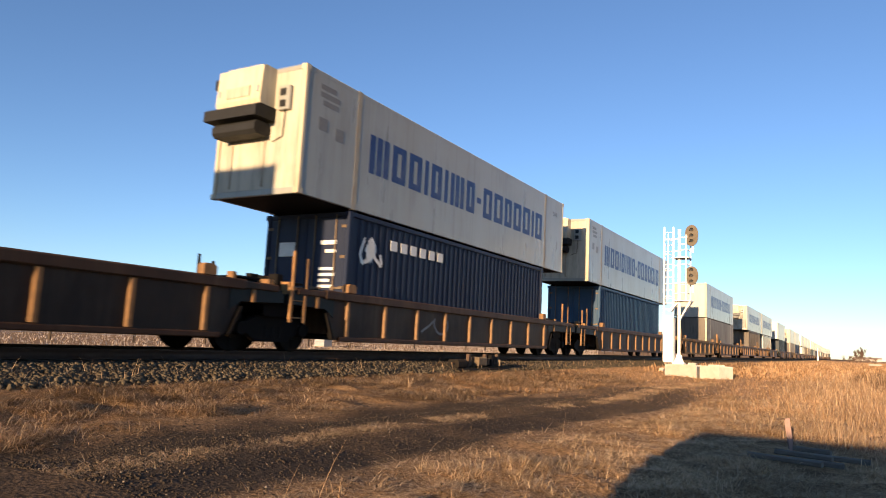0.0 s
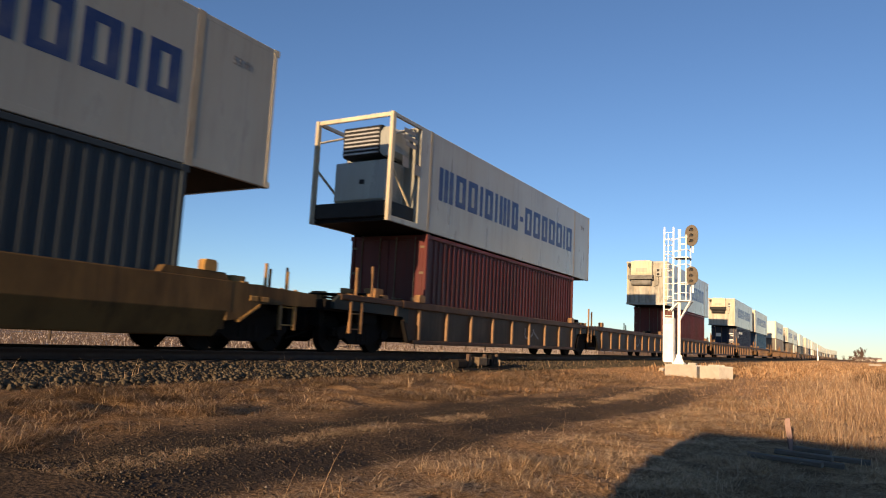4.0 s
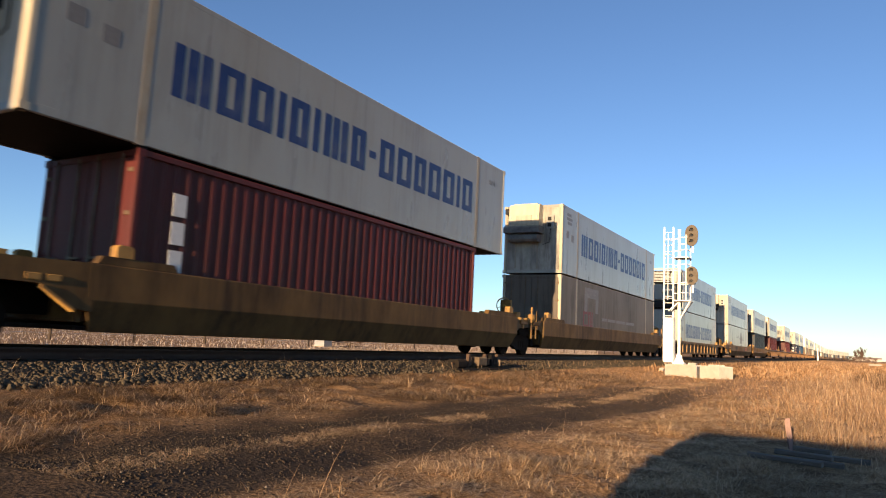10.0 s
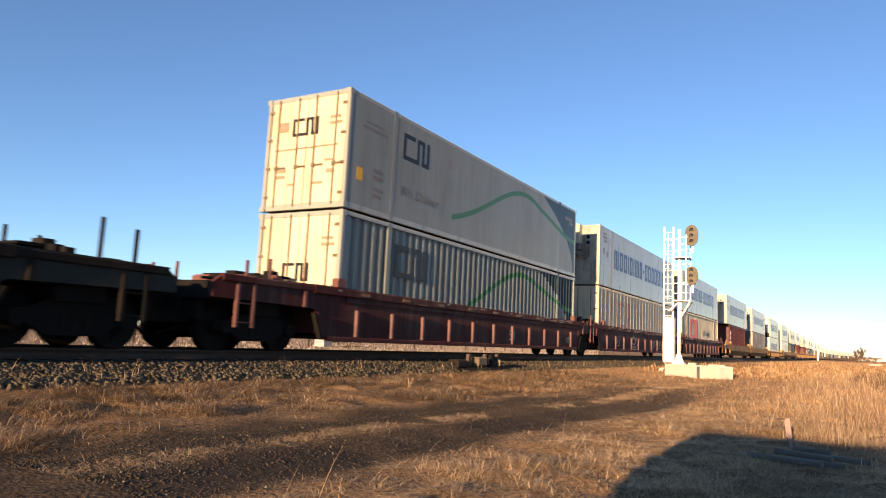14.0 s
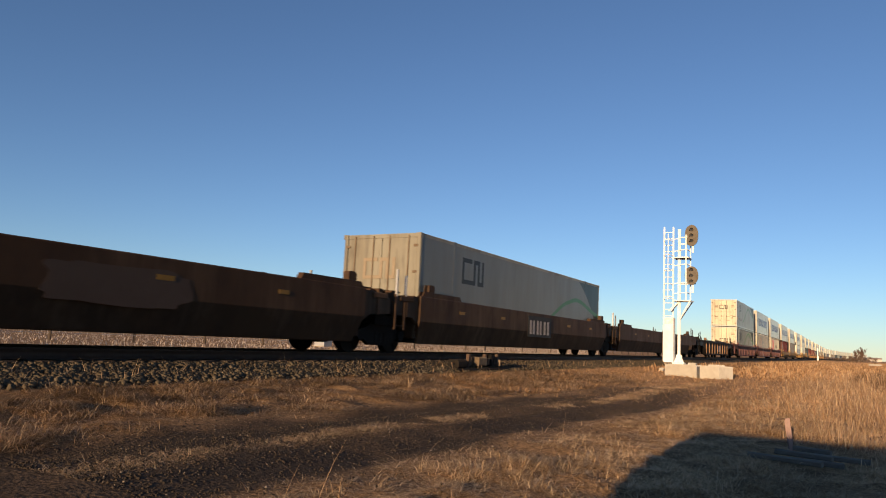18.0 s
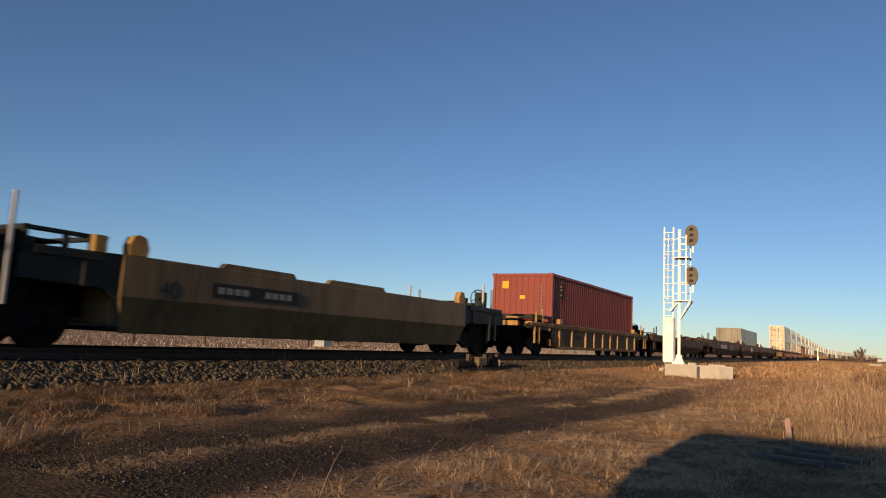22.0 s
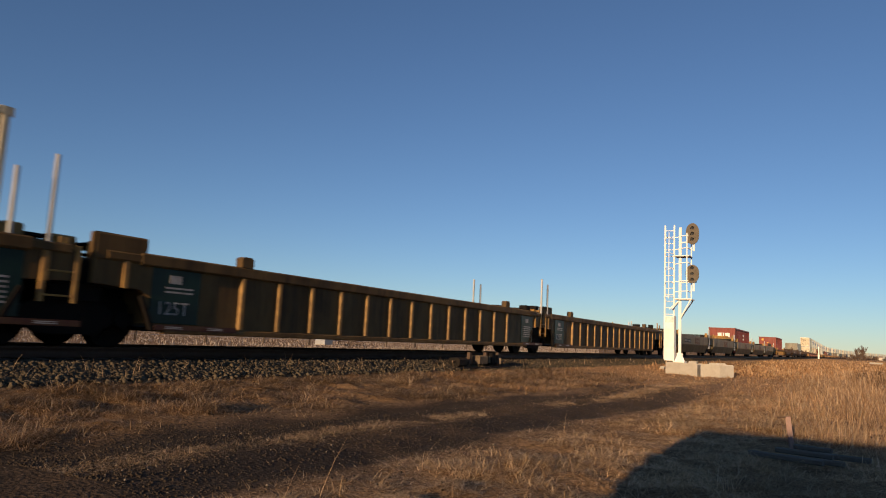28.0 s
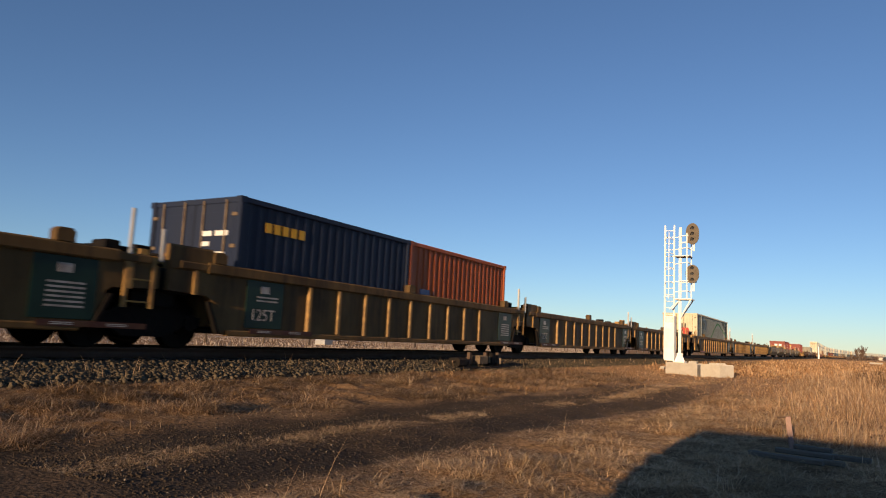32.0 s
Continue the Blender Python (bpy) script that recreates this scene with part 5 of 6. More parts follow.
def end_rack(car, y0, y1, z0, z1):
    """An open black frame over a car's end deck."""
    rack = part("end_rack", Geo().soft(-1.3, 1.3, y1 - 0.1, y1, z1 - 0.08, z1, 0.015), GREEN_BLACK, car, "dark open end rack")
    part("rack_beam", Geo().soft(-1.3, 1.3, y0, y0 + 0.1, z1 - 0.08, z1, 0.015), GREEN_BLACK, rack)
    for sx in (-1.25, 1.25):
        part("rack_rail", Geo().soft(sx - 0.05, sx + 0.05, y0 + 0.1, y1 - 0.1, z1 - 0.07, z1 - 0.005, 0.012), GREEN_BLACK, rack)
        for k in (y0 + 0.05, (y0 + y1) / 2, y1 - 0.05):
            part("rack_post", Geo().soft(sx - 0.04, sx + 0.04, k - 0.04, k + 0.04, z0, z1 - 0.07, 0.01), GREEN_BLACK, rack)


def plain_yellow(front, rear, fe, re, k, loaded=False):
    c = well_car("well_car", front, rear, "fold", YELLOW_DULL, YELLOW_BRIGHT, fe, re, "weathered yellow well car with plain folded sides", top=1.36, posts=2.05, cast=YELLOW_BRIGHT, seed=k, brake="f", end_paint=GREEN_BLACK, steps_paint=GREEN_BLACK, round_cast=True, posts_front=((0.53, 2.05), (0.05, 2.03)), inset=(1.25, 1.7))
    y = -(front - rear) / 2
    end_rack(c, y + 0.2, y + 1.52, 1.1, 1.62)
    if loaded:
        part("brake_platform", Geo().soft(-1.3, 1.2, y + 0.85, y + 1.1, 1.624, 1.76, 0.03), YELLOW_BRIGHT, c)
        part("platform_post", Geo().soft(1.0, 1.22, y + 0.9, y + 1.15, 1.764, 2.0, 0.04), YELLOW_BRIGHT, c)
        part("platform_beam", Geo().rod(0, (y + 0.95, 1.86), 0.07, -0.9, 0.7, 8), YELLOW_BRIGHT, c)
        part("platform_stay", Geo().soft(-0.8, -0.7, y + 0.9, y + 1.0, 1.76, 1.86, 0.01).soft(0.5, 0.6, y + 0.9, y + 1.0, 1.76, 1.86, 0.01), YELLOW_BRIGHT, c)
    words(c, "40", 0.42, LETTER_BLACK, 1.503, -4.85, 0.72)
    return c


def bars_row(n, w, h, gap):
    return [(i * (w + gap), i * (w + gap) + w, 0, h) for i in range(n)]


# five jointed dark wells, every second one loaded
for k, (f, r, fe, re) in enumerate([(26.98, 10.78, "c", "j"), (10.78, -5.59, "j", "j"), (-5.59, -21.96, "j", "j"), (-21.96, -38.33, "j", "j"), (-38.33, -54.6, "j", "c")]):
    c = dark_well(f, r, fe, re, k)
    scribble(c, -2.6 + 0.9 * k, -1.2 + 0.9 * k, 0.4, 0.85, 1.428, LETTER_GREY, k, 9, 0.035)
dark_well(46.6, 30.3, "c", "c", 9)
put(white53("genset", 0), 11.0, UP)
b = put(iso(L40, 2.9, NAVY_BOX, "navy corrugated container with white marks"), 12.86, LOW)
scribble(b, -5.6, -4.75, 1.72, 2.42, 1.275, LETTER_WHITE, 3, 11, 0.05, "emblem")
splash(b, "emblem_core", -5.15, 2.05, 0.28, 0.34, 1.268, LETTER_WHITE, 5)
end_marks(b, "door_label", [(0.45, 0.95, 2.12, 2.22), (0.62, 0.95, 1.92, 2.0), (0.45, 0.9, 1.5, 1.57), (0.45, 0.95, 1.36, 1.43), (0.45, 0.8, 1.22, 1.29), (0.45, 0.9, 1.08, 1.15), (-0.85, -0.35, 1.85, 2.2)], LETTER_WHITE, -L40 / 2, "white door labels as plain bars")
sign(b, "company_mark", [(i * 0.48, 0.3 + i * 0.48, 0, 0.26) for i in range(6)], LETTER_WHITE, 1.267, -4.3, 2.2, label="white company mark as plain blocks")
put(white53("genset", 0), 30.55, UP)
b = put(iso(L40, 2.9, BLUE_BOX, "faded blue corrugated container"), 32.38, LOW)
put(white53("genset", 1), -21.72, UP)
put(iso(L40, 2.9, MAROON_BOX, "oxide red corrugated container"), -19.72, LOW)
put(white53("open"), -54.06, UP)
put(iso(L40, 2.9, MAROON_BOX, "oxide red corrugated container"), -52.08, LOW)

# yellow pair, a short box and a white pair
smooth_yellow(-58.4, -77.4, "c", "j", 10)
put(white53("genset", 1), -74.52, UP - 0.1)
b = put(iso(L40, 2.845, SLATE_BOX, "slate blue corrugated container"), -72.54, LOW)
c = smooth_yellow(-77.4, -98.2, "j", "c", 11, "r")
sign(c, "company_mark", [(q * 0.55, r2 * 0.55, 0, 0.3) for q, r2 in ((0.04, 0.2), (0.32, 0.48), (0.7, 0.86), (0.98, 1.14), (1.38, 1.54), (1.72, 1.9))], DARK_RED_SIGN, 1.503, 3.2, 0.72, label="faded red owner's mark as plain strokes")
sign(c, "number_board", [(0, 1.5, 0, 0.17)], BLACK_UNIT, 1.503, -5.0, 0.84, label="dark number board")
put(white53("genset", 0), -96.62, UP)
b = put(white53("door", 0, letters=False), -96.62, LOW)
splash(b, "emblem", 1.9, 1.75, 1.15, 0.85, 1.268, FAINT_GREY, 8, "grey emblem as a plain shape")
sign(b, "company_mark", [(0, 2.3, 0.3, 0.62), (0.1, 1.9, 0, 0.22), (0.7, 1.9, -0.25, -0.18)], LETTER_GREY, 1.279, 0.75, 1.2, label="grey company name as plain bars")
sign(b, "side_line", [(0, 2.6, 0, 0.05), (0, 2.2, 0.16, 0.21)], FAINT_GREY, 1.267, -2.2, 1.75, label="thin grey lines")

# single ribbed yellow car with a matching pair
ribbed_yellow(-102.7, -122.7, "c", "c", 12, 1.45, 1.0)
put(white53("open"), -120.5, UP)
put(white53("wall", 0), -120.5, LOW)

# second yellow pair
smooth_yellow(-126.4, -147.6, "c", "j", 14, "f")
put(white53("genset", 1), -144.12, UP)
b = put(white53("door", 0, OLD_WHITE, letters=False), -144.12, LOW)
sign(b, "faded_patch", [(0, 2.0, 0.95, 1.4), (0, 0.4, 0.3, 0.95), (1.6, 2.0, 0.3, 0.95)], LETTER_GREY, 1.267, -5.0, 1.25, label="faded grey emblem")
logo(b, DARK_RED_SIGN, -5.15, 0.85, 0.72)
sign(b, "slogan_line", [(0, 0.8, 0, 0.14), (0.95, 2.3, 0, 0.14), (2.45, 4.1, 0, 0.14), (4.25, 5.9, 0, 0.14)], LETTER_GREY, 1.267, -2.4, 1.25, label="grey slogan as a plain bar")
smooth_yellow(-147.6, -166.9, "j", "c", 15, "fj")
put(white53("genset", 0), -166.05, UP)
b = put(iso(L40, 2.9, MAROON_BOX, "oxide red corrugated container with white marks"), -164.07, LOW)
sign(b, "company_mark", [(0, 0.28, 0, 0.4), (0, 0.28, 0.5, 0.9), (0, 0.28, 1.0, 1.4)], LETTER_WHITE, 1.267, -5.3, 0.9, label="white company mark as plain blocks")

# three jointed maroon wells
def tag(parent, pts, w, x, material):
    """A sprayed outline along the given corners (along, up)."""
    g = Geo()
    for (a, b), (c2, d) in zip(pts, pts[1:]):
        u = Vector((-(d - b), c2 - a)).normalized() * w
        g.add([(x, a - u.x, b - u.y), (x, a + u.x, b + u.y), (x, c2 + u.x, d + u.y), (x, c2 - u.x, d - u.y)], [(0, 1, 2, 3)])
    part("graffiti", g, material, parent, "pale sprayed outline")


for k, (f, r, fe, re) in enumerate([(-170.5, -189.4, "c", "j"), (-189.4, -209.2, "j", "j"), (-209.2, -229.3, "j", "c")]):
    c = maroon_well(f, r, fe, re, 20 + k)
    if k == 1:
        for j in range(3):
            scribble(c, 1.4 + 1.5 * j, 2.6 + 1.5 * j, 0.3, 0.82, 1.428, DIM_CHALK, 7 + j, 21, 0.032)
    if k < 2:
        tag(c, [(-3.05, 0.26), (-2.62, 1.02), (-2.35, 1.34), (-2.08, 1.02), (-1.65, 0.26), (-3.05, 0.26)], 0.024, 1.5025, DIM_CHALK)
        tag(c, [(-2.75, 0.72), (-2.35, 0.92), (-1.95, 0.72), (-2.1, 0.52), (-2.6, 0.52), (-2.75, 0.72)], 0.045, 1.462, DIM_CHALK)
        tag(c, [(-2.8, 0.38), (-1.9, 0.38)], 0.035, 1.462, DIM_CHALK)
    r2 = random.Random(90 + k)
    for j in range(26):
        y, w = r2.uniform(-8.2, 7.5), r2.uniform(0.1, 0.7)
        sign(c, "chalk_scuff", [(0, w, 0, r2.uniform(0.012, 0.05))], FAINT_GREY if j % 3 else RED_RIB, 1.4995, y, r2.uniform(1.14, 1.29), proud=0.003)
put(white53("genset", 1), -187.9, UP)
STRIPES = mat("cream_ribbed_wall", (0.52, 0.49, 0.40), 0.5, grain=0.05, scale=1.0, dirt=(0.25, 0.23, 0.19), dirt_amount=0.5, bump=0.002, streak=4)
b = put(ribbed53(STRIPES, 0.34, "cream ribbed container with a red rail mark", depth=0.045), -187.9, LOW)
logo(b, LETTER_RED, -4.9, 1.0, 1.5, 1.272)
words(b, "We Deliver", 0.62, LETTER_BLACK, 1.28, 0.75, 1.38)
put(white53("genset", 1), -207.5, UP)
b = put(ribbed53(BLUE_GREY, 0, "blue-grey panelled container with white upright battens"), -207.5, LOW)
for s in (-1, 1):
    x0, x1 = sorted((s * 1.265, s * 1.30))
    me = Geo().soft(x0, x1, -0.06, 0.06, 0.15, 2.78, 0.012).mesh("batten", CREAM)
    for i in range(24):
        part("batten", me, CREAM, b, at=(0, -7.55 + i * 0.655, 0))
logo(b, DARK_RED_SIGN, -4.6, 1.0, 1.4, 1.302)
b = put(ribbed53(SWOOSH, 0, "white smooth container with a green wave and dark corner", post=GREY_WHITE), -227.1, UP)
sign(b, "corner_label", [(0, 0.9, 0, 0.14), (0.5, 0.95, -0.16, -0.03)], LETTER_GREY, 1.267, 6.75, 2.3, label="pale labels as plain bars")
logo(b, LETTER_BLACK, -5.7, 1.75, 0.72)
words(b, "We Deliver", 0.42, LETTER_GREY, 1.27, -5.8, 0.75)
end_logo(b, LETTER_BLACK, -L53 / 2, -0.45, 1.85, 0.45)
sign(b, "side_label", [(0, 0.42, 0.34, 0.46), (0, 0.42, 0.16, 0.28), (0, 0.5, -0.12, -0.02), (0, 0.42, -0.28, -0.18), (-0.5, 0.55, 1.36, 1.44), (-0.35, 0.3, 1.52, 1.58)], LETTER_GREY, 1.267, -7.0, 0.72, label="grey labels as plain bars")
sign(b, "placard", [(0, 0.24, 0, 0.32)], LETTER_YELLOW, 1.267, -7.65, 0.75, label="yellow placard")
splash(b, "emblem", -3.2, 2.2, 0.16, 0.16, 1.268, LETTER_GREY, 12, "small grey emblem")
end_marks(b, "door_label", [(-0.95, -0.6, 2.0, 2.25), (0.72, 1.05, 2.2, 2.27), (0.72, 1.1, 2.05, 2.12), (-0.9, -0.6, 0.95, 1.05), (-0.92, -0.62, 0.8, 0.88), (0.28, 0.6, 0.6, 0.66), (-0.5, -0.3, 0.6, 0.66), (0.7, 0.95, 0.85, 0.95), (0.62, 0.9, 1.15, 1.2), (-1.0, 1.0, 1.52, 1.55)], FAINT_BROWN, -L53 / 2, "faded door labels as plain bars")
b = put(ribbed53(SWOOSH, 0.34, "white ribbed container with a green wave and dark corner", depth=0.07, post=GREY_WHITE), -227.1, LOW)
end_marks(b, "door_label", [(0.72, 1.05, 2.2, 2.27), (0.72, 1.1, 2.05, 2.12), (-0.95, -0.7, 1.2, 1.5), (-0.9, 0.9, 0.62, 0.65)], FAINT_BROWN, -L53 / 2, "faded door labels as plain bars")
logo(b, LETTER_BLACK, -5.8, 1.55, 0.85, 1.272)
end_logo(b, LETTER_BLACK, -L53 / 2, -0.45, 1.20, 0.45)

# an empty black ribbed well, then brown wells with one box
c = well_car("well_car", -233.2, -249.6, "rib", BLACK_CAR, OCHRE, "c", "c", "empty sooty black ribbed well car", pitch=1.45, top=1.28, posts=1.9, seed=31, steps_paint=BLACK_CAR)
MARK = [(0.04, 0.2, 0, 0.5), (0.32, 0.48, 0, 0.5), (0.7, 0.86, 0, 0.5), (0.98, 1.14, 0, 0.5), (1.38, 1.54, 0, 0.5), (1.72, 1.9, 0, 0.5)]
sign(c, "company_mark", MARK, DIM_WHITE, 1.428, 0.2, 0.4, label="worn white owner's mark as plain strokes")
brown_well(-253.6, -274.2, "c", "j", 32)
c = brown_well(-274.2, -293.5, "j", "j", 33)
sign(c, "mark_board", [(-0.12, 2.14, -0.1, 0.66)], BLACK_UNIT, 1.502, -0.9, 0.62, label="dark board")
sign(c, "company_mark", MARK, DIM_CHALK, 1.503, -0.9, 0.62, label="white owner's mark as plain strokes", proud=0.02)
b = put(ribbed53(GREY_SWOOSH, 0, "grimy grey smooth container with a green wave", door=DULL_DOOR, post=DULL_DOOR), -292.1, LOW)
logo(b, LETTER_BLACK, -5.6, 1.72, 0.8)
end_logo(b, FAINT_BROWN, -L53 / 2, -0.60, 1.62, 0.60)
c = brown_well(-293.5, -313.9, "j", "c", 34)
overpaint(c, 1.1, 3.9, 0.52, 1.2, 1.5, 3)
sign(c, "car_number", bars_row(4, 0.26, 0.34, 0.07) + [(1.6 + i * 0.33, 1.86 + i * 0.33, 0, 0.34) for i in range(6)], LETTER_GREY, 1.503, -4.2, 0.72, label="car number as plain bars")
brown_well(-317.5, -333.0, "c", "c", 35, 1.12, 1.7, -0.1)

# a single yellow ribbed well with a red box
c = ribbed_yellow(-336.95, -351.6, "c", "c", 36, 1.27, 1.10, inset=1.1, brake="f", brake_paint=SOOT, ribs=[-5.75, -4.26, -2.46, -1.27, 0.04, 1.25, 2.52, 4.32, 5.8])
end_rack(c, -7.9, -6.3, 0.9, 1.38)
sign(c, "number_board", [(0, 0.9, 0, 0.2), (1.0, 2.0, 0, 0.2)], BLACK_UNIT, 1.428, -5.0, 0.52, label="dark number board")
b = put(iso(L40, 2.9, RUST_BOX, "faded red corrugated container with small yellow labels", tail="ribbed"), -350.5, 0.22)
sign(b, "side_label", [(0, 0.3, 0, 0.62)], BLACK_UNIT, 1.267, -5.2, 1.95, label="dark label plate")
sign(b, "label_text", [(0.05, 0.24, 0.1, 0.16), (0.05, 0.24, 0.32, 0.38), (0.05, 0.2, 0.46, 0.52)], LETTER_YELLOW, 1.281, -5.2, 1.95, label="pale label text as plain bars", proud=0.003)
end_marks(b, "label_plate", [(-0.9, -0.62, 2.28, 2.58)], LETTER_YELLOW, -L40 / 2, "yellow label")
end_marks(b, "warning_label", [(-0.1, 0.12, 1.85, 2.0)], LETTER_YELLOW, -L40 / 2, "yellow warning label")
end_marks(b, "number_bars", [(0.82, 0.87, 0.7 + i * 0.16, 0.80 + i * 0.16) for i in range(11)], LETTER_GREY, -L40 / 2, "white number as plain bars")

# five plain yellow wells, the middle one loaded
joints = [-356.9, -371.4, -386.5, -401.8, -417.2, -431.2]
for k in range(5):
    c = plain_yellow(joints[k], joints[k + 1], "c" if k == 0 else "j", "c" if k == 4 else "j", 40 + k, k == 2)
    if k:
        sign(c, "company_mark", MARK, DARK_MARK, 1.5005, 0.1, 0.72, label="faded dark owner's mark as plain strokes")
    else:
        for y0, y1 in ((-3.53, -1.51), (-0.46, 1.75)):
            part("raised_sill", Geo().sweep([(y0, 1.364), (y1, 1.364), (y1 - 0.1, 1.46), (y0 + 0.1, 1.46)], 0, 1.36, 1.49), YELLOW_DULL, c)
    if k in (0, 4):
        sign(c, "number_board", [(0, 2.3, 0, 0.26)], BLACK_UNIT, 1.503, -3.75, 0.82, label="dark number board")
        sign(c, "car_number", [(0.15 + q * 0.2, 0.3 + q * 0.2, 0.07, 0.19) for q in (0, 1, 2, 3, 6, 7, 8, 9)], FAINT_GREY, 1.515, -3.75, 0.82, label="car number as plain bars", proud=0.004)
b = put(iso(L40, 2.59, RUST_BOX, "oxide red corrugated container with a white mark", tail="ribbed"), -400.2, 0.22)
end_marks(b, "company_mark", [(-0.45, -0.05, 1.6, 2.06), (0.06, 0.2, 1.6, 2.06), (0.3, 0.75, 1.6, 2.06)], LETTER_WHITE, -L40 / 2, "white company mark as plain strokes")
sign(b, "side_mark", [(0, 0.3, 0.4, 0.6), (0.4, 0.55, 0.35, 0.62), (0.65, 0.9, 0.4, 0.6), (0.2, 0.5, 0, 0.2), (0.7, 1.0, -0.05, 0.2)], LETTER_WHITE, 1.267, 0.3, 1.45, label="white marks as plain bars")

# yellow ribbed wells to the end
spec = [(-435.9, -454.7, "c", "j", 1.0), (-454.7, -473.0, "j", "j", 1.0), (-473.0, -491.4, "j", "c", 1.0),
        (-495.6, -510.4, "c", "j", 1.0), (-510.4, -524.7, "j", "j", 1.0), (-524.7, -540.1, "j", "j", 1.0), (-540.1, -555.4, "j", "j", 1.0), (-555.4, -570.6, "j", "c", 1.0)]
for k, (f, r, fe, re, p) in enumerate(spec):
    half = (f - r) / 2
    long = half > 8.5
    board = 7.5 if long else 5.4
    poles = ((0.65, 2.65), (1.2, 2.35)) if k == 2 else ((0.1, 2.65), (-0.5, 2.5)) if long else ((0.7, 2.1), (0.1, 1.85))
    lugs = [-half + 3.2, half - 3.2] if long else [-half + 1.15, 0.0, half - 1.8]
    lo = -board + 0.95
    hi = board - 0.95 if fe == "j" else board + 0.6
    c = ribbed_yellow(f, r, fe, re, 50 + k, p, 1.40, 1.8, "r" if k == 2 else "", YELLOW, [i * p for i in range(-9, 10) if lo <= i * p <= hi], (-1, 0, 1), LETTER_RED, poles, 1.25, lugs)
    if k == 2:
        sign(c, "number_board", [(0, 0.75, 0, 0.22), (0.85, 1.6, 0, 0.22)], BLACK_UNIT, 1.428, -6.1, 0.6, label="dark number board")
        part("red_panel", Geo().soft(1.49, 1.498, -8.0, -6.1, 0.16, 0.27, 0.002), DARK_RED_SIGN, c)
    for sx in (-1, 1) if k != 2 else ():
        x0, x1 = sorted((sx * 1.28, sx * 1.46))
        part("end_box", Geo().soft(x0, x1, -half + 0.1, -half + 1.0, 1.2, 1.64, 0.03), YELLOW, c)
    for e in ((-1,) if fe == "c" else (1,) if re == "c" else (-1, 1)):
        y = e * board - (0.5 if long else 0.4) if e < 0 else board - (0.25 if long else -0.05)
        p2 = part("load_board", Geo().soft(1.427, 1.444, y, y + 1.0, 0.27, 1.19, 0.004), DARK_GREEN_SIGN, c, "dark green load board")
        if e < 0:
            words(c, "125T", 0.32, DIM_WHITE, 1.449, y + 0.12, 0.42)
            lines = [(0.28, 0.85, 0.79, 0.82), (0.28, 0.85, 0.86, 0.89)]
        else:
            lines = [(0.22, 0.82, 0.44 + 0.07 * i, 0.47 + 0.07 * i) for i in range(6)]
        text = Geo().soft(1.444, 1.449, y + 0.36, y + 0.6, 0.95, 1.09, 0.002)
        for a, q, z0, z1 in lines:
            text.box(1.444, 1.448, y + a, y + q, z0, z1)
        part("load_text", text, DIM_WHITE, p2)
        part("red_panel", Geo().soft(1.49, 1.498, y + 0.1, y + 1.9, 0.16, 0.25, 0.002), DARK_MARK, c)
        part("panel_text", Geo().box(1.497, 1.5, y + 0.3, y + 0.65, 0.185, 0.2).box(1.497, 1.5, y + 0.3, y + 0.65, 0.21, 0.225).box(1.497, 1.5, y + 1.2, y + 1.55, 0.185, 0.2).box(1.497, 1.5, y + 1.2, y + 1.55, 0.21, 0.225), DIM_WHITE, c)
    if k in (0, 2, 4):
        sign(c, "company_mark", MARK, DARK_MARK, 1.4255, -1.6, 0.5, label="red owner's mark as plain strokes")
b = put(ribbed53(SWOOSH, 0.29, "white ribbed container with a green wave and dark corner", depth=0.045, door=CREAM, post=CREAM), -490.45, LOW)
logo(b, LETTER_BLACK, -5.65, 1.76, 0.78, 1.272)
end_logo(b, LETTER_BLACK, -L53 / 2, -0.75, 1.45, 0.65)
b = put(iso(L20, 2.59, NAVY_BOX, "short navy corrugated container with yellow marks"), -538.4, 0.22)
end_marks(b, "door_label", [(0.3, 0.55, 1.82, 1.92), (0.65, 1.0, 1.82, 1.92), (0.3, 0.5, 1.62, 1.71), (0.3, 0.55, 1.42, 1.5), (0.65, 0.95, 1.42, 1.5)], LETTER_WHITE, -L20 / 2, "white door labels as plain bars")
sign(b, "company_mark", bars_row(5, 0.17, 0.2, 0.08), LETTER_YELLOW, 1.267, -2.3, 1.98, label="yellow company mark as plain blocks")
b = put(iso(L20, 2.59, ORANGE_BOX, "short orange corrugated container with blue marks"), -532.3, 0.22)
sign(b, "company_mark", [(0, 0.5, 0, 0.6)] + [(0.9 + i * 0.4, 1.2 + i * 0.4, 0.05, 0.4) for i in range(8)], LETTER_BLUE, 1.267, -2.4, 0.75, label="blue company mark as plain blocks")

# the long head of the train, already past
rng = random.Random(4)
s = 50.2
lower = [OLD_WHITE, GREY_WHITE, NAVY_BOX, BLUE_GREY, SLATE_BOX, GREY_WHITE]
tops = [62.0, 90.3, 107.0, 134.5, 165.0, 183.0, 211.0, 229.5, 246.0, 274.0]
k = 0
while s < 520:
    c = well_car("well_car", s + 16.3, s, "rib", DARK_BROWN if k % 7 else YELLOW, OCHRE, "j" if k % 5 else "c", "c" if k % 5 == 4 else "j", "dark brown ribbed well car with ochre ribs", pitch=2.0 if s < 110 else 20, top=1.22, fittings=s < 130, seed=60 + k)
    s += 16.3 + (3.6 if k % 5 == 4 else 0)
    k += 1
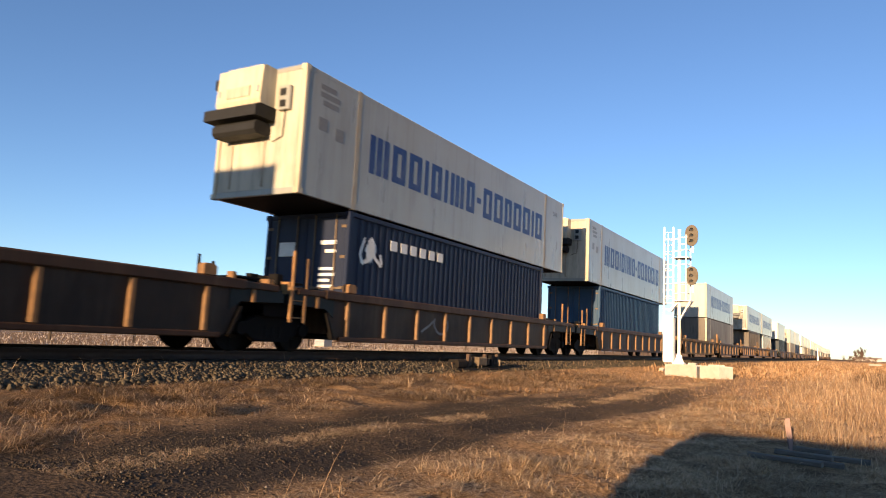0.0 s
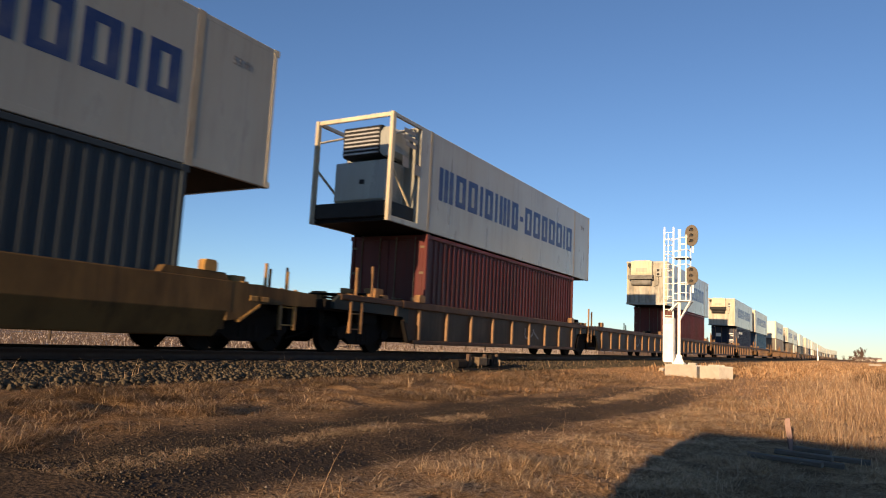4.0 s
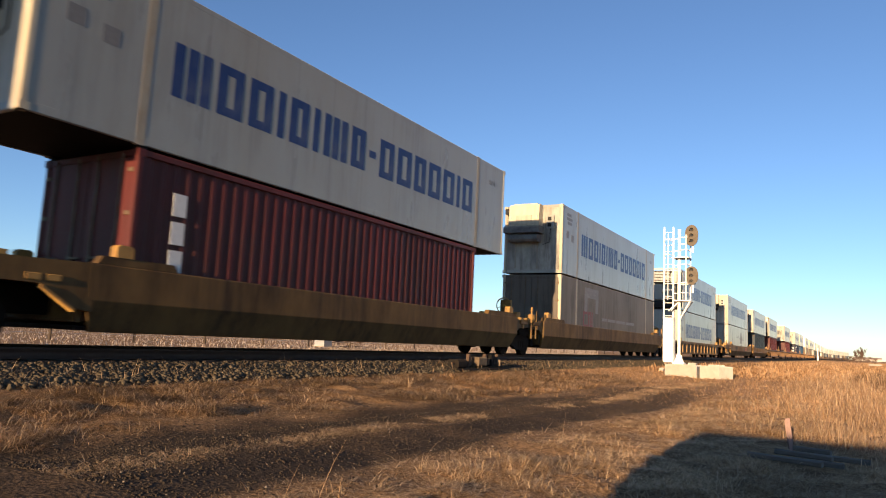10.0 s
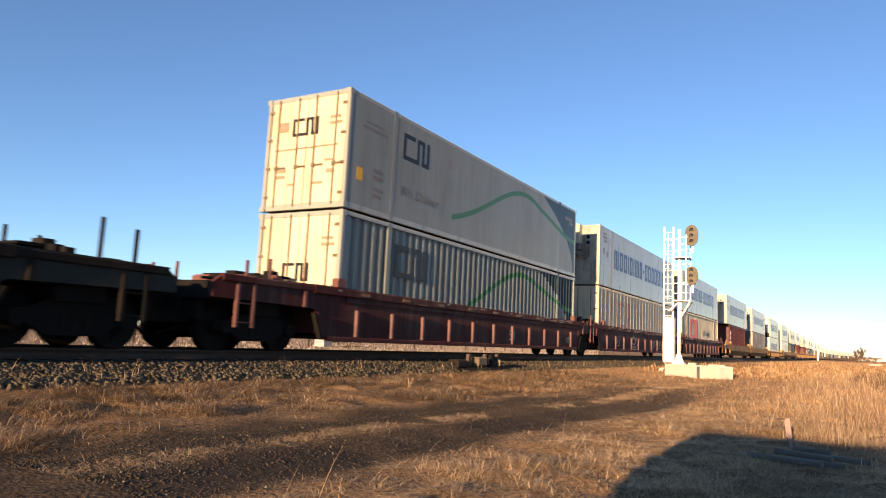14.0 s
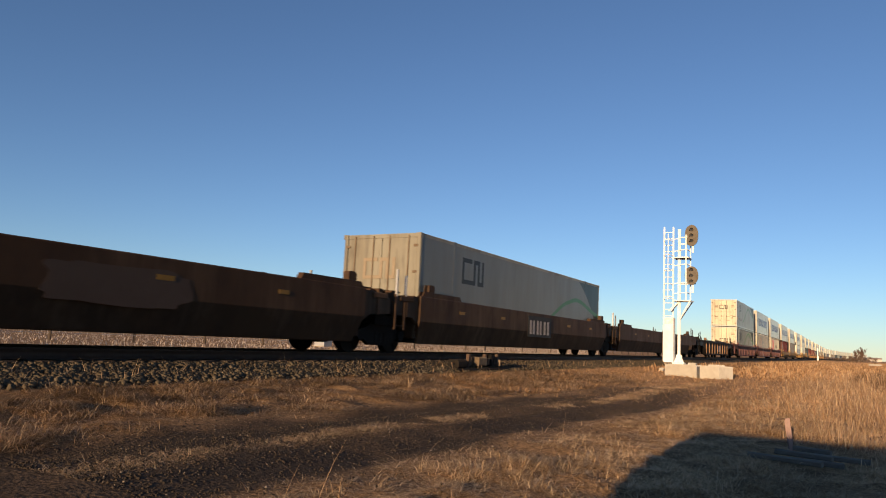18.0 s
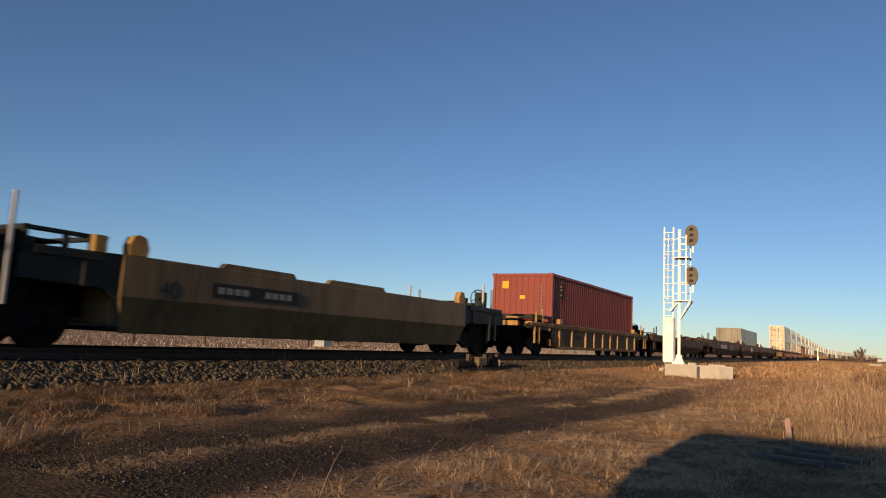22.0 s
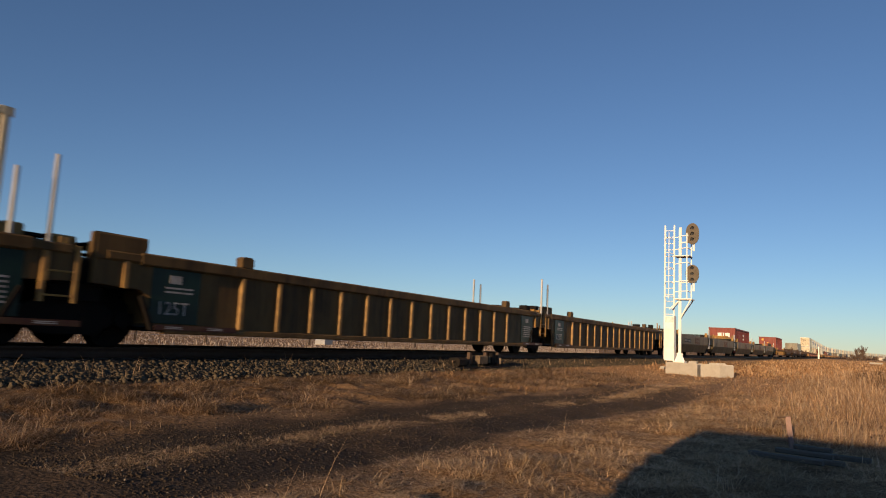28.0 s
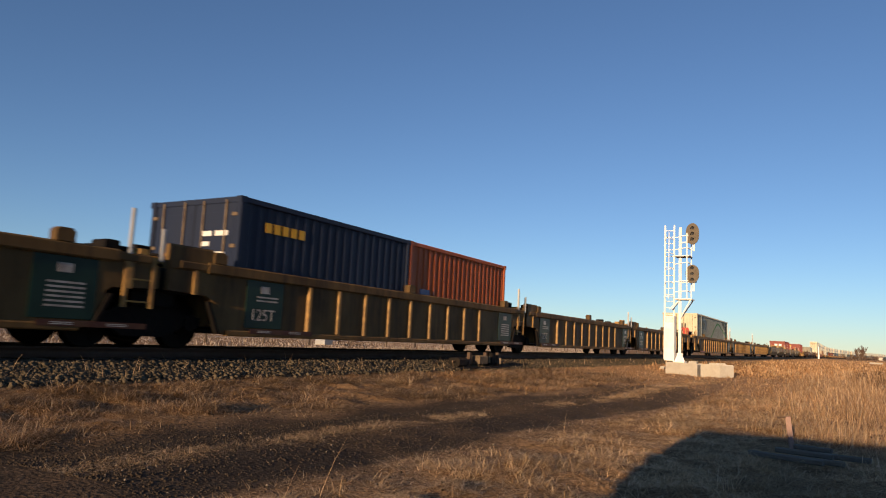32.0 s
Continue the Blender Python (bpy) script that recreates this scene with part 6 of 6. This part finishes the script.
for i in range(22):
    y = tops[i] if i < len(tops) else 274.0 + (i - 9) * 19.4 + rng.uniform(-1, 1)
    put(white53("genset" if i % 3 else "door", i % 2, letters=i < 3, simple=True), y, UP)
    if i % 4 == 0:
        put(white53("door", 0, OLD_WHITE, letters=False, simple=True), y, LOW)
    else:
        put(iso(L40, 2.9, lower[(i * 5 + 1) % 6], "corrugated container under a white one", simple=True), y + 1.98, LOW)

# ---- the signal ----
WHITE_STEEL = mat("white_painted_steel", (0.80, 0.79, 0.76), 0.45, grain=0.04, scale=3, dirt=(0.5, 0.42, 0.33), dirt_amount=0.3, bump=0.002)
CONCRETE = mat("pale_concrete", (0.43, 0.40, 0.35), 0.9, grain=0.12, scale=4, dirt=(0.3, 0.26, 0.21), dirt_amount=0.5, bump=0.006)
SIGNAL_BLACK = mat("weathered_black_hood", (0.14, 0.115, 0.085), 0.6, grain=0.15, scale=6, bump=0.003)
LENS_GLASS = mat("dark_lens_glass", (0.02, 0.02, 0.02), 0.12, grain=0.05, bump=0)


def build_signal(x, y, z):
    sig = tagged(new("signal_mast"), "white railway signal mast with ladder and two dark oval heads", "railway signal")
    sig.location = (x, y, z)

    def piece(name, geo, material=WHITE_STEEL, parent=None, label=""):
        return part(name, geo, material, parent or sig, label)
    piece("mast", Geo().rod(2, (0, 0), 0.062, 0.2, 5.95, 14))
    piece("mast_foot", Geo().soft(-0.24, 0.24, -0.24, 0.24, 0, 0.07, 0.015).rod(2, (0, 0), 0.13, 0.07, 0.4, 12))
    for s in (-1, 1):
        piece("foot_gusset", Geo().sweep([(s * 0.05, 0.07), (s * 0.21, 0.07), (s * 0.05, 0.45)], 1, -0.02, 0.02))
    piece("relay_case", Geo().soft(-0.61, -0.20, -0.22, 0.22, 0.06, 2.0, 0.02), label="tall white equipment case")
    piece("case_vent", Geo().soft(-0.58, -0.23, -0.228, -0.221, 1.72, 1.94, 0.003), GALV)
    piece("case_door", Geo().soft(-0.58, -0.23, -0.232, -0.221, 0.14, 1.66, 0.004))
    for s in (-0.72, -0.32):
        piece("ladder_rail", Geo().rod(2, (s, 0.3), 0.036, 0.1, 6.12, 8))
    for i in range(14):
        piece("ladder_rung", Geo().rod(0, (0.3, 2.1 + i * 0.29), 0.018, -0.72, -0.32, 6))
    for s in (-0.60, -0.42):
        piece("cage_bar", Geo().rod(2, (s, -0.32), 0.016, 2.75, 5.7, 6))
    for h in (2.85, 3.5, 4.15, 4.8, 5.45):
        piece("cage_hoop", Geo().bar((-0.72, 0.3, h), (-0.60, -0.32, h), 0.014).bar((-0.60, -0.32, h), (-0.42, -0.32, h), 0.014).bar((-0.42, -0.32, h), (-0.32, 0.3, h), 0.014))
    for h, w in ((2.72, 0.55), (4.62, 0.46)):
        piece("service_deck", Geo().soft(-0.2, w, -0.35, 0.35, h, h + 0.05, 0.01), GALV if h > 3 else WHITE_STEEL)
    for s in (-1, 1):
        piece("deck_brace", Geo().bar((0.5, s * 0.28, 2.72), (0.02, s * 0.05, 1.9), 0.03))
        piece("deck_brace", Geo().bar((-0.4, s * 0.28, 2.3), (0.0, s * 0.05, 2.7), 0.028))
        piece("deck_post", Geo().rod(2, (0.38 + 0.04 * s, s * 0.3), 0.026, 2.75, 5.65, 8))
    for h in (3.1, 3.55, 4.35, 5.0, 5.55):
        piece("guard_rail", Geo().bar((0.38, -0.3, h), (0.38, 0.3, h), 0.022).bar((0.34, -0.3, h), (0, -0.08, h), 0.02).bar((0, 0.05, h), (-0.3, 0.3, h), 0.02))
    for h, tall in ((5.62, 0.47), (3.85, 0.40)):
        piece("head_bracket", Geo().bar((0.0, 0, h - 0.35), (0.6, -0.15, h - 0.35), 0.035).bar((0.6, -0.15, h - 0.75), (0.6, -0.15, h), 0.045))
        ring = [(0.56 + 0.28 * math.cos(a), h + tall * math.copysign(abs(math.sin(a)) ** 0.8, math.sin(a))) for a in [2 * math.pi * i / 26 for i in range(26)]]
        head = piece("signal_head", Geo().sweep(ring, 1, -0.26, -0.22), SIGNAL_BLACK, label="dark oval signal head with three lamps")
        piece("lamp_case", Geo().soft(0.42, 0.70, -0.22, 0.05, h - 0.36, h + 0.33, 0.04), SIGNAL_BLACK, head)
        for j in range(3):
            zz = h - 0.25 + j * 0.25
            vis = Geo()
            m = 12
            for q in range(m):
                a, b2 = math.pi * (q / m) * 1.5 - 0.8, math.pi * ((q + 1) / m) * 1.5 - 0.8
                vis.add([(0.56 + 0.065 * math.cos(a), -0.26, zz + 0.065 * math.sin(a)), (0.56 + 0.065 * math.cos(b2), -0.26, zz + 0.065 * math.sin(b2)), (0.56 + 0.065 * math.cos(b2), -0.40, zz + 0.065 * math.sin(b2)), (0.56 + 0.11 * math.cos(a), -0.40, zz + 0.065 * math.sin(a))], [(0, 1, 2, 3)])
            piece("visor", vis, SIGNAL_BLACK, head)
            piece("lens", Geo().rod(1, (0.56, zz), 0.055, -0.275, -0.262, 14), LENS_GLASS, head)
    return sig


build_signal(-6.29, 31.68, -0.29)
foundation = tagged(new("signal_foundation"), "low pale concrete foundation under the signal", "foundation")
part("slab", Geo().soft(-6.72, -5.42, 30.9, 32.3, -0.9, -0.29, 0.05), CONCRETE, foundation)
part("step", Geo().soft(-5.82, -5.5, 31.1, 31.6, -0.9, -0.20, 0.07), CONCRETE, foundation, "rough raised lump of concrete")
block = tagged(new("concrete_block"), "pale precast concrete block beside the signal", "concrete block")
block.location = (-4.68, 31.2, -0.84)
block.rotation_euler.z = -0.30
part("body", Geo().sweep([(-0.41, 0.0), (0.41, 0.0), (0.41, 0.53), (0.38, 0.56), (-0.38, 0.56), (-0.41, 0.53)], 1, -0.635, 0.635), CONCRETE, block)
for k in (-0.28, 0.3):
    part("lifting_key", Geo().sweep([(-0.2, 0.555), (0.2, 0.555), (0.14, 0.62), (-0.14, 0.62)], 1, k - 0.13, k + 0.13), CONCRETE, block)
stone = tagged(new("pale_stone", Geo().sweep([(-7.78, -0.70), (-7.56, -0.70), (-7.54, -0.60), (-7.63, -0.55), (-7.72, -0.56)], 1, 34.4, 34.7).mesh("pale_stone", CONCRETE)), "single pale stone lying in the grass", "stone")

# ---- by the track ----
TAN_IRON = mat("tan_painted_iron", (0.17, 0.125, 0.08), 0.75, 0.1, grain=0.2, scale=8, dirt=(0.06, 0.04, 0.03), dirt_amount=0.7, bump=0.005)
RUSTY = mat("rusty_iron", (0.10, 0.065, 0.045), 0.75, 0.2, grain=0.2, scale=8, bump=0.005)
OLD_TIMBER = mat("grey_weathered_timber", (0.15, 0.135, 0.115), 0.9, grain=0.2, scale=5, bump=0.01)
PALE_IRON = mat("faded_pink_iron", (0.34, 0.23, 0.20), 0.7, 0.1, grain=0.2, scale=8, bump=0.004)
lub = tagged(new("rail_greaser"), "low rusty trackside machine of boxes and rods", "track machine")
lub.location = (-9.45, 18.6, -0.47)
part("case", Geo().soft(-0.2, 0.2, -0.3, 0.2, 0.02, 0.27, 0.03), TAN_IRON, lub, "tan steel case")
part("second_case", Geo().soft(-0.15, 0.15, 0.6, 0.85, 0.0, 0.34, 0.03), SOOT, lub)
part("low_case", Geo().soft(-0.2, 0.15, -1.45, -0.95, -0.04, 0.2, 0.05), BLACK_CAR, lub)
part("rod", Geo().bar((0, -1.6, 0.1), (0, 1.7, 0.08), 0.03), RUSTY, lub)
for k in (-0.6, 0.45, 1.3):
    part("rocker", Geo().sweep([(k - 0.1, 0.02), (k + 0.1, 0.02), (k + 0.05, 0.36), (k - 0.05, 0.36)], 0, -0.05, 0.05), RUSTY, lub)
part("base_rail", Geo().soft(-0.25, 0.25, -1.6, 1.7, -0.12, -0.05, 0.02), SOOT, lub)
part("pale_knob", Geo().rod(2, (0.12, 0.45), 0.04, 0.05, 0.24, 8), RUSTY_GREY, lub)
part("pale_knob", Geo().rod(2, (0.16, 1.15), 0.04, 0.02, 0.2, 8), RUSTY_GREY, lub)

pile = tagged(new("timber_stack"), "old grey timbers lying in the grass", "timber")
for i, (x, y, a, L, z) in enumerate([(-0.52, 7.45, 0.27, 0.66, 0.02), (-0.38, 7.86, 0.25, 0.52, 0.03), (-0.32, 8.32, 0.3, 0.36, 0.03), (-0.12, 8.10, 0.12, 0.62, 0.0), (-0.28, 7.62, 0.1, 0.5, 0.0)]):
    t = part("timber", shared(("timber", L), lambda: Geo().soft(-L / 2, L / 2, -0.034, 0.034, -0.024, 0.024, 0.01), OLD_TIMBER), OLD_TIMBER, pile, at=(x, y, -0.72 + z))
    t.rotation_euler.z = -a
post = tagged(new("marker_post"), "short rusty iron post with a flat cap", "post")
post.location = (-0.54, 8.85, -0.82)
post.rotation_euler = (0.03, -0.13, 0.4)
part("stem", Geo().soft(-0.025, 0.025, -0.02, 0.02, 0, 0.40, 0.006), PALE_IRON, post)
part("cap", Geo().soft(-0.11, 0.03, -0.012, 0.012, 0.385, 0.402, 0.004), RUSTY, post)

# stock fence beyond the line
FENCE_WOOD = mat("dark_fence_post", (0.10, 0.075, 0.055), 0.9, grain=0.2, bump=0.006)
fence = tagged(new("wire_fence"), "far wire fence on dark wooden posts", "fence")
me = Geo().rod(2, (0, 0), 0.07, 0, 1.25, 7).mesh("fence_post", FENCE_WOOD)
for i in range(60):
    part("fence_post", me, FENCE_WOOD, fence, at=(-35 + 0.1 * math.sin(i * 2.1), 0.8 + i * 5.0, lie(-35, 5.0 * i) - 0.05))
for h in (0.4, 0.75, 1.1):
    part("wire", Geo().bar((-34.95, 0, -0.75 + h), (-34.95, 297, -0.75 + h), 0.008, 4), GALV, fence)
cab = tagged(new("relay_cabinet"), "silver-grey trackside cabinet beyond the line", "cabinet")
cab.location = (-36.5, 44.2, lie(-36.5, 44.2))
part("case", Geo().soft(-0.5, 0.5, -0.5, 0.5, 0.05, 1.25, 0.03), GALV, cab)
part("plinth", Geo().soft(-0.55, 0.55, -0.55, 0.55, 0, 0.08, 0.02), CONCRETE, cab)
for i, (x, y) in enumerate([(-37, 46.5), (-37.5, 48.5), (-38, 51.0)]):
    w = tagged(new("wheel_frame"), "dark rusty farm implement by the fence", "farm implement")
    w.location = (x, y, lie(x, y))
    part("frame_bar", Geo().bar((-0.4, -0.6, 0.3), (0.4, 0.7, 0.55), 0.05), RUSTY, w)
    part("upright", Geo().bar((0, 0.2, 0), (0, 0.25, 0.95), 0.04), RUSTY, w)
    part("foot_bar", Geo().bar((0, -0.7, 0.04), (0, 0.7, 0.04), 0.04), RUSTY, w)
mile = tagged(new("distant_mast"), "distant slim white signal mast beside the line", "mast")
mile.location = (-9.0, 300, -0.6)
part("stem", Geo().soft(-0.16, 0.16, -0.1, 0.1, 0, 4.6, 0.03), WHITE_STEEL, mile)
part("case", Geo().soft(-0.28, 0.28, -0.2, 0.2, 0, 1.7, 0.03), WHITE_STEEL, mile)
plank = tagged(new("pale_plank", Geo().soft(3.2, 5.0, 131.8, 132.1, -0.50, -0.25, 0.04).mesh("pale_plank", CONCRETE)), "long pale beam lying in the grass", "beam")

# ---- far things at the horizon ----
TWIG = mat("bare_twigs", (0.09, 0.06, 0.045), 0.9, grain=0.2, bump=0)


def bare_tree(x, y, h, seed, label, spread=0.55):
    """A leafless tree or bush: tapered limbs that fork into fine twigs."""
    rng2 = random.Random(seed)
    tree = tagged(new("bare_tree"), label, "tree")
    tree.location = (x, y, lie(x, y) - 0.05)
    g, tw = Geo(), Geo()

    def grow(p, d, L, r, depth):
        q = p + d * L
        (g if depth > 2 else tw).bar(p, q, r, 5 if depth > 2 else 3)
        if depth == 0:
            return
        for _ in range(3 if depth > 1 else 4):
            nd = (d + Vector((rng2.uniform(-1, 1), rng2.uniform(-1, 1), rng2.uniform(-0.3, 0.7))) * spread).normalized()
            grow(q, nd, L * rng2.uniform(0.6, 0.85), r * 0.68, depth - 1)
    grow(Vector((0, 0, 0)), Vector((0.05, 0, 1)), h * 0.26, h * 0.028, 5)
    part("trunk", g, TWIG, tree)
    part("crown", tw, TWIG, tree)
    return tree


def bare_bush(x, y, h, seed, label, lean=0.45):
    """Many leafless stems that rise from one root and fork into twigs."""
    rng2 = random.Random(seed)
    bush = tagged(new("bare_bush"), label, "bush")
    bush.location = (x, y, lie(x, y) - 0.05)
    g, tw = Geo(), Geo()

    def grow(p, d, L, r, depth):
        q = p + d * L
        (g if depth > 1 else tw).bar(p, q, r, 4 if depth > 1 else 3)
        if depth:
            for _ in range(4):
                nd = (d + Vector((rng2.uniform(-1, 1), rng2.uniform(-1, 1), rng2.uniform(-0.2, 0.8))) * 0.5).normalized()
                grow(q, nd, L * rng2.uniform(0.5, 0.8), r * 0.75, depth - 1)
    for _ in range(9):
        d = Vector((rng2.gauss(0, lean), rng2.gauss(0, lean), 1)).normalized()
        grow(Vector((rng2.uniform(-0.15, 0.15) * h, 0, 0)), d, h * rng2.uniform(0.2, 0.42), h * 0.014, 3)
    part("stems", g, TWIG, bush)
    part("twigs", tw, TWIG, bush)


bare_bush(4.3, 300, 6.4, 1, "tall bare bush standing alone by the line", 0.2)
for x, y, h, k in ((0.8, 292, 2.6, 2), (2.4, 297, 3.2, 3), (6.4, 303, 3.2, 4), (9.0, 300, 2.6, 5), (16.5, 300, 3.6, 6), (19.5, 304, 4.2, 7), (23.0, 300, 3.6, 8)):
    bare_bush(x, y, h, k, "low bare bush at the field's edge", 0.7)
for i in range(9):
    bare_tree(70 + i * 23, 900 + 40 * math.sin(i), 7 + 2 * math.sin(i * 2.3), 20 + i, "distant bare tree on the horizon", 0.7)
BARN = mat("far_barn_wall", (0.55, 0.5, 0.45), 0.7, grain=0.1, scale=0.3, bump=0)
BARN_ROOF = mat("far_barn_roof", (0.2, 0.16, 0.14), 0.7, grain=0.1, scale=0.3, bump=0)
for x, y, w, h in ((8, 900, 26, 4.5), (58, 940, 18, 4), (96, 880, 24, 5)):
    barn = tagged(new("farm_shed"), "distant low pale farm shed", "shed")
    barn.location = (x, y, lie(x, y))
    part("wall", Geo().box(0, w, 0, 10, 0, h * 0.65), BARN, barn)
    part("roof", Geo().sweep([(-0.5, h * 0.65), (10.5, h * 0.65), (5, h)], 0, -0.6, w + 0.6), BARN_ROOF, barn)
    part("door", Geo().box(w * 0.4, w * 0.6, -0.05, -0.003, 0, h * 0.5), BARN_ROOF, barn)


# ---- the vehicle behind the camera, whose shadow lies on the grass ----
CAR_PAINT = mat("dark_car_paint", (0.05, 0.06, 0.07), 0.3, 0.3, grain=0.03, bump=0)
GLASS_DARK = mat("tinted_car_glass", (0.02, 0.02, 0.02), 0.08, grain=0.02, bump=0)
suv = tagged(new("parked_vehicle"), "dark parked utility vehicle standing in the grass", "car")
suv.location = (-1.33, -3.6, -0.80)
part("body", Geo().sweep([(0.32, 0.35), (0.30, 0.9), (0.32, 1.0), (3.1, 1.02), (4.3, 0.95), (4.55, 0.8), (4.6, 0.35)], 1, -0.9, 0.9), CAR_PAINT, suv)
part("cabin", Geo().sweep([(0.30, 1.0), (0.12, 1.62), (0.22, 1.74), (2.5, 1.76), (2.7, 1.70), (3.35, 1.02)], 1, -0.8, 0.8), CAR_PAINT, suv)
for s in (-1, 1):
    part("side_window", Geo().sweep([(0.25, 1.08), (0.3, 1.6), (2.5, 1.62), (3.05, 1.08)], 1, s * 0.8, s * 0.81), GLASS_DARK, suv)
    for x in (0.85, 3.7):
        part("wheel", Geo().rod(1, (x, 0.36), 0.36, s * 0.68, s * 0.92, 20), SOOT, suv)


def motions():
    """All that runs: wells and containers along the track, and the wheels that roll in view."""
    start = {}
    for thing, s0, z in RUNNING:
        start[thing] = s0
        end = s0 + SPEED * 32
        times = [0, 32] if end < BEND - 10 else [4 * i for i in range(9)]
        rows = []
        for t in times:
            x, y, a = on_track(s0 + SPEED * t)
            rows.append((t, Matrix.Translation((x, y, z)) @ Matrix.Rotation(a, 4, "Z")))
        walk(thing, rows)
    for wheel, car, k in WHEELS:
        s0 = start[car]
        rows = [(0, pose(0, k, 0.42))]
        first, last = max(1, round((-18 - s0) / SPEED * FPS)), min(959, round((105 - s0) / SPEED * FPS))
        for i in range(first, last + 1):
            rows.append((i / FPS, pose(0, k, 0.42, -math.degrees(SPEED / 0.42 * (i - first) / FPS))))
        if last >= first:
            rows.append((32, rows[-1][1]))
            walk(wheel, rows)


motions()
